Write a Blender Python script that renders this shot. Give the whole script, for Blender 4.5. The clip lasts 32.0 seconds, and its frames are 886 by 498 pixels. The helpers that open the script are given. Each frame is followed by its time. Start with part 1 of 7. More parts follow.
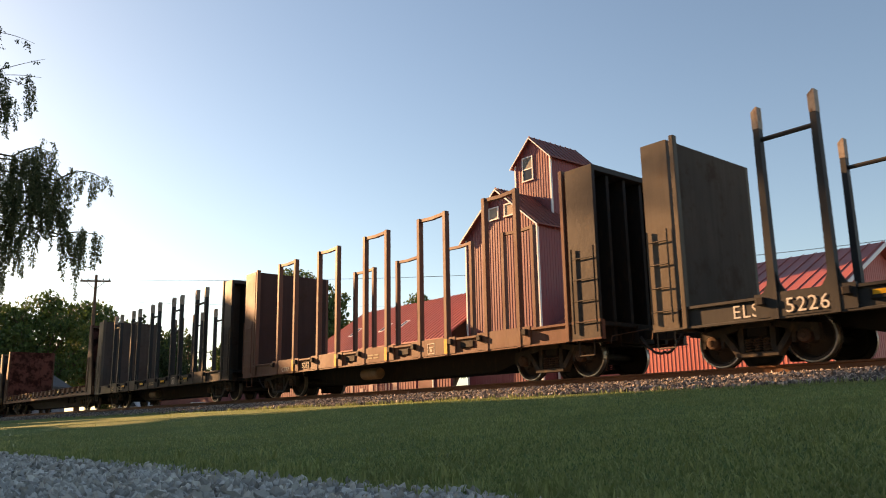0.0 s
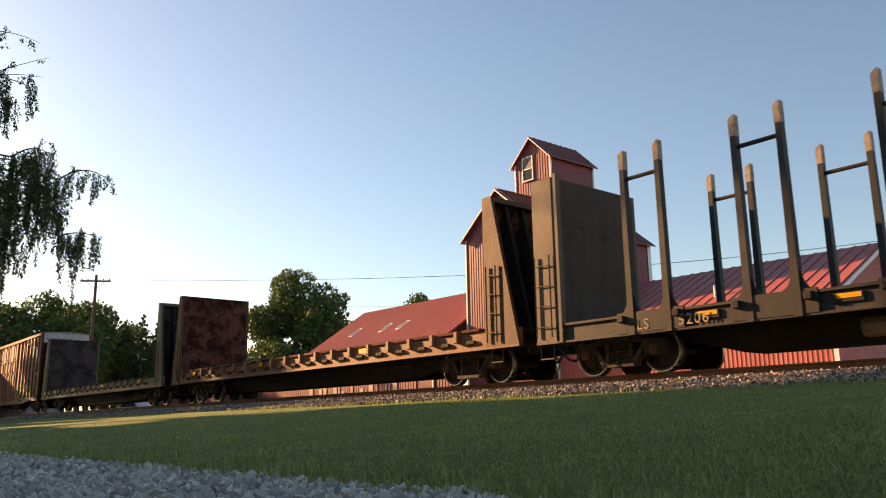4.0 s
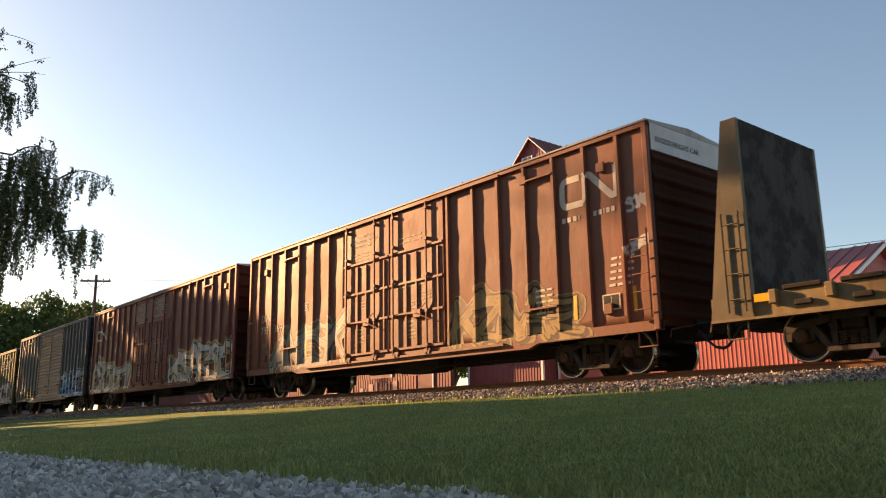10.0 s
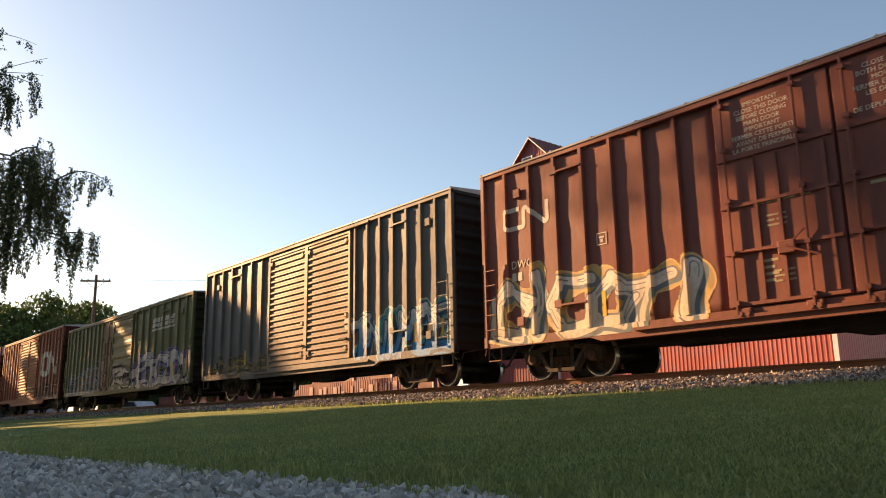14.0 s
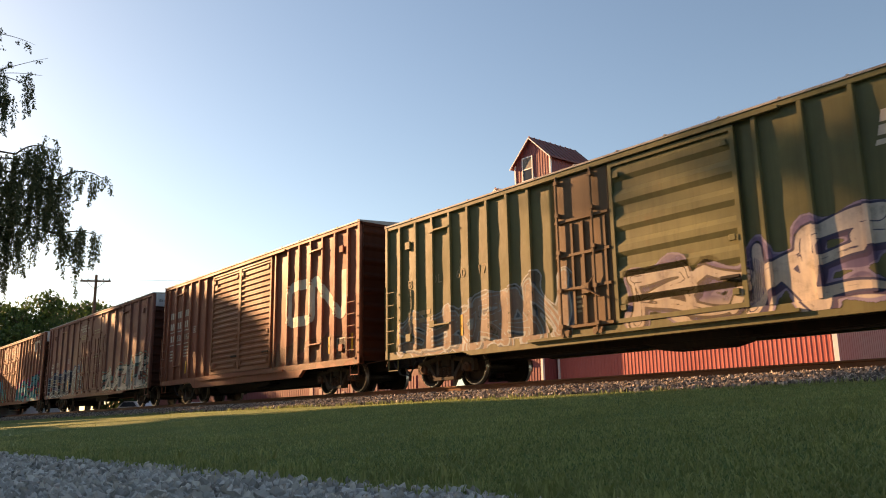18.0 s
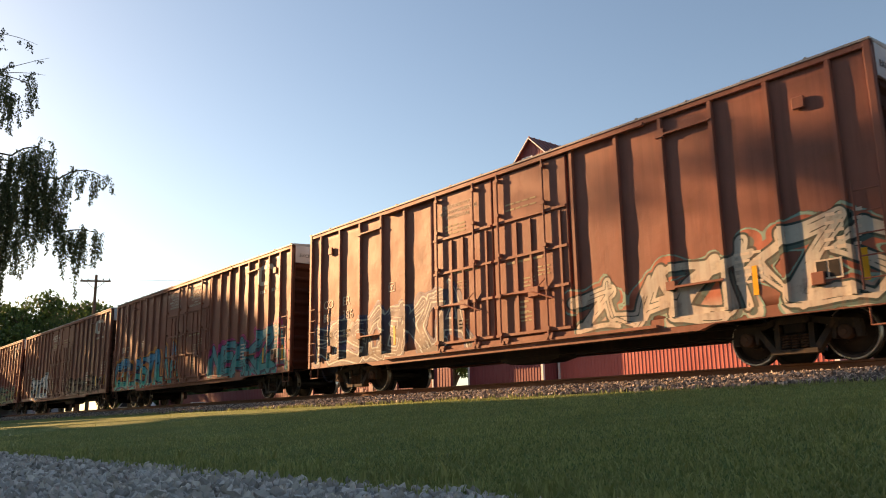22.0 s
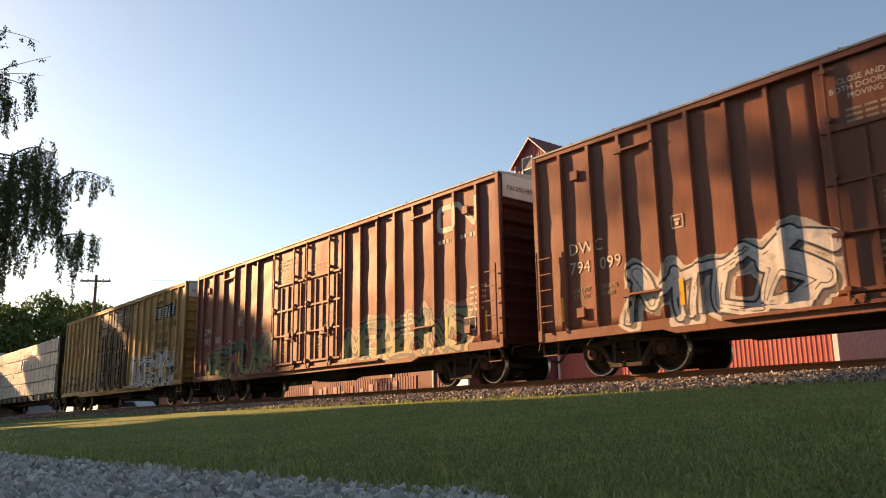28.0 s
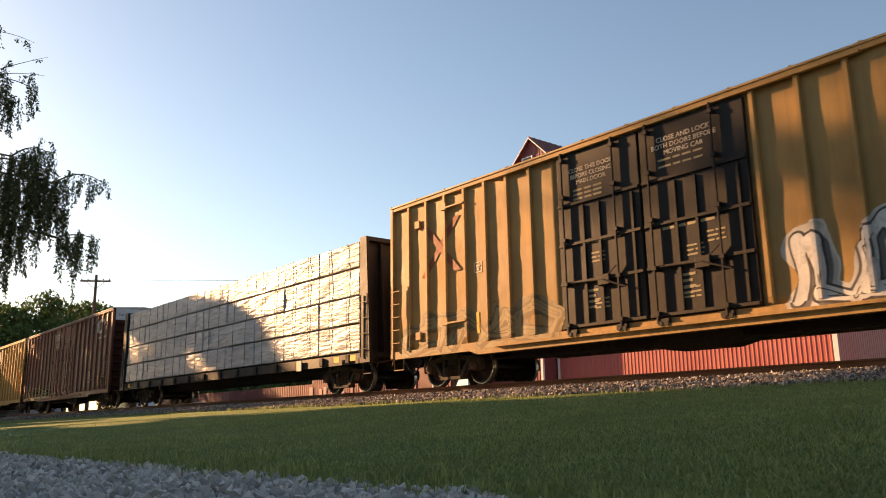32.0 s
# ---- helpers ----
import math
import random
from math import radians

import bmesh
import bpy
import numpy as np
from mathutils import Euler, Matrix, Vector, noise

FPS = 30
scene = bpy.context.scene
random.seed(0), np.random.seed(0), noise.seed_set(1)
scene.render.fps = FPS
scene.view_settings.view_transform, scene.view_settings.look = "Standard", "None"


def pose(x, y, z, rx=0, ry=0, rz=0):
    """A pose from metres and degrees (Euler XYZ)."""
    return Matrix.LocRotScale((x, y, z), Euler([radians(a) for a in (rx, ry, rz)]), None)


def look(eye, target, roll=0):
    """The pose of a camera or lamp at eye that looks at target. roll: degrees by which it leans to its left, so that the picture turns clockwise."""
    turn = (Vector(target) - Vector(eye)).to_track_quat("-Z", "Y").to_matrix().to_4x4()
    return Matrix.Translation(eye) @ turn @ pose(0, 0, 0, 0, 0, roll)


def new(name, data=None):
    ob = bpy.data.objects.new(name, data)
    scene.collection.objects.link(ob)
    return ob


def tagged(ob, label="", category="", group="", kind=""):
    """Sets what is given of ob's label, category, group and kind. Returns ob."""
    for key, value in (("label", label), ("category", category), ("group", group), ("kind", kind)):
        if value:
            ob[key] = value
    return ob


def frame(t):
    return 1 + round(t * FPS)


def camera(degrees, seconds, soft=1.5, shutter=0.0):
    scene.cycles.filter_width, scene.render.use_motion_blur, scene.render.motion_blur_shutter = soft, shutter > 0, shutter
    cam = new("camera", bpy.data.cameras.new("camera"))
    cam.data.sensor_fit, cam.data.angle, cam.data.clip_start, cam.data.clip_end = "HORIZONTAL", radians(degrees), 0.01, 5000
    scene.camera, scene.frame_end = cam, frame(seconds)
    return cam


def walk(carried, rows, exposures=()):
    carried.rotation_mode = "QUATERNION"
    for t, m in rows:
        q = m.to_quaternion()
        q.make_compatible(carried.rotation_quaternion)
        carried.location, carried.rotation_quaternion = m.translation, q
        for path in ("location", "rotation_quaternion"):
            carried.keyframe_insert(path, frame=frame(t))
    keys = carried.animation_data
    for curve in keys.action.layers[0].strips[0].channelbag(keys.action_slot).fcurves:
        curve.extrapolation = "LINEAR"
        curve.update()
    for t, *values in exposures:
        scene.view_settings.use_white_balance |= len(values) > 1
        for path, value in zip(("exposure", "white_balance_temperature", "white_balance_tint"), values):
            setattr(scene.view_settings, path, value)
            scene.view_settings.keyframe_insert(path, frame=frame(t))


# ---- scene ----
cam = camera(57.97, 32.0, soft=1.0, shutter=0.1)
CAM_Z = 0.35
EYE = pose(0, 0, CAM_Z, 102.05, 0.96, 50.4)
walk(cam, [(0.0, EYE), (32.0, EYE)], exposures=[(0.0, 1.68, 8700, 14), (32.0, 1.68, 8700, 14)])

# ---- light ----
SUN_AZ, SUN_EL = 14.0, 17.0          # degrees off the track, and above the horizon
world = bpy.data.worlds.new("world")
scene.world = world
world.use_nodes = True
wn = world.node_tree.nodes
sky = wn.new("ShaderNodeTexSky")
sky.sky_type = "NISHITA"
sky.sun_disc = False
sky.sun_elevation = radians(SUN_EL)
sky.sun_rotation = radians(270.0 - SUN_AZ)
sky.air_density, sky.dust_density, sky.ozone_density = 1.0, 0.6, 3.2
wn["Background"].inputs["Strength"].default_value = 0.071
world.node_tree.links.new(sky.outputs[0], wn["Background"].inputs["Color"])
sun_data = bpy.data.lights.new("sun", "SUN")
sun_data.energy, sun_data.angle, sun_data.color = 4.9, radians(0.6), (1.0, 0.61, 0.35)
sun = new("sun", sun_data)
sun.matrix_world = look((-math.cos(radians(SUN_AZ)) * 100, -math.sin(radians(SUN_AZ)) * 100, math.tan(radians(SUN_EL)) * 100), (0, 0, 0))

# ---- plan: the track runs along x, the camera stands on the near side ----
RAIL = CAM_Z + 0.87                  # top of rail
TRACK_Y = 14.75                      # middle of the track
HALF = 1.55                          # half a car's width
SPEED = [8.18, 7.95, 7.95, 7.83, 8.08, 8.04, 8.06, 8.13, 8.36]   # m/s every 4 s


def run(t):
    """How far the train has come by t seconds."""
    k = min(int(t // 4), 7)
    s = sum((SPEED[i] + SPEED[i + 1]) * 2 for i in range(k))
    u = t - 4 * k
    return s + SPEED[k] * u + (SPEED[k + 1] - SPEED[k]) * u * u / 8

# ---- materials ----
class Nodes:
    def __init__(self, name):
        self.mat = bpy.data.materials.new(name)
        self.mat.use_nodes = True
        self.tree = self.mat.node_tree
        self.bsdf = self.tree.nodes["Principled BSDF"]

    def n(self, kind, ins=(), **props):
        node = self.tree.nodes.new("ShaderNode" + kind)
        for k, v in props.items():
            if k == "operation":
                node.operation = v
            elif k == "data_type":
                node.data_type = v
            elif k == "blend_type":
                node.blend_type = v
            elif k == "feature":
                node.feature = v
            elif k == "object":
                node.object = v
            elif k == "noise_dimensions":
                node.noise_dimensions = v
            elif k == "interpolation_type":
                node.interpolation_type = v
        for i, v in ins:
            self.put(node.inputs[i], v)
        return node

    def put(self, sock, v):
        if isinstance(v, bpy.types.NodeSocket):
            self.tree.links.new(v, sock)
        elif isinstance(v, tuple) and len(v) == 3 and sock.type == "RGBA":
            sock.default_value = (*v, 1)
        else:
            sock.default_value = v

    def coords(self, thing=None):
        tc = self.n("TexCoord", object=thing) if thing else self.n("TexCoord")
        return tc.outputs["Object"]

    def scaled(self, vec, sx, sy, sz, off=(0, 0, 0)):
        return self.n("Mapping", [("Vector", vec), ("Scale", (sx, sy, sz)), ("Location", off)]).outputs[0]

    def noise(self, vec, scale, detail=4.0, rough=0.55, colour=False):
        nd = self.n("TexNoise", [("Vector", vec), ("Scale", scale), ("Detail", detail), ("Roughness", rough)])
        return nd.outputs["Color" if colour else "Fac"]

    def math(self, op, a, b=0.0, c=0.0):
        return self.n("Math", [(0, a), (1, b), (2, c)], operation=op).outputs[0]

    def step(self, v, lo, hi, a=0.0, b=1.0):
        return self.n("MapRange", [("Value", v), ("From Min", lo), ("From Max", hi), ("To Min", a), ("To Max", b)]).outputs[0]

    def mix(self, f, a, b, blend="MIX"):
        m = self.n("Mix", data_type="RGBA", blend_type=blend)
        self.put(m.inputs[0], f)
        self.put(m.inputs[6], a)
        self.put(m.inputs[7], b)
        return m.outputs[2]

    def palette(self, v, colours):
        r = self.n("ValToRGB", [("Fac", v)])
        r.color_ramp.interpolation = "CONSTANT"
        el = r.color_ramp.elements
        while len(el) < len(colours):
            el.new(0.5)
        for i, c in enumerate(colours):
            el[i].position = i / len(colours)
            el[i].color = (*c, 1)
        return r.outputs[0]

    def finish(self, colour, rough=0.7, metal=0.0, bump=None, depth=0.01, strength=0.6, gloss=0.3):
        self.put(self.bsdf.inputs["Base Color"], colour)
        self.put(self.bsdf.inputs["Roughness"], rough)
        self.put(self.bsdf.inputs["Metallic"], metal)
        self.put(self.bsdf.inputs["Specular IOR Level"], gloss)
        if bump is not None:
            b = self.n("Bump", [("Height", bump), ("Distance", depth), ("Strength", strength)])
            self.put(self.bsdf.inputs["Normal"], b.outputs[0])
        return self.mat


def plain(name, colour, rough=0.7, metal=0.0, vary=0.25, scale=3.0, fine=40.0, depth=0.004, other=None, seams=None):
    """A worn surface: coarse stains and fine grain over one colour."""
    g = Nodes(name)
    v = g.coords()
    big = g.noise(v, scale, 5)
    small = g.noise(v, fine, 3)
    dark = tuple(c * (1 - vary) for c in colour)
    light = tuple(min(1, c * (1 + vary * 0.6)) for c in colour)
    col = g.mix(g.step(big, 0.3, 0.7), dark, light)
    if other:
        col = g.mix(g.step(g.noise(g.scaled(v, 1, 1, 0.4, (7, 3, 1)), scale * 1.7, 6), 0.52, 0.68), col, other)
    col = g.mix(g.step(small, 0.3, 0.7, 0.0, 0.35), col, tuple(c * 0.7 for c in colour))
    return g.finish(col, g.step(big, 0.3, 0.7, max(0.05, rough - 0.12), min(1, rough + 0.1)), metal, small, depth)


def spray_paint(name, colours, line, strength, seed):
    """Sprayed letters: fill, outline, block shade and cloud by the painted shape's own measures.
    colours: fill, fill high up, cloud, shade, outer rim."""
    g = Nodes(name)
    v = g.coords()
    z = g.n("SeparateXYZ", [(0, v)]).outputs[2]
    o = g.scaled(v, 1, 1, 1, (seed * 5.1, seed, seed * 2.3))
    ink = g.n("Attribute")
    ink.attribute_name = "ink"
    drop = g.n("Attribute")
    drop.attribute_name = "block"
    cloud = g.n("Attribute")
    cloud.attribute_name = "cloud"
    d, b, c = ink.outputs["Fac"], drop.outputs["Fac"], cloud.outputs["Fac"]
    soft = g.noise(o, 1.6, 3)
    fine = g.noise(o, 14.0, 4)
    fill = g.mix(g.step(g.math("MULTIPLY_ADD", g.math("SUBTRACT", soft, 0.5), 1.4, z), 1.25, 2.0), colours[0], colours[1])
    fill = g.mix(g.step(fine, 0.45, 0.7, 0.0, 0.35), fill, tuple(k * 0.75 for k in colours[0]))
    back = g.mix(g.step(soft, 0.46, 0.56), colours[2], tuple(k * 0.7 for k in colours[2]))
    back = g.mix(g.step(z, 1.02, 1.3, 1.0, 0.0), back, colours[0])
    col = g.mix(g.step(c, -0.055, -0.04), back, colours[4])
    col = g.mix(g.step(b, -0.01, 0.01, 1.0, 0.0), col, colours[3])
    col = g.mix(g.step(d, 0.016, 0.028, 1.0, 0.0), col, line)
    col = g.mix(g.step(d, -0.028, -0.016, 1.0, 0.0), col, fill)
    col = g.mix(g.math("MULTIPLY", g.step(d, -0.115, -0.105), g.math("MULTIPLY", g.step(d, -0.095, -0.085, 1.0, 0.0), g.step(soft, 0.5, 0.54))), col, line)
    streak = g.noise(g.scaled(o, 5.0, 5.0, 0.28), 1.3, 5, 0.6)
    col = g.mix(g.step(streak, 0.45, 0.75, 0.0, 0.45), col, tuple(k * 0.5 for k in colours[2]))
    edge = g.step(g.math("MULTIPLY_ADD", g.math("SUBTRACT", fine, 0.5), 0.05, c), -0.012, 0.004, 1.0, 0.0)
    worn = g.step(g.noise(o, 3.3, 5, 0.65), 0.30, 0.46, 0.62 * strength, strength)
    mat = g.finish(col, 0.55, 0.0, g.noise(o, 0.55, 6, 0.6), 0.05, 0.4, 0.3)
    clear = g.n("BsdfTransparent")
    mx = g.n("MixShader", [(0, g.math("MULTIPLY", edge, worn)), (1, clear.outputs[0]), (2, g.bsdf.outputs[0])])
    g.tree.links.new(mx.outputs[0], g.tree.nodes["Material Output"].inputs["Surface"])
    return mat


def car_paint(name, car, colour, rust, seed=0.0, rusty=0.5, dusty=0.28, rough=0.55, gloss=0.22):
    """Weathered car paint in the car's own space: stains, streaks and rust."""
    g = Nodes(name)
    grey = sum(colour) / 3
    colour = tuple((c * 0.86 + grey * 0.14) * 1.42 for c in colour)
    v = g.coords(car)
    o = g.scaled(v, 1, 1, 1, (seed * 7.3, seed * 3.1, seed))
    big = g.noise(o, 0.55, 6, 0.6)
    streak = g.noise(g.scaled(o, 5.0, 5.0, 0.28), 1.3, 5, 0.6)
    fine = g.noise(o, 22.0, 4)
    col = g.mix(g.step(big, 0.32, 0.68), tuple(c * 0.78 for c in colour), tuple(min(1, c * 1.14) for c in colour))
    col = g.mix(g.step(streak, 0.45, 0.75, 0.0, 0.55), col, tuple(c * 0.62 for c in colour))
    patch = g.math("MULTIPLY", g.step(g.noise(o, 1.6, 8, 0.7), 0.62 - 0.12 * rusty, 0.74 - 0.1 * rusty), rusty)
    col = g.mix(patch, col, rust)
    # road dust along the sills
    sep = g.n("SeparateXYZ", [(0, v)])
    z = sep.outputs[2]
    dust = g.math("MULTIPLY", g.step(z, 0.7, 1.8, dusty, 0.0), g.step(streak, 0.3, 0.7))
    col = g.mix(dust, col, (0.13, 0.08, 0.045))
    rgh = g.step(big, 0.3, 0.7, rough - 0.08, rough + 0.15)
    # dusty film that pales at a grazing view
    g.put(g.bsdf.inputs["Sheen Weight"], 0.06 if gloss > 0.2 else 0.0)
    g.put(g.bsdf.inputs["Sheen Roughness"], 0.45)
    return g.finish(col, rgh, 0.0, g.math("ADD", g.math("MULTIPLY", big, 6.0), g.math("MULTIPLY", fine, 0.12)), 0.012, 0.4, gloss)


def leaf_mat(name, a, b, trans=0.25, patchy=0.0):
    g = Nodes(name)
    r = g.n("NewGeometry").outputs["Random Per Island"]
    col = g.mix(r, a, b)
    g.put(g.bsdf.inputs["Transmission Weight"], 0.0)
    patch = g.noise(g.coords(), 1.3, 5, 0.65)
    col = g.mix(g.step(patch, 0.38, 0.62, 0.0, patchy), col, tuple(c * 0.6 for c in a))
    mat = g.finish(col, 0.55)
    tr = g.n("BsdfTranslucent", [("Color", col)])
    mx = g.n("MixShader", [(0, trans), (1, g.bsdf.outputs[0]), (2, tr.outputs[0])])
    g.tree.links.new(mx.outputs[0], g.tree.nodes["Material Output"].inputs["Surface"])
    return mat


def island_mat(name, a, b, c, rough=0.85, fine=30.0):
    """Stones: each its own tone."""
    g = Nodes(name)
    r = g.n("NewGeometry").outputs["Random Per Island"]
    ramp = g.n("ValToRGB", [("Fac", r)])
    el = ramp.color_ramp.elements
    el.new(0.5)
    for e, p, k in zip(el, (0.0, 0.55, 1.0), (a, b, c)):
        e.position, e.color = p, (*k, 1)
    nz = g.noise(g.coords(), fine, 4)
    col = g.mix(g.step(nz, 0.3, 0.7, 0, 0.5), ramp.outputs[0], tuple(x * 0.6 for x in b))
    return g.finish(col, rough, 0, nz, 0.004)


M_STEEL_DARK = plain("dark grimy steel", (0.024, 0.021, 0.019), 0.8, 0.0, 0.4, 4, 60, other=(0.045, 0.03, 0.022))
M_RUST = plain("rusty steel", (0.10, 0.058, 0.038), 0.85, 0.0, 0.4, 3, 50, other=(0.07, 0.04, 0.03))
M_RAIL = plain("rail rust", (0.20, 0.095, 0.05), 0.8, 0.0, 0.25, 2, 40)
M_RAILTOP = plain("worn rail head", (0.42, 0.38, 0.34), 0.35, 0.9, 0.2, 3, 40)
M_WHEEL = plain("wheel steel", (0.055, 0.042, 0.034), 0.6, 0.3, 0.4, 5, 40)
M_TREAD = plain("bright wheel rim", (0.5, 0.45, 0.4), 0.35, 0.9, 0.2, 4, 40)
M_TIE = plain("creosoted tie", (0.085, 0.065, 0.05), 0.95, 0.0, 0.4, 3, 30)
M_WHITE = plain("white marking paint", (0.72, 0.68, 0.6), 0.6, 0, 0.15, 6, 40)
M_CREAM = plain("faded white lettering", (0.62, 0.56, 0.46), 0.6, 0, 0.2, 4, 40)
M_YELLOW = plain("yellow reflector", (0.80, 0.42, 0.02), 0.5, 0, 0.12, 5, 40)
M_ENDWHITE = plain("dull white end band", (0.55, 0.55, 0.55), 0.6, 0, 0.2, 2, 30)
M_ROOFSTEEL = plain("galvanised roof sheet", (0.30, 0.29, 0.28), 0.5, 0.4, 0.3, 1, 20)
M_BARN = plain("red painted metal siding", (0.225, 0.062, 0.066), 0.5, 0.0, 0.15, 0.7, 20)
# Elevator roofing, darkened: the shade of its turned-away slope is in the colour.
M_BARNROOF = plain("red metal roofing", (0.19, 0.056, 0.046), 0.5, 0.0, 0.2, 0.5, 20)
M_TRIM = plain("white trim paint", (0.78, 0.76, 0.74), 0.5, 0, 0.08, 2, 30)
M_GLASS = plain("dark window glass", (0.03, 0.035, 0.04), 0.1, 0.0, 0.1, 1, 10, 0.0)
M_SOIL = plain("yard gravel", (0.26, 0.23, 0.19), 0.95, 0, 0.3, 0.4, 9, 0.02, other=(0.10, 0.12, 0.05))
M_BARK = plain("bark", (0.11, 0.08, 0.06), 0.95, 0, 0.4, 4, 25, 0.02)
M_POLE = plain("weathered pole wood", (0.13, 0.09, 0.065), 0.9, 0, 0.3, 2, 30, 0.01)
M_WIRE = plain("cable", (0.05, 0.05, 0.055), 0.6, 0, 0.1)
M_LEAF = leaf_mat("broad leaves", (0.035, 0.075, 0.02), (0.09, 0.14, 0.035))
M_LEAF2 = leaf_mat("conifer needles", (0.02, 0.045, 0.018), (0.05, 0.085, 0.03), 0.15)
M_WILLOW = leaf_mat("willow leaves", (0.07, 0.09, 0.04), (0.17, 0.18, 0.085), 0.4)
M_BLADE = leaf_mat("grass blades", (0.195, 0.25, 0.078), (0.42, 0.46, 0.19), 0.3, 0.35)
M_BALLAST = island_mat("ballast stone", (0.045, 0.038, 0.034), (0.20, 0.165, 0.14), (0.62, 0.54, 0.46))
M_GRAVEL = island_mat("limestone gravel", (0.26, 0.25, 0.225), (0.54, 0.525, 0.485), (0.76, 0.74, 0.69))


def grass_ground():
    g = Nodes("mown lawn")
    v = g.coords()
    big = g.noise(v, 0.35, 5)
    mid = g.noise(v, 5.0, 5)
    fine = g.noise(v, 60.0, 4)
    col = g.mix(g.step(big, 0.3, 0.7), (0.085, 0.145, 0.030), (0.145, 0.215, 0.05))
    col = g.mix(g.step(mid, 0.35, 0.7, 0, 0.5), col, (0.055, 0.09, 0.02))
    col = g.mix(g.step(fine, 0.4, 0.7, 0, 0.5), col, (0.10, 0.15, 0.035))
    return g.finish(col, 0.95, 0, g.math("ADD", fine, mid), 0.03, 0.8)


M_LAWN = grass_ground()


def lumber_wrap():
    g = Nodes("white lumber wrap")
    v = g.coords()
    turned = g.n("Mapping", [("Vector", v), ("Rotation", (0, radians(38), 0)), ("Scale", (0.8, 1.0, 4.5))]).outputs[0]
    wr = g.noise(turned, 1.9, 4, 0.55)
    fine = g.n("TexVoronoi", [("Vector", g.scaled(v, 3, 3, 5)), ("Scale", 1.6)]).outputs["Distance"]
    col = g.mix(g.step(wr, 0.35, 0.65), (0.36, 0.365, 0.38), (0.54, 0.54, 0.55))
    return g.finish(col, 0.38, 0, g.math("ADD", wr, g.math("MULTIPLY", fine, 0.12)), 0.06, 0.7)


M_WRAP = lumber_wrap()


# ---- mesh helpers ----
def box(bm, x0, x1, y0, y1, z0, z1, bev=0.0):
    vs = [bm.verts.new((x, y, z)) for z in (z0, z1) for x, y in ((x0, y0), (x1, y0), (x1, y1), (x0, y1))]
    fs = [(3, 2, 1, 0), (4, 5, 6, 7), (0, 1, 5, 4), (1, 2, 6, 5), (2, 3, 7, 6), (3, 0, 4, 7)]
    faces = [bm.faces.new([vs[i] for i in f]) for f in fs]
    if bev:
        es = list({e for f in faces for e in f.edges})
        bmesh.ops.bevel(bm, geom=es, offset=bev, segments=1, affect="EDGES")


def prism(bm, outline, axis, a, b):
    """Extrude a flat outline along an axis from a to b. axis y: points are (x, z); x: (y, z); z: (x, y)."""
    def at(p, k):
        return {"y": (p[0], k, p[1]), "x": (k, p[0], p[1]), "z": (p[0], p[1], k)}[axis]
    v0 = [bm.verts.new(at(p, a)) for p in outline]
    v1 = [bm.verts.new(at(p, b)) for p in outline]
    n = len(outline)
    bm.faces.new(v0)
    bm.faces.new(v1[::-1])
    for i in range(n):
        bm.faces.new((v0[i], v1[i], v1[(i + 1) % n], v0[(i + 1) % n]))
    return v0 + v1


def rod(bm, p, q, r, n=6, r2=None):
    p, q = Vector(p), Vector(q)
    turn = (q - p).to_track_quat("Z", "Y").to_matrix()
    r2 = r if r2 is None else r2
    rings = []
    for c, rr in ((p, r), (q, r2)):
        rings.append([bm.verts.new(c + turn @ Vector((rr * math.cos(2 * math.pi * i / n), rr * math.sin(2 * math.pi * i / n), 0))) for i in range(n)])
    for i in range(n):
        bm.faces.new((rings[0][i], rings[0][(i + 1) % n], rings[1][(i + 1) % n], rings[1][i]))
    bm.faces.new(rings[0][::-1])
    bm.faces.new(rings[1])


def lathe(bm, profile, n=28):
    """Turn a profile of (radius, y) about the y axis."""
    rings = [[bm.verts.new((r * math.cos(2 * math.pi * i / n), y, r * math.sin(2 * math.pi * i / n))) for i in range(n)] for r, y in profile]
    made = []
    for a, b in zip(rings, rings[1:]):
        for i in range(n):
            made.append(bm.faces.new((a[i], a[(i + 1) % n], b[(i + 1) % n], b[i])))
    return made


def mesh_of(name, bm, mats):
    bmesh.ops.recalc_face_normals(bm, faces=bm.faces)
    me = bpy.data.meshes.new(name)
    bm.to_mesh(me)
    bm.free()
    for m in mats if isinstance(mats, (list, tuple)) else [mats]:
        me.materials.append(m)
    return me


def part(name, bm, material, parent=None, label=""):
    ob = new(name, mesh_of(name, bm, material))
    if parent is not None:
        ob.parent = parent
    if label:
        ob["label"] = label
    return ob


def share(name, me, parent, m=None):
    ob = new(name, me)
    ob.parent = parent
    if m is not None:
        ob.matrix_basis = m
    return ob


def raw(name, verts, faces, material, parent=None):
    me = bpy.data.meshes.new(name)
    me.from_pydata(verts, [], faces)
    me.materials.append(material)
    ob = new(name, me)
    if parent is not None:
        ob.parent = parent
    return ob


def lettering(name, text, size, material, parent, m, align="LEFT", space=1.0):
    """Flat letters of the built-in font as a mesh, on the plane of m."""
    cu = bpy.data.curves.new(name, "FONT")
    cu.body, cu.size, cu.align_x, cu.space_character = text, size, align, space
    cu.resolution_u = 2
    cu.extrude = 0.002
    tmp = bpy.data.objects.new(name, cu)
    me = bpy.data.meshes.new_from_object(tmp)
    bpy.data.objects.remove(tmp)
    bpy.data.curves.remove(cu)
    me.materials.clear()
    me.materials.append(material)
    ob = new(name, me)
    ob.parent = parent
    ob.matrix_basis = m
    press(ob, parent)
    return ob


DENTED = {}          # car's name: seed of its dents, and the stretches of dented sheet


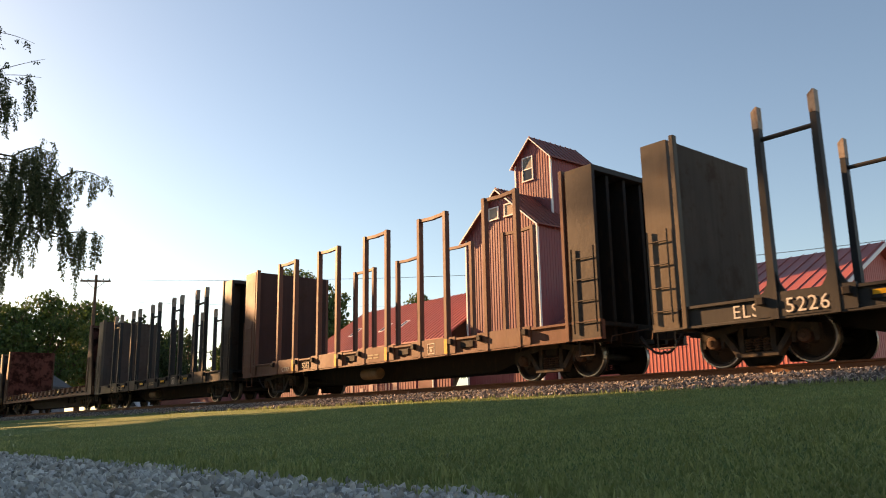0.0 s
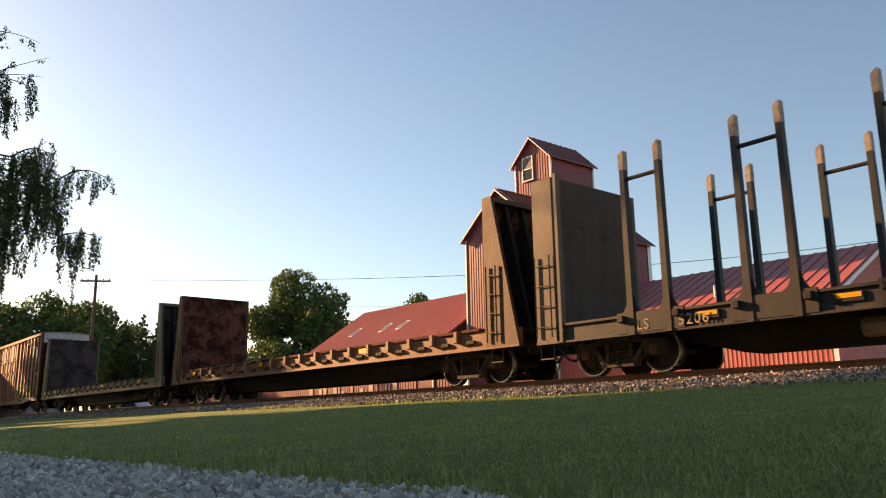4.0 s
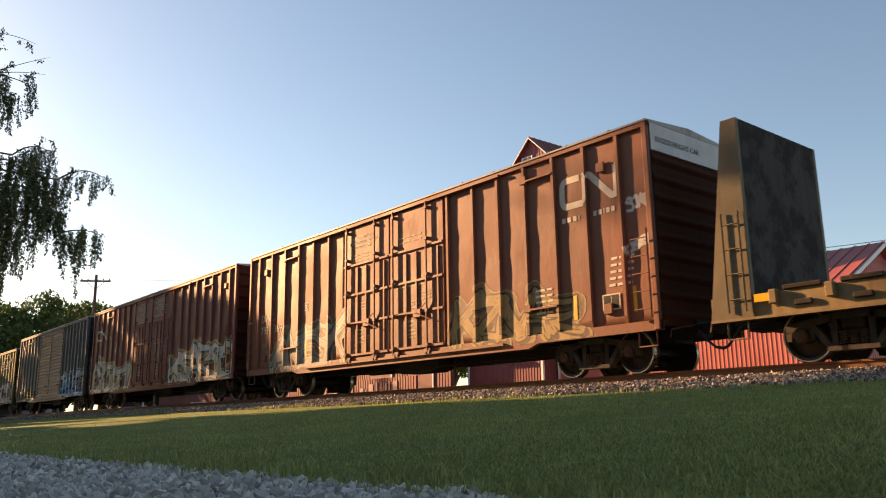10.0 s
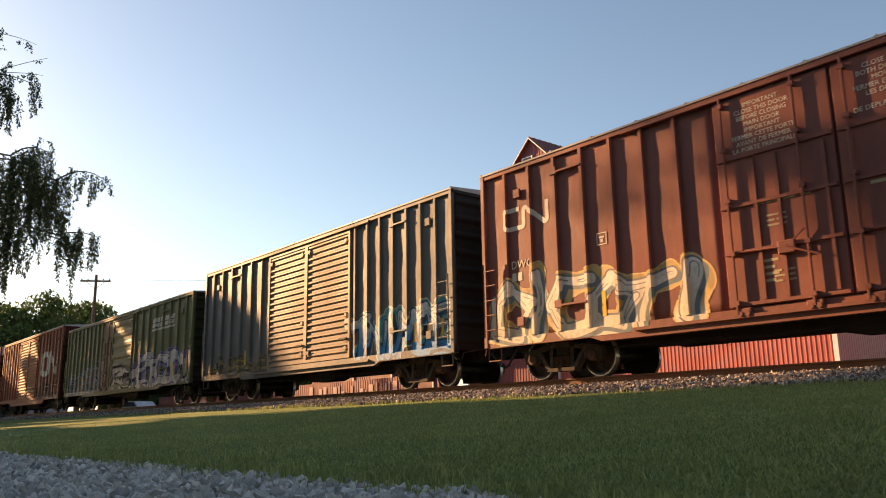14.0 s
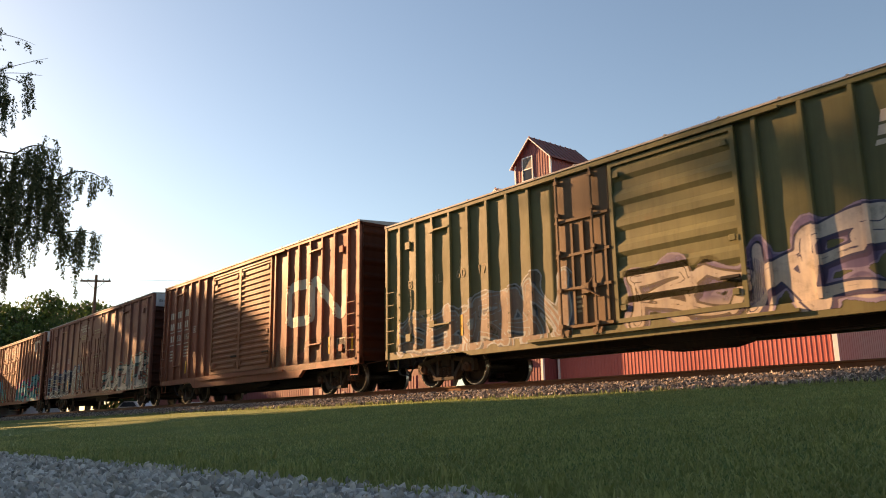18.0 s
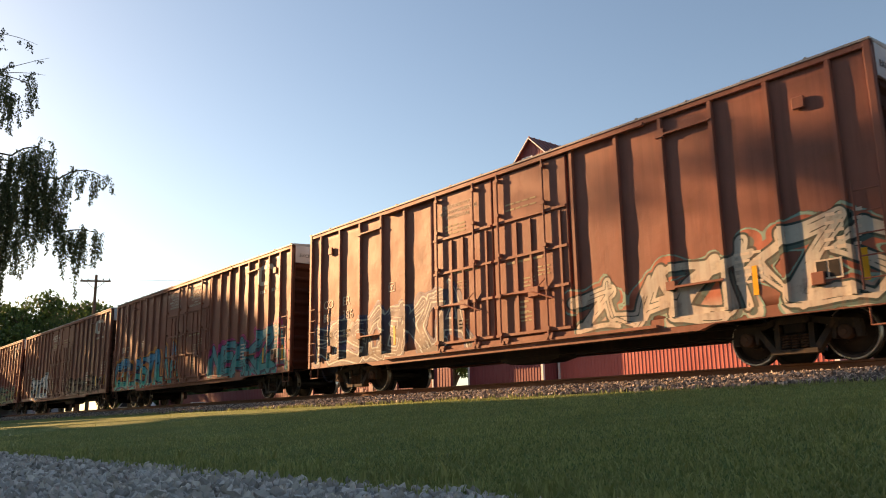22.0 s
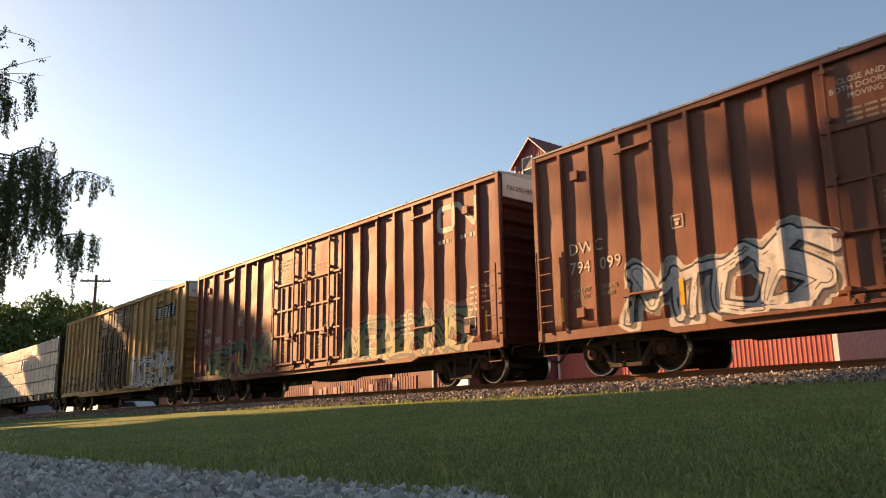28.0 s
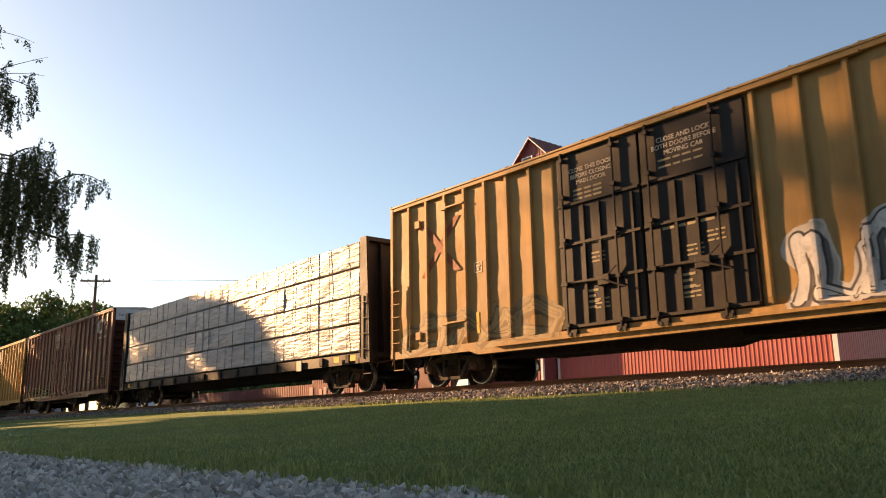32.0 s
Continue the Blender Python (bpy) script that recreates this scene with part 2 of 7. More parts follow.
def dent(x, z, seed):
    """How far a side sheet is dented in."""
    d = 0.5 + 0.5 * noise.noise((x * 1.1 + seed * 9, seed, z * 1.5)) + 0.25 * noise.noise((x * 3, seed * 3, z * 3))
    return 0.024 * min(1, max(0, d))


def press(ob, car):
    """Lay a flat marking on the dented side sheet."""
    if car is None or car.name not in DENTED:
        return
    seed, runs = DENTED[car.name]
    m = ob.matrix_basis.copy()
    for v in ob.data.vertices:
        w = m @ v.co
        if -1.50 < w.y < -1.47 and any(a < w.x < b for a, b in runs):
            w.y += dent(w.x, w.z, seed)
        v.co = w
    ob.matrix_basis = pose(0, 0, 0)


def on_side(x, z, y=-1.485):
    """Plane of a car's near side."""
    return pose(x, y, z, 90, 0, 0)

# ---- ground, track ----
EDGE_Y = 2.15                        # gravel drive's edge
TOE_Y, TOE_Z = 11.0, CAM_Z + 0.40    # foot of the ballast
BED_Z = RAIL - 0.24                  # top of the ballast


def ground_z(x, y):
    if y < EDGE_Y:
        return 0.03
    if y < TOE_Y:
        u = (y - EDGE_Y) / (TOE_Y - EDGE_Y)
        return 0.04 + (TOE_Z - 0.04) * (u ** 0.9) + 0.05 * noise.noise((x * 0.15, y * 0.3, 0)) * min(1, u * 3) * (1 - u)
    if y < 18.5:
        return TOE_Z - 0.02
    return min(BED_Z - 0.1, TOE_Z + (y - 18.5) * 0.2)


def build_ground():
    xs = [-900, -500, -300, -200] + [-150 + 5 * i for i in range(20)] + [-50 + 1.0 * i for i in range(61)] + [15, 25, 45, 80, 150, 300, 600]
    ys = [-600, -300, -120, -60, -30, -15, -8, -4, -1, 1, 2.0, 2.15, 2.5] + [3 + 0.5 * i for i in range(17)] + [11.2, 12, 14, 16, 18.5, 20, 22, 25, 30, 40, 60, 100, 200, 500, 1200]
    verts = [(x, y, ground_z(x, y)) for y in ys for x in xs]
    nx = len(xs)
    faces = [(j * nx + i, j * nx + i + 1, (j + 1) * nx + i + 1, (j + 1) * nx + i) for j in range(len(ys) - 1) for i in range(nx - 1)]
    ob = raw("ground", verts, faces, M_LAWN)
    for p in ob.data.polygons:
        p.use_smooth = True
        if p.center.y > 20.0:
            p.material_index = 1
        elif p.center.y < EDGE_Y:
            p.material_index = 2
    ob.data.materials.append(M_SOIL)
    ob.data.materials.append(plain("fine limestone bed", (0.30, 0.29, 0.28), 0.95, 0, 0.25, 1.5, 30, 0.02))
    tagged(ob, "sloping mown lawn and gravel yard beside the railway", "ground", kind="structure")


def stones(name, places, material, size, label, category):
    """Many broken stones in one mesh: each a squashed, skewed octahedron or cube."""
    rnd = random.Random(len(places))
    verts, faces = [], []
    shape = [(1, 0, 0), (0.3, 0.95, 0.1), (-0.9, 0.35, 0), (-0.4, -0.85, 0.1), (0.6, -0.75, -0.1), (0.25, 0.1, 0.75), (-0.3, 0.2, 0.6), (0, 0, -0.6)]
    tri = [(0, 1, 5), (1, 6, 5), (1, 2, 6), (2, 3, 6), (3, 5, 6), (3, 4, 5), (4, 0, 5), (1, 0, 7), (2, 1, 7), (3, 2, 7), (4, 3, 7), (0, 4, 7)]
    for x, y, z in places:
        s = size * rnd.uniform(0.55, 1.35)
        e = Euler((rnd.uniform(0, 6.3), rnd.uniform(0, 6.3), rnd.uniform(0, 6.3))).to_matrix()
        sx, sy, sz = s * rnd.uniform(0.8, 1.3), s * rnd.uniform(0.7, 1.1), s * rnd.uniform(0.6, 1.0)
        k = len(verts)
        for a, b, c in shape:
            w = e @ Vector((a * sx * rnd.uniform(0.8, 1.2), b * sy * rnd.uniform(0.8, 1.2), c * sz))
            verts.append((x + w.x, y + w.y, z + w.z))
        faces += [(k + a, k + b, k + c) for a, b, c in tri]
    ob = raw(name, verts, faces, material)
    tagged(ob, label, category, kind="stuff")
    return ob


def build_track():
    # ballast bed: one long prism with sloped shoulders
    bm = bmesh.new()
    prism(bm, [(TOE_Y - 0.3, TOE_Z - 0.15), (TOE_Y + 0.1, TOE_Z + 0.02), (12.7, BED_Z - 0.03), (16.8, BED_Z - 0.03), (18.6, TOE_Z), (18.8, TOE_Z - 0.15)], "x", -420, 120)
    # Bed darker than its stones: the shade in their gaps is put into it.
    bed = part("ballast_bed", bm, plain("ballast bed", (0.07, 0.06, 0.05), 0.95, 0, 0.4, 2, 14, 0.05))
    tagged(bed, "raised bed of crushed grey and tan track ballast", "ballast", kind="structure")
    rnd = random.Random(5)
    places = []
    for i in range(40000):
        # denser where the camera is near
        x = -2.0 - 34.0 * rnd.random() ** 1.5 if i < 30000 else rnd.uniform(-75, -34)
        y = rnd.uniform(TOE_Y - 0.05, 13.9)
        z = TOE_Z + (BED_Z - TOE_Z) * min(1, max(0, (y - TOE_Y) / 1.7))
        places.append((x + rnd.uniform(-0.5, 0.5), y, z + 0.012))
    stones("ballast_stones", places, M_BALLAST, 0.042, "broken grey and tan ballast stones along the rails", "ballast")
    # rails
    prof = [(-0.07, -0.17), (0.07, -0.17), (0.07, -0.155), (0.012, -0.135), (0.012, -0.045), (0.037, -0.035), (0.037, -0.004), (0.03, 0.0),
            (-0.03, 0.0), (-0.037, -0.004), (-0.037, -0.035), (-0.012, -0.045), (-0.012, -0.135), (-0.07, -0.155)]
    for side in (-0.7525, 0.7525):
        bm = bmesh.new()
        prism(bm, [(TRACK_Y + side + y, RAIL + z) for y, z in prof], "x", -420, 120)
        r = part("rail", bm, M_RAIL)
        tagged(r, "long rust-brown steel rail on wooden ties", "rail", "track rails", "structure")
        bm = bmesh.new()
        box(bm, -420, 120, TRACK_Y + side - 0.026, TRACK_Y + side + 0.026, RAIL - 0.001, RAIL + 0.0005)
        part("running_surface", bm, M_RAILTOP, r, "worn bright top of the rail")
    bm = bmesh.new()
    box(bm, -0.115, 0.115, -1.3, 1.3, -0.17, 0, 0.012)
    tie = mesh_of("tie", bm, M_TIE)
    rnd = random.Random(2)
    ties = new("railway_ties")
    tagged(ties, "row of dark creosoted wooden ties in ballast", "railway ties", kind="structure")
    for i in range(150):
        share("tie", tie, ties, pose(-76 + i * 0.53 + rnd.uniform(-0.02, 0.02), TRACK_Y + rnd.uniform(-0.04, 0.04), RAIL - 0.175, 0, 0, rnd.uniform(-0.8, 0.8)))


def build_lawn():
    """Grass blades, thick near the camera and along the gravel."""
    rnd = random.Random(9)
    verts, faces = [], []

    def blade(x, y, h, lean=0.5):
        z = ground_z(x, y)
        a = rnd.uniform(0, 6.283)
        w = 0.003 + h * 0.07
        dx, dy = math.cos(a) * w, math.sin(a) * w
        b = rnd.uniform(0, 6.283)
        lx, ly = math.cos(b) * h * lean * rnd.random(), math.sin(b) * h * lean * rnd.random()
        k = len(verts)
        verts.extend(((x - dx, y - dy, z - 0.01), (x + dx, y + dy, z - 0.01), (x + dx * 0.7 + lx * 0.4, y + dy * 0.7 + ly * 0.4, z + h * 0.6),
                      (x - dx * 0.7 + lx * 0.4, y - dy * 0.7 + ly * 0.4, z + h * 0.6), (x + lx, y + ly, z + h)))
        faces.extend(((k, k + 1, k + 2, k + 3), (k + 3, k + 2, k + 4)))

    for i in range(190000):
        # spread evenly over the fan that is seen, nearer ones denser
        d = 2.6 + 15.0 * rnd.random() ** 1.5 if i < 150000 else rnd.uniform(14, 48)
        a = radians(rnd.uniform(12, 84))
        x, y = -d * math.sin(a), d * math.cos(a)
        if EDGE_Y + 0.05 * math.sin(x * 3) + rnd.uniform(0, 0.12) < y < TOE_Y + 0.1:
            patch = noise.noise((x * 0.8, y * 0.8, 3))
            blade(x, y, rnd.uniform(0.012, 0.028) * (1 + 0.5 * patch), 1.5)
    for i in range(26000):
        x, y = rnd.uniform(-2.5, 9), rnd.uniform(EDGE_Y + 0.05, TOE_Y)
        blade(x, y, rnd.uniform(0.02, 0.05), 1.2)
    # ragged tufts and weeds along the gravel's edge and the ballast
    for i in range(500):
        x = -1.0 - 14 * rnd.random() ** 1.3
        y = EDGE_Y + rnd.uniform(-0.1, 0.25)
        for j in range(9):
            blade(x + rnd.uniform(-0.05, 0.05), y + rnd.uniform(-0.05, 0.05), rnd.uniform(0.02, 0.07))
    for i in range(320):
        x = -4.0 - 40 * rnd.random()
        y = TOE_Y + rnd.uniform(-0.3, 0.15)
        for j in range(6):
            blade(x + rnd.uniform(-0.1, 0.1), y + rnd.uniform(-0.05, 0.05), rnd.uniform(0.03, 0.09))
    for cx, cy in ((-5.2, 2.7), (-5.35, 2.55), (-8.9, 2.5), (-4.2, 2.45), (-6.4, 2.6), (-7.3, 2.45), (-2.9, 2.4)):
        for j in range(26):
            blade(cx + rnd.uniform(-0.08, 0.08), cy + rnd.uniform(-0.08, 0.08), rnd.uniform(0.03, 0.10), 0.9)
    ob = raw("grass", verts, faces, M_BLADE)
    tagged(ob, "short green lawn grass with ragged tufts", "grass", kind="stuff")


def build_gravel():
    rnd = random.Random(4)
    places = []
    for i in range(26000):
        d = 1.9 + 11.0 * rnd.random() ** 1.8
        a = radians(rnd.uniform(28, 92))
        x, y = -d * math.sin(a), d * math.cos(a)
        if 0.2 < y < EDGE_Y + 0.12 * noise.noise((x * 1.3, 0, 0)) + 0.05 + rnd.gauss(0, 0.04):
            places.append((x, y, 0.045 + rnd.uniform(-0.01, 0.02)))
    # the rest of the drive, round and behind the viewpoint
    for i in range(16000):
        x, y = rnd.uniform(-9, 6), rnd.uniform(-7, EDGE_Y)
        if math.hypot(x, y) > 0.4 and (y < 0.2 or x > -1.0):
            places.append((x, y, 0.04 + rnd.uniform(-0.01, 0.015)))
    stones("gravel", places, M_GRAVEL, 0.027, "pale crushed limestone gravel of a driveway", "gravel")


build_ground()
build_track()
build_gravel()
build_lawn()

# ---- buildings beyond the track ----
# Lighter copy of M_BARNROOF: the sunlit look of the shed roofs is painted in.
M_BARNROOF_SUNLIT = plain("sunlit red metal roofing", (0.36, 0.10, 0.082), 0.5, 0.0, 0.15, 0.4, 20)
YARD_Z = ground_z(-30, 30)


def ribbed_wall(name, length, height, parent, m, material, pitch=0.23, gable=0.0, rise_at=0.5, label=""):
    """A sheet of ribbed metal siding standing on local x, with a gable of that rise."""
    bm = bmesh.new()
    n = max(2, int(round(length / pitch)))
    step = length / n

    def top(x):
        if not gable:
            return height
        u = x / length
        return height + gable * (u / rise_at if u < rise_at else (1 - u) / (1 - rise_at))
    pts = []
    for i in range(n):
        x = i * step
        pts += [(x, 0.0), (x + step * 0.70, 0.0), (x + step * 0.78, -0.016), (x + step * 0.92, -0.016)]
    pts.append((length, 0.0))
    cols = [(bm.verts.new((x, y, 0)), bm.verts.new((x, y, top(x)))) for x, y in pts]
    for a, b in zip(cols, cols[1:]):
        bm.faces.new((a[0], b[0], b[1], a[1]))
    back = [bm.verts.new((length, 0.12, 0)), bm.verts.new((length, 0.12, top(length))), bm.verts.new((0, 0.12, top(0))), bm.verts.new((0, 0.12, 0))]
    mid = bm.verts.new((length * rise_at, 0.12, top(length * rise_at)))
    bm.faces.new((back[0], back[1], mid, back[2], back[3]))
    bm.faces.new((cols[0][0], cols[0][1], back[2], back[3]))
    bm.faces.new((cols[-1][1], cols[-1][0], back[0], back[1]))
    ob = part(name, bm, material, parent, label)
    ob.matrix_basis = m
    return ob


def roof_slope(length, run_, rise, parent, m, material, pitch=0.6, thick=0.08):
    """A standing-seam slope: local x along the ridge, y up the slope's plan, seams as separate parts."""
    bm = bmesh.new()
    prism(bm, [(0, 0), (run_, rise), (run_, rise - thick), (0, -thick)], "x", 0, length)
    ob = part("roof_slope", bm, material, parent)
    ob.matrix_basis = m
    bm = bmesh.new()
    w = 0.035
    prism(bm, [(0, 0.002), (run_, rise + 0.002), (run_, rise + 0.04), (0, 0.04)], "x", -w / 2, w / 2)
    seam = mesh_of("roof_seam", bm, material)
    n = int(length / pitch)
    for i in range(n + 1):
        share("roof_seam", seam, ob, pose(min(length - 0.02, 0.02 + i * pitch), 0, 0))
    return ob


def window(parent, w, h, m, sash=False, boarded=None):
    bm = bmesh.new()
    t = 0.07
    box(bm, -w / 2 - t, w / 2 + t, -0.06, 0.02, h / 2, h / 2 + t)
    box(bm, -w / 2 - t - 0.03, w / 2 + t + 0.03, -0.08, 0.02, -h / 2 - t, -h / 2)
    box(bm, -w / 2 - t, -w / 2, -0.06, 0.02, -h / 2, h / 2)
    box(bm, w / 2, w / 2 + t, -0.06, 0.02, -h / 2, h / 2)
    win = part("window", bm, M_TRIM, parent, "white window frame")
    win.matrix_basis = m
    bm = bmesh.new()
    box(bm, -w / 2, w / 2, -0.02, 0.0, -h / 2, h / 2)
    part("pane", bm, boarded or M_GLASS, win)
    if sash:
        bm = bmesh.new()
        box(bm, -w / 2, w / 2, -0.04, -0.021, -0.03, 0.03)
        part("sash_bar", bm, M_TRIM, win)
        bm = bmesh.new()
        box(bm, -w / 2, w / 2, -0.035, -0.022, 0.03, h / 2)
        part("blind", bm, plain("pale blind", (0.2, 0.19, 0.17), 0.7), win, "pale blind behind the upper pane")
    return win


def strip(name, parent, p0, p1, m=None, mat=None):
    bm = bmesh.new()
    box(bm, p0[0], p1[0], p0[1], p1[1], p0[2], p1[2])
    ob = part(name, bm, mat or M_TRIM, parent)
    if m is not None:
        ob.matrix_basis = m
    return ob


def rake(parent, y, x0, z0, x1, z1, size=0.09):
    """A white board along a gable's slope in the plane y."""
    bm = bmesh.new()
    prism(bm, [(x0, z0), (x1, z1), (x1, z1 - size), (x0, z0 - size)], "y", y - 0.05, y)
    return part("rake_board", bm, M_TRIM, parent)


def build_barn():
    b = new("grain_elevator")
    tagged(b, "tall red metal-sided grain elevator with white trim and cupola", "grain elevator")
    x0, x1, y0, y1 = -33.9, -28.25, 30.0, 39.7
    eave, rise = CAM_Z + 10.15, 2.35
    w, h = x1 - x0, eave - YARD_Z
    ribbed_wall("front_wall", w, h, b, pose(x0, y0, YARD_Z), M_BARN, 0.205, rise)
    ribbed_wall("rear_wall", w, h, b, pose(x1, y1, YARD_Z, 0, 0, 180), M_BARN, 0.205, rise)
    ribbed_wall("side_wall", y1 - y0 - 0.25, h, b, pose(x1, y0 + 0.125, YARD_Z, 0, 0, 90), M_BARN, 0.205)
    ribbed_wall("side_wall", y1 - y0 - 0.25, h, b, pose(x0, y1 - 0.125, YARD_Z, 0, 0, -90), M_BARN, 0.205)
    ov, k = 0.27, rise / (w / 2)
    for sx, m in ((1, pose(x0 - ov, y1 + ov, eave - ov * k + 0.1, 0, 0, -90)), (-1, pose(x1 + ov, y0 - ov, eave - ov * k + 0.1, 0, 0, 90))):
        roof_slope(y1 - y0 + 2 * ov, w / 2 + ov, rise + ov * k, b, m, M_BARNROOF, 0.45)
    xm = (x0 + x1) / 2
    rake(b, y0 - ov, x0 - ov, eave - ov * k + 0.02, xm, eave + rise + 0.02)
    rake(b, y0 - ov, x1 + ov, eave - ov * k + 0.02, xm, eave + rise + 0.02)
    for x, y in ((x0, y0), (x1, y0), (x1, y1)):
        strip("corner_trim", b, (x - 0.02 if x > -30 else x - 0.05, y - 0.05, YARD_Z), (x + 0.05, y + 0.07 if y < 35 else y + 0.05, eave - 0.05))
    strip("corner_trim", b, (x1 - 0.09, y0 - 0.05, YARD_Z), (x1 - 0.022, y0 - 0.024, eave - 0.05))
    strip("corner_trim", b, (x1 + 0.024, y1 - 0.25, YARD_Z), (x1 + 0.05, y1 - 0.05, eave - 0.05))
    board = plain("pale boarded window", (0.45, 0.36, 0.28), 0.8)
    window(b, 0.66, 0.60, pose(-31.47, y0 - 0.024, CAM_Z + 11.2), boarded=board)
    window(b, 0.66, 0.60, pose(-30.22, y0 - 0.024, CAM_Z + 11.2), boarded=board)
    window(b, 0.8, 0.62, pose(x1 + 0.024, 33.0, CAM_Z + 8.42, 0, 0, 90))
    # cupola on the ridge
    cx0, cx1, cy0, cy1 = -32.35, -29.55, 32.7, 36.4
    cz0, ce, cr = eave + 0.6, CAM_Z + 14.75, 1.35
    cw = cx1 - cx0
    ribbed_wall("cupola_front", cw, ce - cz0, b, pose(cx0, cy0, cz0), M_BARN, 0.20, cr)
    ribbed_wall("cupola_rear", cw, ce - cz0, b, pose(cx1, cy1, cz0, 0, 0, 180), M_BARN, 0.20, cr)
    ribbed_wall("cupola_side", cy1 - cy0 - 0.25, ce - cz0, b, pose(cx1, cy0 + 0.125, cz0, 0, 0, 90), M_BARN, 0.20)
    ribbed_wall("cupola_side", cy1 - cy0 - 0.25, ce - cz0, b, pose(cx0, cy1 - 0.125, cz0, 0, 0, -90), M_BARN, 0.20)
    ck, co = cr / (cw / 2), 0.23
    for m in (pose(cx0 - co, cy1 + co, ce - co * ck + 0.08, 0, 0, -90), pose(cx1 + co, cy0 - co, ce - co * ck + 0.08, 0, 0, 90)):
        roof_slope(cy1 - cy0 + 2 * co, cw / 2 + co, cr + co * ck, b, m, M_BARNROOF, 0.45)
    cm = (cx0 + cx1) / 2
    rake(b, cy0 - co, cx0 - co, ce - co * ck + 0.02, cm, ce + cr + 0.02, 0.08)
    rake(b, cy0 - co, cx1 + co, ce - co * ck + 0.02, cm, ce + cr + 0.02, 0.08)
    for x, y in ((cx0, cy0), (cx1, cy0), (cx1, cy1)):
        strip("corner_trim", b, (x - 0.05, y - 0.05, cz0 - 0.3), (x + 0.05, y + 0.06 if y < 34 else y + 0.05, ce - 0.02))
    strip("base_trim", b, (cx1 + 0.024, cy0, eave + 0.95), (cx1 + 0.06, cy1, eave + 1.06))
    window(b, 0.72, 1.35, pose(-31.3, cy0 - 0.024, CAM_Z + 14.3), sash=True)


def build_shed_long():
    s = new("storage_shed")
    tagged(s, "long low red metal shed with standing-seam roof beside the elevator", "shed")
    x0, x1, y0, yr, y1 = -28.1, -13.9, 31.0, 35.5, 40.0
    eave, ridge = CAM_Z + 4.75, CAM_Z + 7.0
    h = eave - YARD_Z
    # Lighter copy of M_BARN: sunlight on this shed is put into the colour.
    light = plain("sunlit red siding", (0.48, 0.135, 0.115), 0.5, 0, 0.12, 0.7, 20)
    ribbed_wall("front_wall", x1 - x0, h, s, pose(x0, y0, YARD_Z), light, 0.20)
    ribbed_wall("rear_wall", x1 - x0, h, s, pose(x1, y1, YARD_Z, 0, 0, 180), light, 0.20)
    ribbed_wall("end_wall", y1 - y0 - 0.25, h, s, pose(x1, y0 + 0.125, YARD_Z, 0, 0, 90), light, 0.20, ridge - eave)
    k = (ridge - eave) / (yr - y0)
    roof_slope(x1 - x0 + 0.4, yr - y0 + 0.45, (yr - y0 + 0.45) * k, s, pose(x0 + 0.05, y0 - 0.45, eave - 0.45 * k + 0.05), M_BARNROOF_SUNLIT, 0.58)
    roof_slope(x1 - x0 + 0.4, yr - y0 + 0.45, (yr - y0 + 0.45) * k, s, pose(x1 + 0.45, y1 + 0.45, eave - 0.45 * k + 0.05, 0, 0, 180), M_BARNROOF_SUNLIT, 0.58)
    bm = bmesh.new()
    prism(bm, [(y0 - 0.45, eave - 0.45 * k), (yr, ridge + 0.02), (yr, ridge - 0.16), (y0 - 0.45, eave - 0.45 * k - 0.18)], "x", x1 + 0.452, x1 + 0.50)
    part("rake_board", bm, M_TRIM, s)
    strip("corner_trim", s, (x1 - 0.14, y0 - 0.05, YARD_Z), (x1 + 0.05, y0 - 0.024, eave - 0.1))
    strip("corner_trim", s, (x0, y0 - 0.05, YARD_Z), (x0 + 0.14, y0 - 0.024, eave - 0.1))
    bm = bmesh.new()
    rod(bm, (-19.2, 31.6, eave + 0.25), (-19.2, 31.6, eave + 0.85), 0.06, 8)
    part("vent_pipe", bm, M_TRIM, s, "pale vent pipe")


M_FADED_SIGN = plain("faded sign paint", (0.42, 0.30, 0.28), 0.7, 0, 0.3, 5, 30)
SKY_X, SKY_A, SKY_B = (-46.5, -42.9, -41.0), 1.25, 2.15


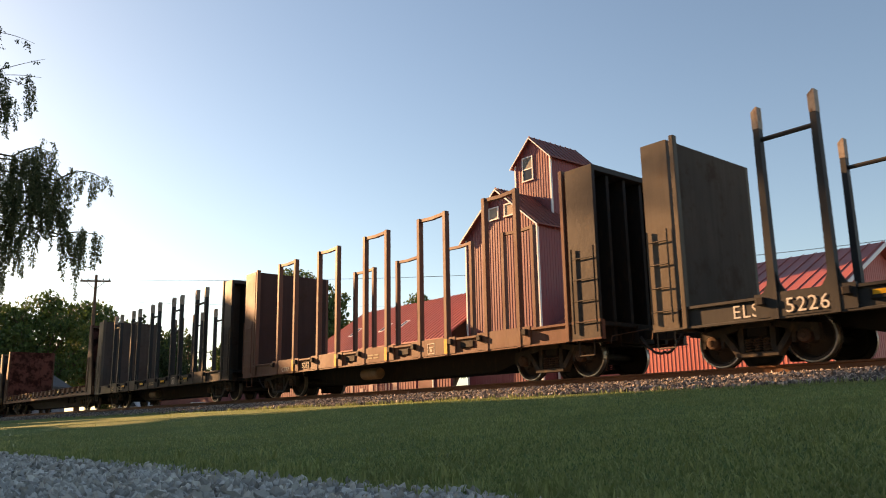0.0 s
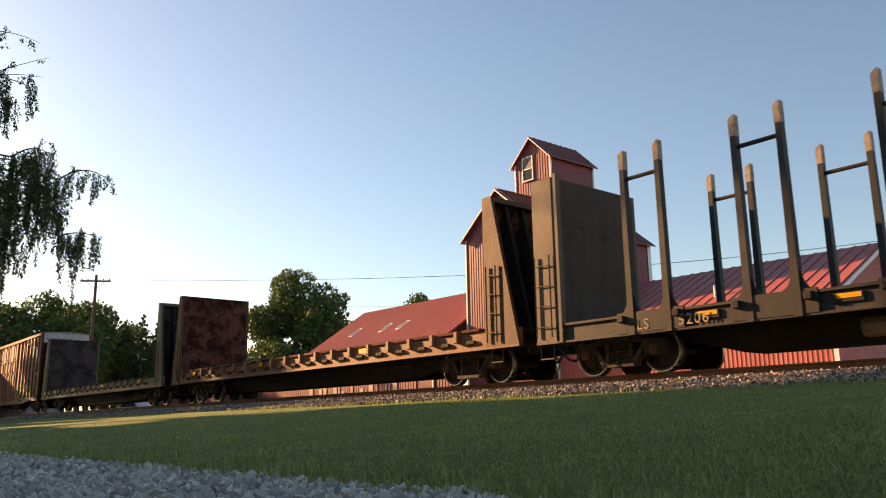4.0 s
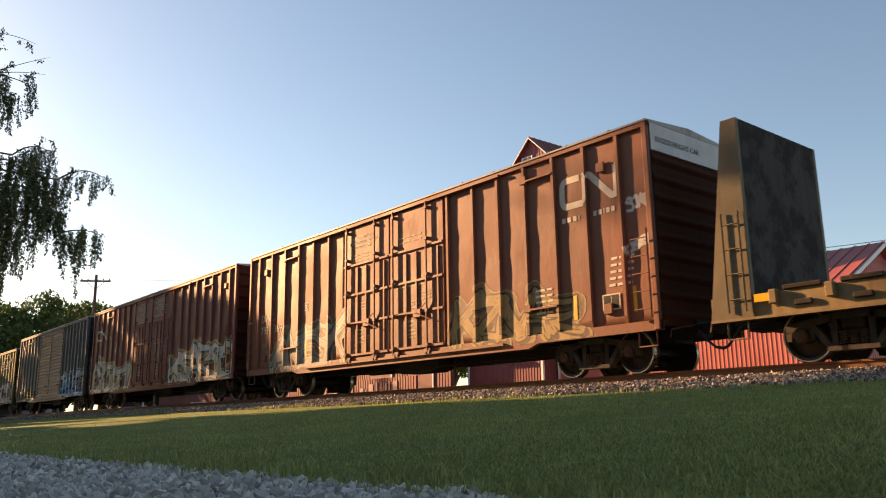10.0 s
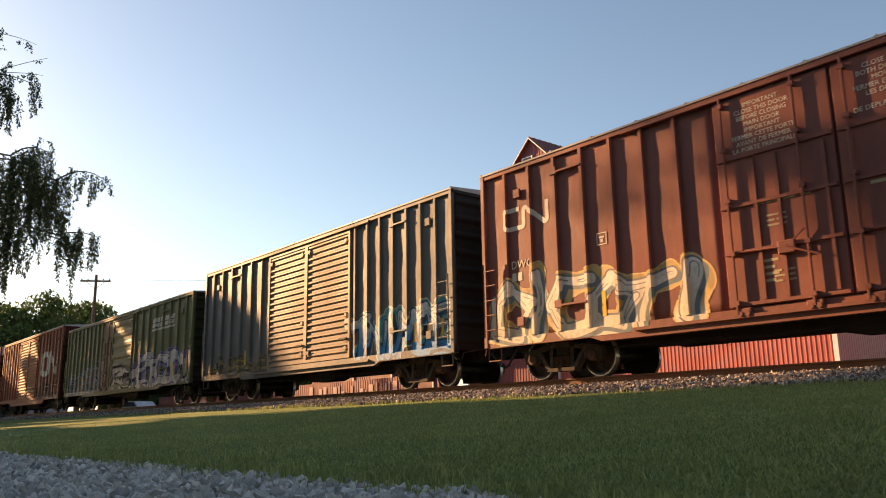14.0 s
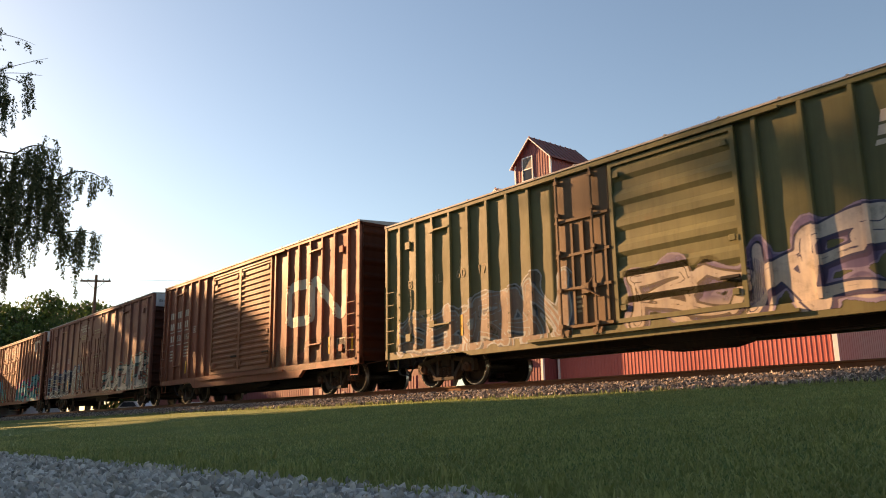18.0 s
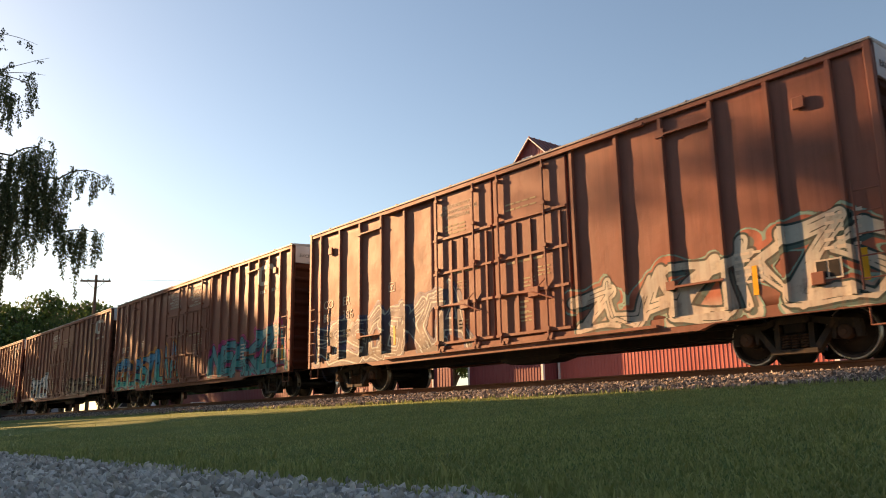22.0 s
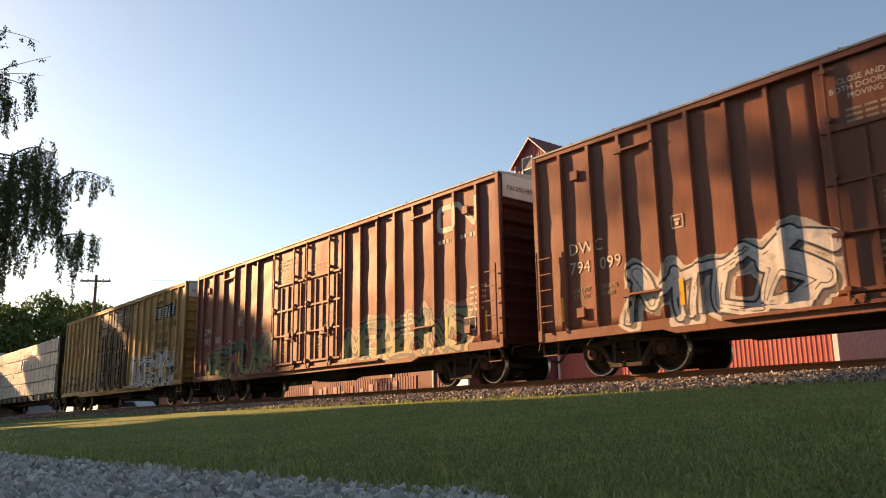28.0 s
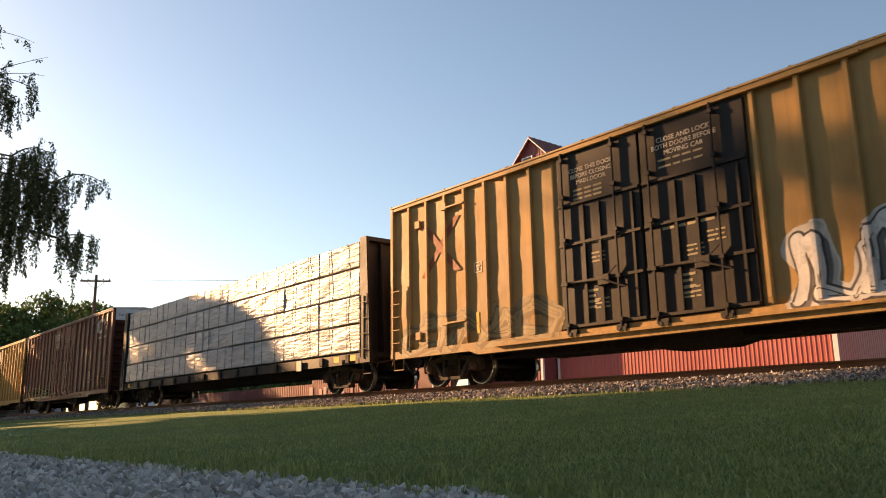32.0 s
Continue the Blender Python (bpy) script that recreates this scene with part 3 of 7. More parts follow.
def build_shed_left():
    s = new("feed_shed")
    tagged(s, "wide red metal shed with low-pitched ribbed roof", "shed")
    x0, x1, y0, yr, y1 = -49.3, -34.3, 29.0, 33.6, 38.2
    eave, ridge = CAM_Z + 4.78, CAM_Z + 7.86
    h = eave - YARD_Z
    ribbed_wall("front_wall", x1 - x0, h, s, pose(x0, y0, YARD_Z), M_BARN, 0.25)
    ribbed_wall("end_wall", y1 - y0 - 0.25, h, s, pose(x0, y1 - 0.125, YARD_Z, 0, 0, -90), M_BARN, 0.25, ridge - eave)
    k = (ridge - eave) / (yr - y0)
    roof_slope(x1 - x0 + 0.3, yr - y0 + 0.5, (yr - y0 + 0.5) * k, s, pose(x0 - 0.3, y0 - 0.5, eave - 0.5 * k + 0.05), M_BARNROOF_SUNLIT, 0.38)
    roof_slope(x1 - x0 + 0.3, yr - y0 + 0.5, (yr - y0 + 0.5) * k, s, pose(x1, y1 + 0.5, eave - 0.5 * k + 0.05, 0, 0, 180), M_BARNROOF_SUNLIT, 0.38)
    rake(s, 29.0, x0, eave, x0 + 0.2, eave + 0.02, 0.12)
    for x in SKY_X:
        bm = bmesh.new()
        za, zb = eave + SKY_A * k + 0.1, eave + SKY_B * k + 0.1
        prism(bm, [(y0 + SKY_A, za), (y0 + SKY_B, zb), (y0 + SKY_B, zb - 0.12), (y0 + SKY_A, za - 0.12)], "x", x - 0.22, x + 0.22)
        sl = part("skylight", bm, M_TRIM, s, "narrow skylight in the roof")
        bm = bmesh.new()
        d = 0.08
        prism(bm, [(y0 + SKY_A + d, za + d * k + 0.004), (y0 + SKY_B - d, zb - d * k + 0.004), (y0 + SKY_B - d, zb - d * k - 0.02), (y0 + SKY_A + d, za + d * k - 0.02)], "x", x - 0.15, x + 0.15)
        part("pane", bm, M_GLASS, sl)
    low = new("low_red_wall")
    tagged(low, "long low red ribbed metal wall with pale posts", "wall", kind="structure")
    ribbed_wall("wall_panel", 38.5, 1.9, low, pose(-74.0, 27.5, YARD_Z), M_BARN, 0.25)
    rnd = random.Random(12)
    x = -47.0
    while x < -37.0:
        w = rnd.choice((0.10, 0.14, 0.35, 0.42))
        bm = bmesh.new()
        z = YARD_Z + rnd.choice((0.95, 1.05))
        box(bm, x, x + w, 27.46, 27.478, z, z + rnd.choice((0.35, 0.6, 0.65)))
        part("lettering", bm, M_FADED_SIGN, low)
        x += w + rnd.choice((0.2, 0.3, 0.8))
    # loading doors in the shed front, under the eave
    for x in (-45.2, -41.0, -37.0):
        strip("loading_door", s, (x - 1.1, y0 - 0.06, YARD_Z), (x + 1.1, y0 - 0.024, YARD_Z + 2.4), None, plain("dark red door", (0.16, 0.04, 0.04), 0.6))
        strip("door_frame", s, (x + 1.1, y0 - 0.07, YARD_Z), (x + 1.22, y0 - 0.024, YARD_Z + 2.5))


build_barn()
build_shed_long()
build_shed_left()

# ---- trees, poles, far things ----
def leaf_cloud(rnd, centres, count, size):
    """Small leaf cards scattered in clumps round the given (centre, radius)."""
    verts, faces = [], []
    weights = [r ** 2 for _, r in centres]
    for c, r in rnd.choices(centres, weights, k=count):
        d = Vector((rnd.gauss(0, 1), rnd.gauss(0, 1), rnd.gauss(0, 1))).normalized() * r * (0.45 + 0.6 * rnd.random() ** 0.5)
        p = Vector(c) + Vector((d.x, d.y, d.z * 0.8))
        s = size * rnd.uniform(0.6, 1.4)
        e = Euler((rnd.uniform(0, 6.3), rnd.uniform(0, 6.3), rnd.uniform(0, 6.3))).to_matrix()
        k = len(verts)
        for q in ((-0.5, 0, 0), (0, -0.32, 0.08), (0.55, 0, 0), (0, 0.32, 0.08)):
            verts.append(tuple(p + e @ (Vector(q) * s)))
        faces.append((k, k + 1, k + 2, k + 3))
    return verts, faces


def tree(x, y, z, height, spread, seed, leaf=0.28, count=9000, bole=0.25, label="broad green shade tree with dense crown", mat=None, lean=(0, 0), stout=1.0):
    rnd = random.Random(seed)
    t = new("tree")
    t.location = (x, y, z)
    tagged(t, label, "tree")
    bm = bmesh.new()
    th = height * bole
    lx, ly = lean
    rod(bm, (0, 0, -0.2), (lx, ly, th), height * 0.028 * stout, 9, height * 0.02 * stout)
    centres = []
    lim = 13
    for i in range(lim):
        a = i * 2.4 + rnd.uniform(-0.3, 0.3)
        hh = th + (height - th) * (0.15 + 0.75 * (i + 0.5) / lim)
        v = (hh - th) / (height - th)
        out = spread * math.sin(math.pi * min(1, 0.22 + 0.78 * v)) * rnd.uniform(0.55, 0.95)
        tip = Vector((lx + math.cos(a) * out, ly + math.sin(a) * out, hh))
        mid = Vector((lx + math.cos(a) * out * 0.35, ly + math.sin(a) * out * 0.35, th + (hh - th) * 0.55))
        rod(bm, (lx * 0.9, ly * 0.9, th * 0.9), mid, height * 0.012 * stout, 6, height * 0.008 * stout)
        rod(bm, mid, tip, height * 0.008 * stout, 5, height * 0.003 * stout)
        centres.append((tip, spread * rnd.uniform(0.22, 0.42)))
        for j in range(4):
            q = mid.lerp(tip, rnd.uniform(0.4, 1.15)) + Vector((rnd.gauss(0, 1), rnd.gauss(0, 1), rnd.gauss(0, 0.8))) * spread * 0.2
            centres.append((q, spread * rnd.uniform(0.12, 0.28)))
            rod(bm, mid.lerp(tip, 0.6), q, height * 0.004, 4, height * 0.0015)
    centres.append((Vector((lx, ly, height * 0.93)), spread * 0.25))
    part("trunk", bm, M_BARK, t)
    v, f = leaf_cloud(rnd, centres, count, leaf)
    raw("crown", v, f, mat or M_LEAF, t)
    return t


def conifer(x, y, z, height, spread, seed, count=5000):
    rnd = random.Random(seed)
    t = new("conifer_tree")
    t.location = (x, y, z)
    tagged(t, "dark green pointed conifer", "conifer")
    bm = bmesh.new()
    rod(bm, (0, 0, -0.2), (0, 0, height), height * 0.02, 7, 0.02)
    centres = []
    for i in range(60):
        u = (i + 0.5) / 60
        h = height * (0.1 + 0.88 * u)
        a = i * 2.4
        out = spread * (1 - u) ** 0.8 * rnd.uniform(0.6, 1.0)
        tip = Vector((math.cos(a) * out, math.sin(a) * out, h - out * 0.15))
        rod(bm, (0, 0, h), tip, 0.03, 4, 0.01)
        for k in (0.45, 0.8, 1.0):
            centres.append((Vector((tip.x * k, tip.y * k, h - out * 0.15 * k)), 0.12 + spread * 0.16 * (1 - u)))
    part("trunk", bm, M_BARK, t)
    v, f = leaf_cloud(rnd, centres, count, 0.30)
    raw("crown", v, f, M_LEAF2, t)
    return t


def far(azimuth, d):
    """A place d metres off, so many degrees to the left of straight across the track."""
    a = radians(azimuth)
    return -d * math.sin(a), d * math.cos(a)


def build_trees():
    # the round tree behind the left shed and its lower neighbours
    tree(*far(60.4, 92), YARD_Z, 16.4, 6.6, 11, 0.36, 30000, 0.10)
    tree(*far(65.2, 100), YARD_Z - 0.3, 9.4, 3.4, 12, 0.34, 9000, 0.04)
    tree(*far(63.0, 105), YARD_Z, 6.6, 4.2, 13, 0.34, 7000)
    tree(*far(51.8, 120), YARD_Z, 18.2, 5.2, 14, 0.4, 9000)
    tree(*far(49.6, 124), YARD_Z, 18.6, 5.0, 15, 0.4, 9000)
    tree(*far(61.4, 84), YARD_Z - 0.3, 7.2, 4.6, 16, 0.36, 12000, 0.03, "low leafy thicket behind the shed")
    tree(*far(64.2, 86), YARD_Z - 0.3, 5.0, 3.4, 17, 0.36, 10000, 0.03, "low leafy thicket behind the shed")
    # the wood at the far end of the track
    for i, (az, d, h, w) in enumerate(((76.8, 88, 12.5, 5.5), (74.6, 95, 13.0, 5.0), (79.3, 92, 12.0, 5.5), (82.5, 95, 13, 6), (73.2, 104, 12.8, 5.2), (71.3, 118, 13.2, 5.0), (69.0, 122, 13.0, 5.0), (86, 100, 13, 6))):
        tree(*far(az, d), YARD_Z - 0.3, h, w, 20 + i, 0.36, 9000)
    for i, (az, d, h, w) in enumerate(((72.0, 96, 11.2, 3.0), (70.9, 92, 11.6, 3.0), (69.9, 96, 11.4, 2.8), (68.9, 94, 11.0, 2.9), (67.9, 99, 10.2, 2.6))):
        conifer(*far(az, d), YARD_Z - 0.2, h, w, 40 + i)
    # shade trees on the near side, beyond the picture's left edge, that dapple the train and shade the lawn
    for i, (x, y, h, w, bole) in enumerate(((-50, -3.5, 18.6, 4.0, 0.56), (-50, -7.3, 18.5, 4.8, 0.52), (-46, -14, 18, 4.4, 0.12), (-38, -18, 18, 4.6, 0.12), (-28, -19, 18, 4.6, 0.12),
                                            (-52, 4.4, 10.9, 2.2, 0.05), (-46, 6.3, 6.0, 1.5, 0.05), (-80, 6.3, 17.4, 2.3, 0.15), (-78, 5.9, 19.5, 2.8, 0.2), (-75, 3.8, 22.0, 3.0, 0.28), (-77, 1.2, 21.0, 2.9, 0.22),
                                            (-50, -3.4, 11.5, 3.2, 0.05), (-50, -7.2, 11.9, 3.6, 0.05), (-50, 1.3, 8.7, 1.7, 0.05))):
        tree(x, y, 0.0, h, w, 60 + i, 0.42, 24000 if i in (0, 1, 6, 7, 8, 9, 10) else 13000, bole)
    # unseen trees added behind the viewpoint, to cut skylight on the train's near side
    for i, (x, y, h, w) in enumerate(((-17, -19, 16, 6.0), (-6, -18, 15, 6.0), (5, -17, 16, 6.0), (14, -12, 15, 5.5), (20, -3, 14, 5.0))):
        tree(x, y, 0.0, h, w, 90 + i, 0.55, 8000, 0.10)
    # Unseen trees, leaned so that only their crowns throw dapples on the near cars.
    tree(-56, -6.0, 0.0, 24.0, 2.2, 71, 0.44, 130, 0.78, "unseen leaning tree with thin crown, added to dapple the train", lean=(0, 6.3), stout=0.3)
    tree(-52, -4.0, 0.0, 20.2, 0.8, 72, 0.30, 70, 0.88, "unseen leaning tree with thin crown, added to dapple the train", lean=(0, 5.5), stout=0.2)


SWAYING = []           # drooping branches that sway: (branch, height on the trunk)


def build_willow():
    """A weeping birch at the edge of the drive: drooping branches with hanging leafy strands."""
    rnd = random.Random(31)
    t = new("weeping_tree")
    tx, ty = -10.6, 0.2
    t.location = (tx, ty, 0.0)
    tagged(t, "weeping tree with drooping leafy strands beside the drive", "tree")
    bm = bmesh.new()
    rod(bm, (0, 0, -0.1), (0.1, 0.1, 3.0), 0.17, 9, 0.13)
    rod(bm, (0.1, 0.1, 3.0), (0.2, 0.0, 6.5), 0.13, 8, 0.05)
    part("trunk", bm, M_BARK, t)
    for h, start, tip, lift, n, drop in WEEPING_LIMBS:
        bm = bmesh.new()
        rod_r = 0.005 if n < 8 else 0.009
        p0, p2 = Vector((0.15, 0.05, h)), Vector(tip)
        ps = Vector(start)
        pm = ps.lerp(p2, 0.5) + Vector((0, 0, lift))
        rod(bm, p0, ps, rod_r * 2, 6, rod_r)
        curve = [(1 - u) ** 2 * ps + 2 * u * (1 - u) * pm + u * u * p2 for u in [i / 10 for i in range(11)]]
        for i, (a, b) in enumerate(zip(curve, curve[1:])):
            rod(bm, a, b, rod_r * (1 - i * 0.07), 5)
        limb = part("branch", bm, M_BARK, t)
        SWAYING.append((limb, h))
        verts, faces = [], []
        for j in range(int(n * 1.5)):
            u = rnd.random()
            q = (1 - u) ** 2 * ps + 2 * u * (1 - u) * pm + u * u * p2
            q = q + Vector((rnd.gauss(0, 0.14), rnd.gauss(0, 0.02), rnd.gauss(0, 0.02)))
            length = drop * rnd.uniform(0.45, 1.0)
            sx, sy = rnd.gauss(0, 0.04), rnd.gauss(0, 0.04)
            wide = rnd.uniform(0.6, 1.15)
            k = max(8, int(length * 300))
            for i in range(k):
                v = (i + rnd.random()) / k
                c = q + Vector((sx * v, sy * v, -length * v))
                spread = 0.005 + 0.015 * math.sin(3.1 * min(1, 0.12 + v)) * wide
                c += Vector((rnd.gauss(0, spread), rnd.gauss(0, spread), 0))
                s = rnd.uniform(0.020, 0.040)
                e = Euler((rnd.gauss(0, 0.6), rnd.gauss(0, 0.6), rnd.uniform(0, 6.3))).to_matrix()
                m = len(verts)
                for w in ((0, 0, 0), (0.24, 0, -0.42), (0, 0.04, -1.0), (-0.24, 0, -0.42)):
                    verts.append(tuple(c + e @ (Vector(w) * s)))
                faces.append((m, m + 1, m + 2, m + 3))
            m = len(verts)
            for v in (0.0, 0.5, 1.0):
                c = q + Vector((sx * v, sy * v, -length * v))
                verts.extend((tuple(c + Vector((-0.002, 0, 0))), tuple(c + Vector((0.002, 0.002, 0)))))
            faces.extend(((m, m + 1, m + 3, m + 2), (m + 2, m + 3, m + 5, m + 4)))
        raw("foliage", verts, faces, M_WILLOW, limb)


def hang(px, py):
    """A branch place from picture pixels, across and down, fitted to the camera's view."""
    return 1.85, 1.38 + px * 0.0053, CAM_Z + (743 - py) * 0.0061


# (height on the trunk, where the drooping part starts, its tip, lift, strands, drop)
WEEPING_LIMBS = [
    (3.4, hang(88, 330), hang(178, 316), 0.20, 13, 0.30),
    (3.0, hang(100, 425), hang(172, 420), 0.08, 11, 0.40),
    (3.0, hang(105, 430), hang(150, 424), 0.04, 5, 0.62),
    (3.6, hang(5, 300), hang(72, 284), 0.16, 15, 0.55),
    (3.5, hang(-30, 310), hang(96, 322), 0.10, 24, 0.62),
    (3.3, hang(-30, 350), hang(106, 350), 0.05, 26, 0.58),
    (3.1, hang(-40, 385), hang(106, 385), 0.05, 22, 0.50),
    (2.9, hang(-40, 425), hang(70, 425), 0.03, 12, 0.46),
    (2.8, hang(-5, 440), hang(24, 452), 0.03, 6, 0.60),
    (2.8, hang(38, 430), hang(58, 434), 0.02, 3, 0.42),
    (4.5, hang(-60, 172), hang(24, 172), 0.08, 13, 0.46),
    (4.4, hang(-60, 205), hang(0, 208), 0.05, 11, 0.36),
    (4.6, hang(-40, 165), hang(46, 148), 0.04, 4, 0.10),
    (4.7, hang(-40, 160), hang(52, 112), 0.02, 3, 0.08),
    (4.9, hang(-60, 92), hang(28, 92), 0.06, 5, 0.09),
    (5.2, hang(-160, 60), hang(-60, 80), 0.1, 24, 0.9),
    (4.2, hang(-190, 230), hang(-50, 250), 0.1, 34, 0.9),
    (3.6, hang(-190, 360), hang(-50, 360), 0.1, 34, 0.9),
]


def utility_pole(x, y, h, arm=True, turn=0.0):
    p = new("utility_pole")
    p.location = (x, y, YARD_Z - 0.3)
    p.rotation_euler = (0, 0, turn)
    tagged(p, "weathered wooden utility pole with crossarm", "utility pole")
    bm = bmesh.new()
    rod(bm, (0, 0, -0.3), (0, 0, h), 0.17, 10, 0.11)
    part("pole", bm, M_POLE, p)
    if arm:
        bm = bmesh.new()
        box(bm, -1.2, 1.2, -0.2, -0.11, h - 0.62, h - 0.48)
        a = part("crossarm", bm, M_POLE, p)
        bm = bmesh.new()
        rod(bm, (0, 0, 0), (0, 0, 0.16), 0.045, 8, 0.03)
        me = mesh_of("insulator", bm, M_WIRE)
        for k in (-1.1, -0.6, 0.6, 1.1):
            share("insulator", me, a, pose(k, -0.155, h - 0.48))
        bm = bmesh.new()
        rod(bm, (-0.7, -0.13, h - 0.62), (0, -0.13, h - 1.25), 0.02, 5)
        rod(bm, (0.7, -0.13, h - 0.62), (0, -0.13, h - 1.25), 0.02, 5)
        part("brace", bm, M_WIRE, p)
    return p


def wire(p, q, sag, r=0.009):
    bm = bmesh.new()
    p, q = Vector(p), Vector(q)
    pts = [p.lerp(q, i / 14) - Vector((0, 0, sag * 4 * (i / 14) * (1 - i / 14))) for i in range(15)]
    for a, b in zip(pts, pts[1:]):
        rod(bm, a, b, r, 4)
    ob = part("overhead_wire", bm, M_WIRE)
    tagged(ob, "thin dark overhead power wire", "cable", "overhead wires", "structure")


def build_poles():
    px, py = far(74.0, 72)
    h = 12.35 + CAM_Z - YARD_Z + 0.3
    utility_pole(px, py, h, True, radians(60))
    x2, y2 = far(66.8, 110)
    utility_pole(x2, y2, 9.5, True, radians(60))
    x3, y3 = far(68.5, 84)
    utility_pole(x3, y3, 8.6, False)
    top = YARD_Z - 0.3 + h
    for k, dz in ((-1.1, -0.4), (-0.6, -0.4), (0.6, -0.4), (1.1, -0.4), (0, -2.2)):
        c = (px + k * math.cos(radians(60)), py + k * math.sin(radians(60)), top + dz)
        wire(c, (-31.2 + k, 95.0, 20.2 + dz * 2.5), 1.6)
        wire(c, (-260, 26 + k, 12 + dz), 1.0)


def house(x, y, w, d, h, rise, wall, roof, label, turn=0.0):
    hs = new("house")
    hs.matrix_basis = pose(x, y, YARD_Z - 0.3, 0, 0, turn)
    tagged(hs, label, "house")
    bm = bmesh.new()
    prism(bm, [(-w / 2, 0), (w / 2, 0), (w / 2, h), (0, h + rise), (-w / 2, h)], "y", -d / 2, d / 2)
    part("wall", bm, wall, hs)
    k = rise / (w / 2)
    for s in (1, -1):
        bm = bmesh.new()
        prism(bm, [(s * (w / 2 + 0.35), h - 0.35 * k + 0.03), (0, h + rise + 0.03), (0, h + rise + 0.18), (s * (w / 2 + 0.35), h - 0.35 * k + 0.18)], "y", -d / 2 - 0.3, d / 2 + 0.3)
        part("roof", bm, roof, hs)
    for i in (-1, 1):
        window(hs, 1.0, 1.2, pose(i * w * 0.22, -d / 2 - 0.01, h * 0.55))
    window(hs, 1.1, 1.2, pose(w / 2 + 0.01, -d * 0.2, h * 0.55, 0, 0, 90))
    return hs


def parked_car(x, y, turn, colour, label):
    c = new("parked_car")
    c.matrix_basis = pose(x, y, YARD_Z, 0, 0, turn)
    tagged(c, label, "car")
    paint = plain("car body paint", colour, 0.25, 0.1, 0.05, 1, 10, 0.0)
    bm = bmesh.new()
    prism(bm, [(-2.2, 0.35), (2.2, 0.35), (2.25, 0.8), (1.2, 0.95), (0.6, 1.42), (-1.2, 1.45), (-1.95, 1.0), (-2.25, 0.9)], "y", -0.88, 0.88)
    bmesh.ops.bevel(bm, geom=bm.edges[:], offset=0.06, segments=2, affect="EDGES")
    part("body", bm, paint, c)
    bm = bmesh.new()
    prism(bm, [(1.05, 0.98), (0.55, 1.36), (-1.15, 1.38), (-1.7, 1.0)], "y", -0.89, 0.89)
    part("side_glass", bm, M_GLASS, c)
    bm = bmesh.new()
    lathe(bm, [(0.0, -0.1), (0.31, -0.1), (0.33, -0.06), (0.33, 0.08), (0.2, 0.1), (0.0, 0.1)], 18)
    me = mesh_of("wheel", bm, M_WIRE)
    for a in (-1.35, 1.35):
        for b in (-0.8, 0.8):
            share("wheel", me, c, pose(a, b, 0.33))


def block_stack(x, y):
    """A pallet of pale blocks in courses."""
    rnd = random.Random(int(x * 10))
    st = new("pallet_stack")
    st.matrix_basis = pose(x, y, YARD_Z, 0, 0, 24)
    tagged(st, "pallet stacked with pale blocks in courses beyond the track", "pallet stack", "stacks in the yard")
    bm = bmesh.new()
    box(bm, -0.7, 0.7, -0.55, 0.55, 0.0, 0.12)
    part("pallet", bm, M_POLE, st)
    pale = plain("pale concrete block", (0.62, 0.62, 0.60), 0.8, 0, 0.25, 5, 30)
    for i in range(5):
        for j in range(3):
            bm = bmesh.new()
            x0 = -0.68 + 0.455 * j + rnd.uniform(-0.02, 0.02)
            box(bm, x0, x0 + 0.43, -0.52, 0.52, 0.135 + 0.2 * i, 0.31 + 0.2 * i, 0.02)
            part("block", bm, pale, st)


build_trees()
build_willow()
build_poles()
house(*far(79.4, 76), 7, 9, 3.1, 2.0, plain("grey clapboard", (0.32, 0.32, 0.33), 0.7), plain("grey shingles", (0.12, 0.12, 0.12), 0.9), "grey one-storey house among trees", 40)
house(*far(69.9, 110), 8, 9, 3.0, 2.2, plain("white clapboard", (0.7, 0.69, 0.66), 0.7), plain("grey shingle roof", (0.14, 0.13, 0.13), 0.9), "small white gabled house far down the line", 65)
block_stack(*far(66.9, 66))
block_stack(*far(65.6, 66.6))
parked_car(*far(70.8, 74), 10, (0.55, 0.52, 0.5), "pale car parked beyond the track")
parked_car(*far(51.3, 48), 5, (0.62, 0.62, 0.62), "white car parked beside the red shed")

# ---- the train ----
M_FADED = plain("faded pale lettering", (0.40, 0.33, 0.20), 0.7, 0, 0.35, 6, 30)
WHEEL_R = 0.457
CARS = []            # (car, rear end's x at the start, length)
WHEELSETS = []       # (wheelset, car's rear x, wheel's x in the car)


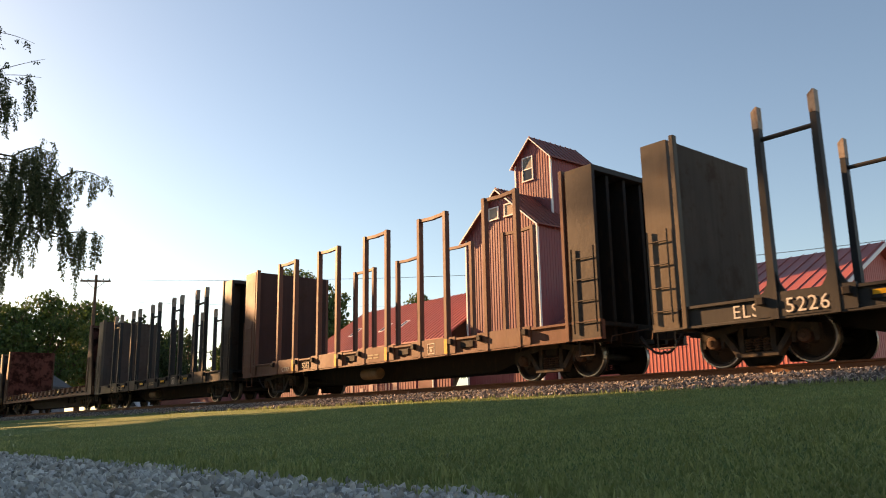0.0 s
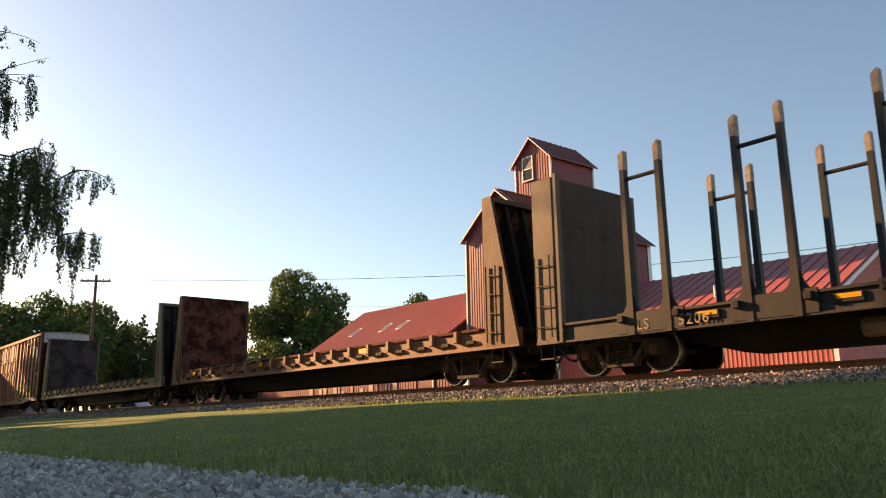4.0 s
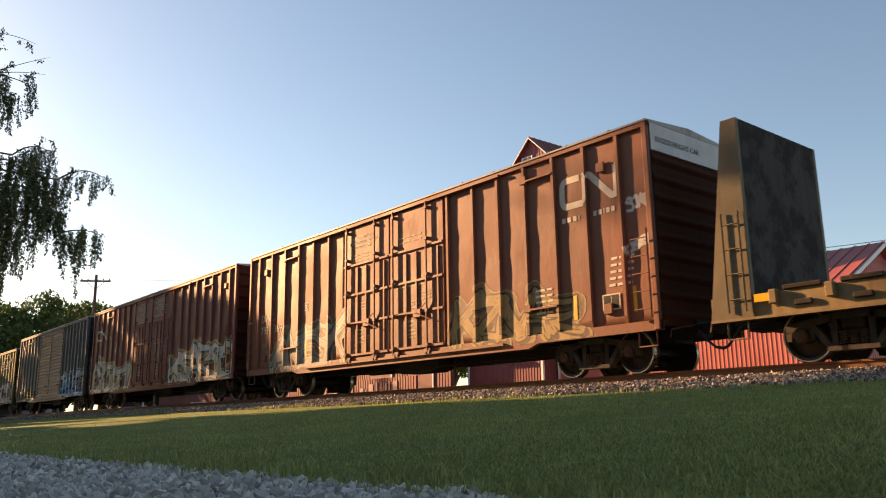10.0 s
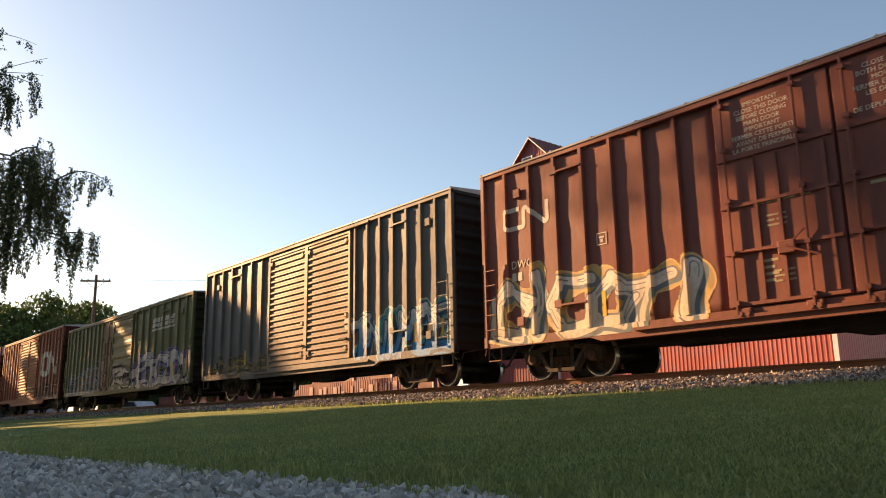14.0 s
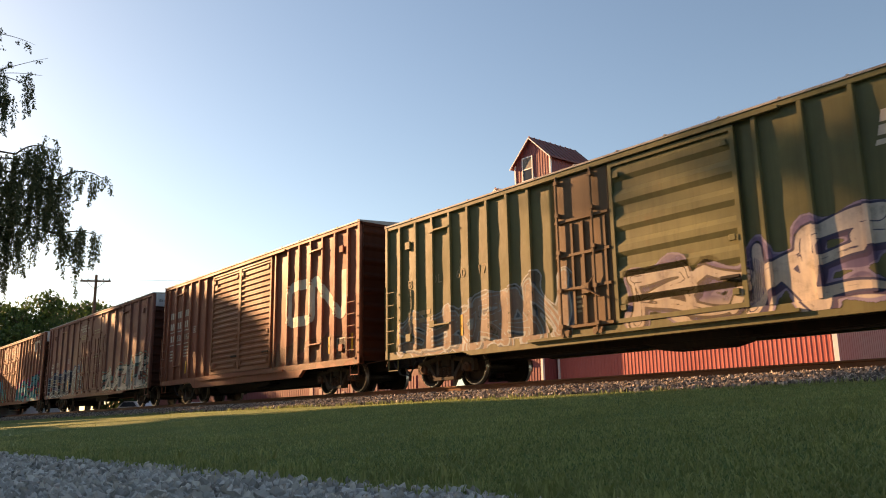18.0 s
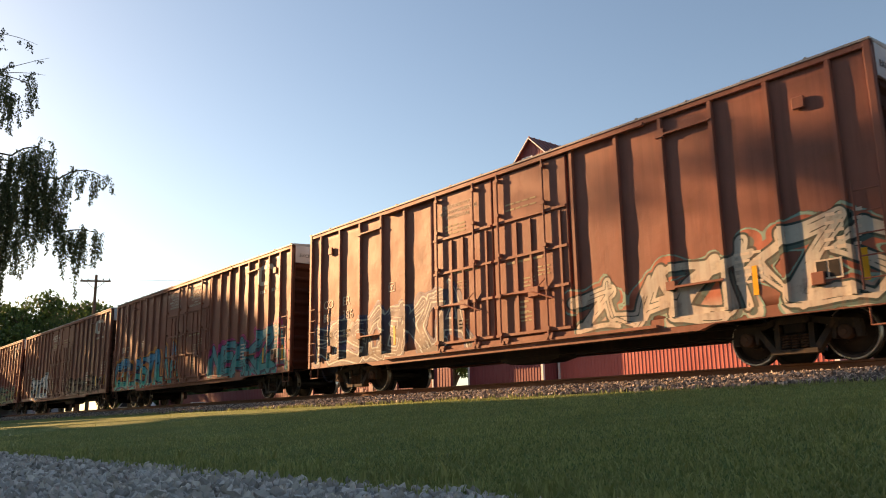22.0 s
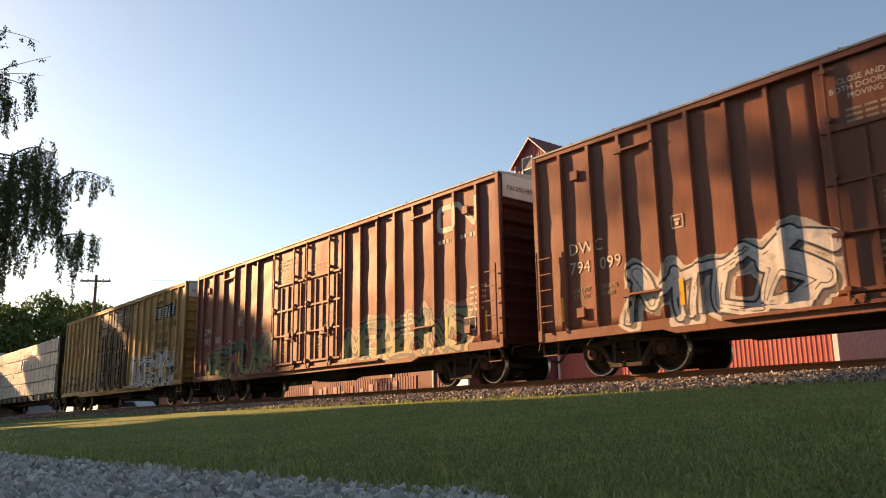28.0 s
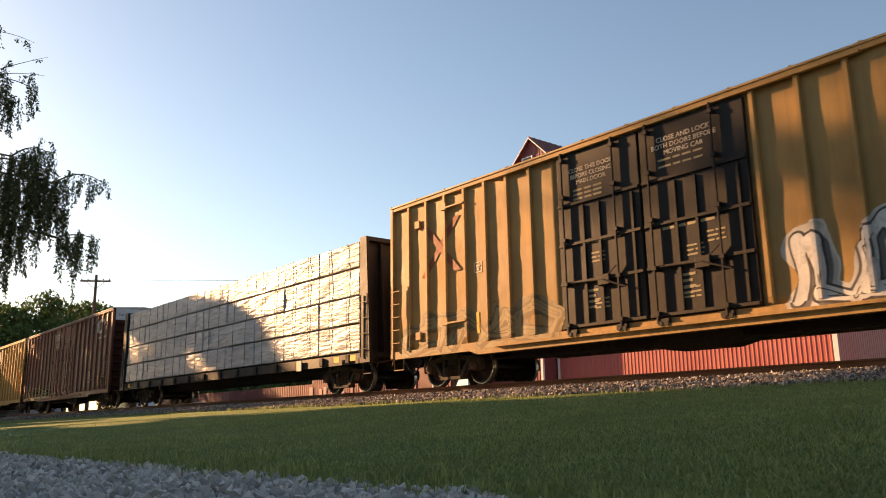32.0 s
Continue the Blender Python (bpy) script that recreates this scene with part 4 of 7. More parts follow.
def make_wheelset():
    bm = bmesh.new()
    for s in (-1, 1):
        y0 = s * 0.68
        prof = [(0.0, y0 + s * 0.16), (0.13, y0 + s * 0.16), (0.15, y0 + s * 0.11), (0.34, y0 + s * 0.04), (0.38, y0 + s * 0.135), (WHEEL_R - 0.03, y0 + s * 0.14)]
        lathe(bm, prof, 36)
        rim = lathe(bm, [(WHEEL_R - 0.03, y0 + s * 0.14), (WHEEL_R - 0.006, y0 + s * 0.14), (WHEEL_R, y0 + s * 0.13), (WHEEL_R + 0.002, y0 + s * 0.03)], 36)
        for f in rim:
            f.material_index = 1
        lathe(bm, [(WHEEL_R + 0.002, y0 + s * 0.03), (WHEEL_R + 0.027, y0 + s * 0.012), (WHEEL_R + 0.025, y0), (0.38, y0), (0.34, y0 + s * 0.02), (0.1, y0 + s * 0.03), (0.08, y0 - s * 0.1)], 36)
    lathe(bm, [(0.085, -0.75), (0.085, 0.75)], 12)
    lathe(bm, [(0.0, -0.99), (0.085, -0.99), (0.085, -0.84)], 12)
    lathe(bm, [(0.085, 0.84), (0.085, 0.99), (0.0, 0.99)], 12)
    # casting marks, so that the turning shows
    for s in (-1, 1):
        for i in range(3):
            a = i * 2.094
            box(bm, 0.2 * math.cos(a) - 0.03, 0.2 * math.cos(a) + 0.03, s * 0.80, s * 0.825, 0.2 * math.sin(a) - 0.03, 0.2 * math.sin(a) + 0.03)
    return mesh_of("wheelset", bm, [M_WHEEL, M_TREAD])


def make_side_frame(mat):
    """A cast side frame in its own x-z plane, 0.14 m thick, with open windows."""
    bm = bmesh.new()
    y0, y1 = -0.07, 0.07
    for s in (-1, 1):
        # pedestal over the bearing, sloping top chord and bottom chord to the spring seat
        prism(bm, [(s * 1.16, 0.50), (s * 1.14, 0.66), (s * 0.66, 0.72), (s * 0.62, 0.60), (s * 0.76, 0.54), (s * 0.98, 0.53)], "y", y0, y1)
        prism(bm, [(s * 0.66, 0.72), (s * 0.28, 0.80), (s * 0.28, 0.68), (s * 0.62, 0.60)], "y", y0, y1)
        prism(bm, [(s * 0.74, 0.62), (s * 0.62, 0.62), (s * 0.30, 0.20), (s * 0.42, 0.17)], "y", y0 - 0.02, y1 + 0.02)
        prism(bm, [(s * 1.16, 0.52), (s * 1.04, 0.52), (s * 1.06, 0.36), (s * 1.14, 0.36)], "y", y0, y1)
        prism(bm, [(s * 0.74, 0.56), (s * 0.66, 0.56), (s * 0.66, 0.36), (s * 0.72, 0.36)], "y", y0, y1)
        prism(bm, [(s * 0.36, 0.75), (s * 0.26, 0.75), (s * 0.26, 0.24), (s * 0.36, 0.24)], "y", y0, y1)
    box(bm, -0.30, 0.30, y0 - 0.03, y1 + 0.03, 0.68, 0.80)
    box(bm, -0.42, 0.42, y0 - 0.06, y1 + 0.06, 0.15, 0.23)
    return mesh_of("side_frame", bm, mat)


def make_spring():
    bm = bmesh.new()
    n, turns = 40, 5
    pts = [Vector((0.065 * math.cos(2 * math.pi * turns * i / n), 0.065 * math.sin(2 * math.pi * turns * i / n), 0.24 * i / n)) for i in range(n + 1)]
    rings = []
    for i, p in enumerate(pts):
        out = Vector((p.x, p.y, 0)).normalized() * 0.017
        up = Vector((0, 0, 0.017))
        rings.append([bm.verts.new(p + out * math.cos(k * 1.2566) + up * math.sin(k * 1.2566)) for k in range(5)])
    for a, b in zip(rings, rings[1:]):
        for k in range(5):
            bm.faces.new((a[k], a[(k + 1) % 5], b[(k + 1) % 5], b[k]))
    bm.faces.new(rings[0][::-1])
    bm.faces.new(rings[-1])
    return mesh_of("spring", bm, M_RUST)


def make_bearing():
    bm = bmesh.new()
    lathe(bm, [(0.0, -0.13), (0.05, -0.13), (0.06, -0.11), (0.11, -0.10), (0.125, -0.08), (0.125, 0.06), (0.0, 0.06)], 18)
    return mesh_of("bearing_cap", bm, M_RUST)


ME_WHEELSET = make_wheelset()
M_FRAME = plain("truck casting", (0.055, 0.046, 0.038), 0.85, 0, 0.4, 4, 40, other=(0.12, 0.08, 0.05))
ME_SIDE = make_side_frame(M_FRAME)
ME_SPRING = make_spring()
ME_BEARING = make_bearing()


def truck(car, x, rear_x):
    bm = bmesh.new()
    box(bm, -0.2, 0.2, -1.05, 1.05, 0.5, 0.72, 0.03)
    box(bm, -0.75, -0.60, -0.7, 0.7, 0.33, 0.43)
    box(bm, 0.60, 0.75, -0.7, 0.7, 0.33, 0.43)
    tr = part("truck", bm, M_STEEL_DARK, car, "rusty cast-steel railway truck with coil springs")
    tr.matrix_basis = pose(x, 0, 0)
    for s in (-1, 1):
        share("side_frame", ME_SIDE, tr, pose(0, s * 1.0, 0))
        for dx in (-0.17, 0.0, 0.17):
            share("spring", ME_SPRING, tr, pose(dx, s * 1.03, 0.235))
        for dx in (-0.89, 0.89):
            share("bearing_cap", ME_BEARING, tr, pose(dx, s * 1.02, WHEEL_R, 0, 0, 0 if s < 0 else 180))
    for dx in (-0.89, 0.89):
        w = share("wheelset", ME_WHEELSET, tr, pose(dx, 0, WHEEL_R))
        WHEELSETS.append((w, rear_x, x + dx, dx))


def coupler(car, x, s):
    """Draft gear box, knuckle coupler and air hose at a car's end; s is the way out."""
    bm = bmesh.new()
    box(bm, min(x, x - s * 0.9), max(x, x - s * 0.9), -0.28, 0.28, 0.70, 1.08)
    box(bm, min(x, x + s * 0.42), max(x, x + s * 0.42), -0.09, 0.09, 0.78, 0.98, 0.02)
    prism(bm, [(x + s * 0.40, -0.16), (x + s * 0.62, -0.17), (x + s * 0.62, -0.03), (x + s * 0.52, 0.02), (x + s * 0.60, 0.14), (x + s * 0.46, 0.18), (x + s * 0.38, 0.1)], "z", 0.74, 1.02)
    part("coupler", bm, M_STEEL_DARK, car)
    bm = bmesh.new()
    pts = [Vector((x + s * 0.1, -0.35, 0.82)), Vector((x + s * 0.25, -0.36, 0.62)), Vector((x + s * 0.42, -0.33, 0.46)), Vector((x + s * 0.56, -0.3, 0.42)), Vector((x + s * 0.66, -0.28, 0.46))]
    for a, b in zip(pts, pts[1:]):
        rod(bm, a, b, 0.028, 7)
    part("air_hose", bm, M_WIRE, car, "black rubber air hose")
    bm = bmesh.new()
    rod(bm, (x + s * 0.12, -1.35, 0.78), (x + s * 0.14, -0.1, 1.0), 0.014, 5)
    rod(bm, (x + s * 0.12, -1.35, 0.78), (x + s * 0.12, -1.4, 0.62), 0.014, 5)
    part("uncoupling_lever", bm, M_RUST, car)


def ladder(car, x0, x1, z0, z1, y, mat, n=5, name="ladder"):
    bm = bmesh.new()
    rod(bm, (x0, y, z0), (x0, y, z1), 0.018, 5)
    rod(bm, (x1, y, z0), (x1, y, z1), 0.018, 5)
    lad = part(name, bm, mat, car)
    bm = bmesh.new()
    rod(bm, (x0, y, 0), (x1, y, 0), 0.014, 5)
    me = mesh_of("rung", bm, mat)
    for i in range(n):
        share("rung", me, lad, pose(0, 0, z0 + (z1 - z0) * (i + 0.5) / n))
    return lad


def stirrup(car, x0, x1, z0, mat):
    bm = bmesh.new()
    for a, b in (((x0, z0), (x0, z0 - 0.32)), ((x0, z0 - 0.32), (x1, z0 - 0.32)), ((x1, z0 - 0.32), (x1, z0))):
        rod(bm, (a[0], -1.5, a[1]), (b[0], -1.5, b[1]), 0.016, 5)
    part("stirrup_step", bm, mat, car)


def new_car(name, rear_x, length, label, category, group="cars of the train"):
    car = new(name)
    car.location = (rear_x, TRACK_Y, RAIL)
    tagged(car, label, category, group)
    CARS.append((car, rear_x, length))
    return car


def plug_door(car, x0, x1, z0, z1, mat, rodmat):
    """A plug door: panel with raised battens, three lock rods, handles and rollers."""
    y = -1.50
    bm = bmesh.new()
    box(bm, x0 + 0.03, x1 - 0.03, y - 0.03, -1.44, z0, z1, 0.012)
    w = x1 - x0
    door = part("plug_door", bm, mat, car)
    for k in (0.0, 0.24, 0.46, 0.69):
        z = z0 + (z1 - z0) * k
        bm = bmesh.new()
        box(bm, x0 + 0.05, x1 - 0.05, y - 0.075, y - 0.031, z + 0.02, z + 0.08)
        part("door_batten", bm, mat, door)
    for k in (0.33, 0.52, 0.9):
        bm = bmesh.new()
        box(bm, x0 + w * k - 0.03, x0 + w * k + 0.03, y - 0.07, y - 0.031, z0 + 0.1, z0 + (z1 - z0) * 0.68)
        part("door_batten", bm, mat, door)
    for k in (0.10, 0.72):
        bm = bmesh.new()
        x = x0 + w * k
        rod(bm, (x, y - 0.10, z0 - 0.12), (x, y - 0.10, z1 + 0.05), 0.03, 6)
        for q in (0.02, 0.25, 0.5, 0.75, 0.97):
            z = z0 + (z1 - z0) * q
            box(bm, x - 0.05, x + 0.05, y - 0.13, y - 0.03, z - 0.04, z + 0.04)
        part("lock_rod", bm, rodmat, door)
    bm = bmesh.new()
    zc = z0 + (z1 - z0) * 0.24
    box(bm, x0 + w * 0.48, x0 + w * 0.62, y - 0.12, y - 0.03, zc - 0.12, zc + 0.12, 0.02)
    rod(bm, (x0 + w * 0.55, y - 0.13, zc), (x0 + w * 0.80, y - 0.13, zc - 0.22), 0.02, 6)
    rod(bm, (x0 + w * 0.55, y - 0.11, zc), (x0 + w * 0.14, y - 0.09, zc + 0.05), 0.016, 5)
    rod(bm, (x0 + w * 0.55, y - 0.11, zc), (x0 + w * 0.72, y - 0.09, zc + 0.3), 0.016, 5)
    part("lock_gear", bm, rodmat, door)
    for k in (0.15, 0.72):
        bm = bmesh.new()
        x = x0 + w * k
        box(bm, x - 0.14, x + 0.14, y - 0.11, y - 0.02, z0 - 0.12, z0 - 0.02, 0.015)
        rod(bm, (x - 0.07, y - 0.12, z0 - 0.12), (x - 0.07, y - 0.02, z0 - 0.12), 0.05, 8)
        rod(bm, (x + 0.07, y - 0.12, z0 - 0.12), (x + 0.07, y - 0.02, z0 - 0.12), 0.05, 8)
        part("door_roller", bm, rodmat, door)
    for i in range(4):
        bm = bmesh.new()
        zc = z0 + (z1 - z0) * (0.19 - 0.03 * i)
        box(bm, x0 + w * 0.34, x0 + w * (0.46 - 0.03 * (i % 2)), y - 0.034, y - 0.0305, zc, zc + 0.05)
        part("data_stencil", bm, M_FADED, door)
    return door


def sliding_door(car, x0, x1, z0, z1, mat, count=19):
    """A sliding door of pressed horizontal corrugations in a frame."""
    y = -1.50
    bm = bmesh.new()
    t = 0.09
    n = count
    h = (z1 - z0 - 2 * t) / n
    prof = []
    for i in range(n):
        z = z0 + t + i * h
        prof += [(y + 0.01, z), (y + 0.01, z + h * 0.35), (y - 0.035, z + h * 0.55), (y - 0.035, z + h * 0.8)]
    prof.append((y + 0.01, z1 - t))
    rows = [[bm.verts.new((x, p[0], p[1])) for p in prof] for x in (x0 + t, x1 - t)]
    for i in range(len(prof) - 1):
        bm.faces.new((rows[0][i], rows[1][i], rows[1][i + 1], rows[0][i + 1]))
    door = part("sliding_door", bm, mat, car)
    for a, b, c, d in ((x0, x0 + t, z0, z1), (x1 - t, x1, z0, z1), (x0 + t, x1 - t, z0, z0 + t), (x0 + t, x1 - t, z1 - t, z1)):
        bm = bmesh.new()
        box(bm, a, b, y - 0.05, -1.44, c, d)
        part("door_stile", bm, mat, door)
    for px, pz in ((x0 + 0.22, z0 + 0.3), (x1 - 0.22, z0 + 0.3), (x0 + 0.22, z1 - 0.3), (x1 - 0.22, z1 - 0.3), (x1 - 0.2, z0 + 1.3)):
        bm = bmesh.new()
        box(bm, px - 0.07, px + 0.07, y - 0.075, y - 0.03, pz - 0.06, pz + 0.06, 0.01)
        part("door_bracket", bm, mat, door)
    bm = bmesh.new()
    box(bm, x1 - 0.5, x1 - 0.1, y - 0.11, y - 0.05, z0 + 0.55, z0 + 0.61, 0.01)
    part("door_handle", bm, M_STEEL_DARK, door)
    return door


def wavy_sheet(bm, x0, x1, y, z0, z1, seed):
    """A side sheet that is dented in here and there, with its back 5 cm behind."""
    nx, nz = max(2, int((x1 - x0) / 0.2)), max(2, int((z1 - z0) / 0.25))
    grid = []
    for k in range(nz + 1):
        row = []
        for i in range(nx + 1):
            px, pz = x0 + (x1 - x0) * i / nx, z0 + (z1 - z0) * k / nz
            row.append(bm.verts.new((px, y + dent(px, pz, seed), pz)))
        grid.append(row)
    for k in range(nz):
        for i in range(nx):
            f = bm.faces.new((grid[k][i], grid[k][i + 1], grid[k + 1][i + 1], grid[k + 1][i]))
            f.smooth = True
    ring = grid[0][:] + [r[-1] for r in grid[1:]] + grid[-1][-2::-1] + [r[0] for r in grid[-2:0:-1]]
    back = [bm.verts.new((v.co.x, y + 0.06, v.co.z)) for v in ring]
    n = len(ring)
    for i in range(n):
        bm.faces.new((ring[(i + 1) % n], ring[i], back[i], back[(i + 1) % n]))
    bm.faces.new(back[::-1])


# abstract fat letter strokes in a unit cell
STROKES = {
    "K": (((0, 0), (0.05, 1)), ((0.05, 0.42), (0.9, 1.02)), ((0.35, 0.6), (1, -0.02))),
    "S": (((1, 0.86), (0.42, 1), (0.04, 0.74), (0.92, 0.36), (0.62, 0.0), (0, 0.12)),),
    "E": (((1, 0.96), (0.04, 0.9), (0.0, 0.08), (1, 0.02)), ((0, 0.5), (0.75, 0.55))),
    "N": (((0, 0), (0.08, 1), (0.86, 0.02), (1, 1.04))),
    "A": (((0, 0), (0.5, 1.02), (1, 0)), ((0.2, 0.34), (0.8, 0.34))),
    "T": (((0, 0.88), (1, 1.0)), ((0.52, 0.95), (0.42, 0))),
    "O": (((0.5, 1), (0.06, 0.66), (0.16, 0.06), (0.8, 0.0), (0.98, 0.6), (0.5, 1)),),
    "C": (((1, 0.9), (0.36, 0.98), (0.02, 0.5), (0.34, 0.02), (1, 0.1)),),
    "R": (((0.05, 0), (0, 0.98), (0.8, 0.9), (0.86, 0.56), (0.1, 0.46), (1, 0))),
    "U": (((0, 1), (0.08, 0.1), (0.8, 0.04), (1, 1.05))),
    "M": (((0, 0), (0.16, 1), (0.5, 0.35), (0.84, 1), (1, 0))),
    "I": (((0.5, 1.05), (0.46, 0)),),
    "Z": (((0, 0.92), (1, 1), (0.05, 0.06), (1.05, 0))),
}


def graffiti(car, tag, low, posts, doors, seed):
    """Sprayed letters that lie on the side sheet, over its posts and sill.
    tag: x0, x1, heights at both ends, colours, outline, letters, strength."""
    x0, x1, tall, colours, line, letters = tag[:6]
    strength = tag[6] if len(tag) > 6 else 1.0
    h0, h1 = tall if isinstance(tall, tuple) else (tall, tall)
    rnd = random.Random(int(seed * 100) + int(x0 * 10))
    base = tag[7] if len(tag) > 7 else low + 0.07
    segs = []
    wide = (x1 - x0) / len(letters)
    for i, ch in enumerate(letters):
        cx = x0 + wide * (i - 0.1)
        mid = (i + 0.5) / len(letters)
        high = (h0 + (h1 - h0) * mid - base) * rnd.uniform(0.82, 1.02) - 0.2
        foot = base + 0.14 + rnd.uniform(-0.06, 0.06)
        lean = rnd.uniform(-0.12, 0.2) * wide
        fat = min(0.24, 0.19 * min(wide, high) * rnd.uniform(0.9, 1.15))
        lines = STROKES[ch]
        lines = lines if isinstance(lines[0][0], tuple) else (lines,)
        for pts in lines:
            for a, b in zip(pts, pts[1:]):
                pa = (cx + a[0] * wide * 1.3 + lean * a[1], foot + a[1] * high)
                pb = (cx + b[0] * wide * 1.3 + lean * b[1], foot + b[1] * high)
                segs.append((pa, pb, fat * rnd.uniform(0.55, 1.2), fat * rnd.uniform(0.4, 1.2)))
    step = 0.034
    xs = list(np.arange(max(0.02, x0 - 0.5), min(CARS[-1][2] - 0.02, x1 + 0.5), step))
    lo, hi = xs[0], xs[-1]
    xs = [x for x in xs if all(abs(abs(x - p) - 0.05) > 0.016 for p in posts)]
    xs = sorted(xs + [p + k for p in posts for k in (-0.0575, -0.0395, 0.0395, 0.0575) if lo < p + k < hi])
    zs = sorted([low + 0.02, low + 0.203, low + 0.21] + list(np.arange(low + 0.05, low + 0.19, step)) + list(np.arange(low + 0.235, max(h0, h1) + 0.5, step)))
    gx, gz = np.meshgrid(np.array(xs), np.array(zs))
    wx = gx + 0.05 * np.sin(gz * 5.1 + seed) + 0.03 * np.sin(gx * 4.3 + gz * 3.0 + seed * 2)
    wz = gz + 0.05 * np.sin(gx * 3.7 + seed * 1.7)

    def reach(px, pz):
        best = np.full(px.shape, 9.0)
        for (ax, az), (bx, bz), ra, rb in segs:
            ux, uz = bx - ax, bz - az
            k = np.clip(((px - ax) * ux + (pz - az) * uz) / (ux * ux + uz * uz), 0, 1)
            best = np.minimum(best, np.hypot(px - ax - k * ux, pz - az - k * uz) - ra - (rb - ra) * k)
        return best
    ink = reach(wx, wz)
    block = reach(wx - 0.09, wz + 0.08)
    puff = 0.05 * np.sin(gx * 7.0 + seed) + 0.05 * np.sin(gx * 3.1 - gz * 4.0 + seed * 3) + 0.03 * np.sin(gz * 9.0 + gx * 2)
    cloud = np.minimum(ink, block) - 0.10 - puff if len(tag) <= 7 else ink - 0.012
    nx = len(xs)
    verts = []
    for z in zs:
        for x in xs:
            d = min([abs(x - p) for p in posts])
            if z < low + 0.205:
                y = -1.535
            elif doors[0] < x < doors[-1]:
                y = -1.535
            elif d < 0.045:
                y = -HALF - 0.004
            else:
                y = -1.483 + dent(x, z, seed)
            verts.append((x, y, z))
    flat_cloud = cloud.ravel()
    faces = []
    for k in range(len(zs) - 1):
        for i in range(nx - 1):
            q = (k * nx + i, k * nx + i + 1, (k + 1) * nx + i + 1, (k + 1) * nx + i)
            if min(flat_cloud[q[0]], flat_cloud[q[1]], flat_cloud[q[2]], flat_cloud[q[3]]) < 0.04:
                faces.append(q)
    ob = raw("graffiti", verts, faces, spray_paint("sprayed paint", colours, line, strength, seed + x0), car)
    for name, values in (("ink", ink), ("block", block), ("cloud", cloud)):
        a = ob.data.attributes.new(name, "FLOAT", "POINT")
        a.data.foreach_set("value", values.ravel().astype(np.float32))
    ob["label"] = "sprayed graffiti letters"
    return ob


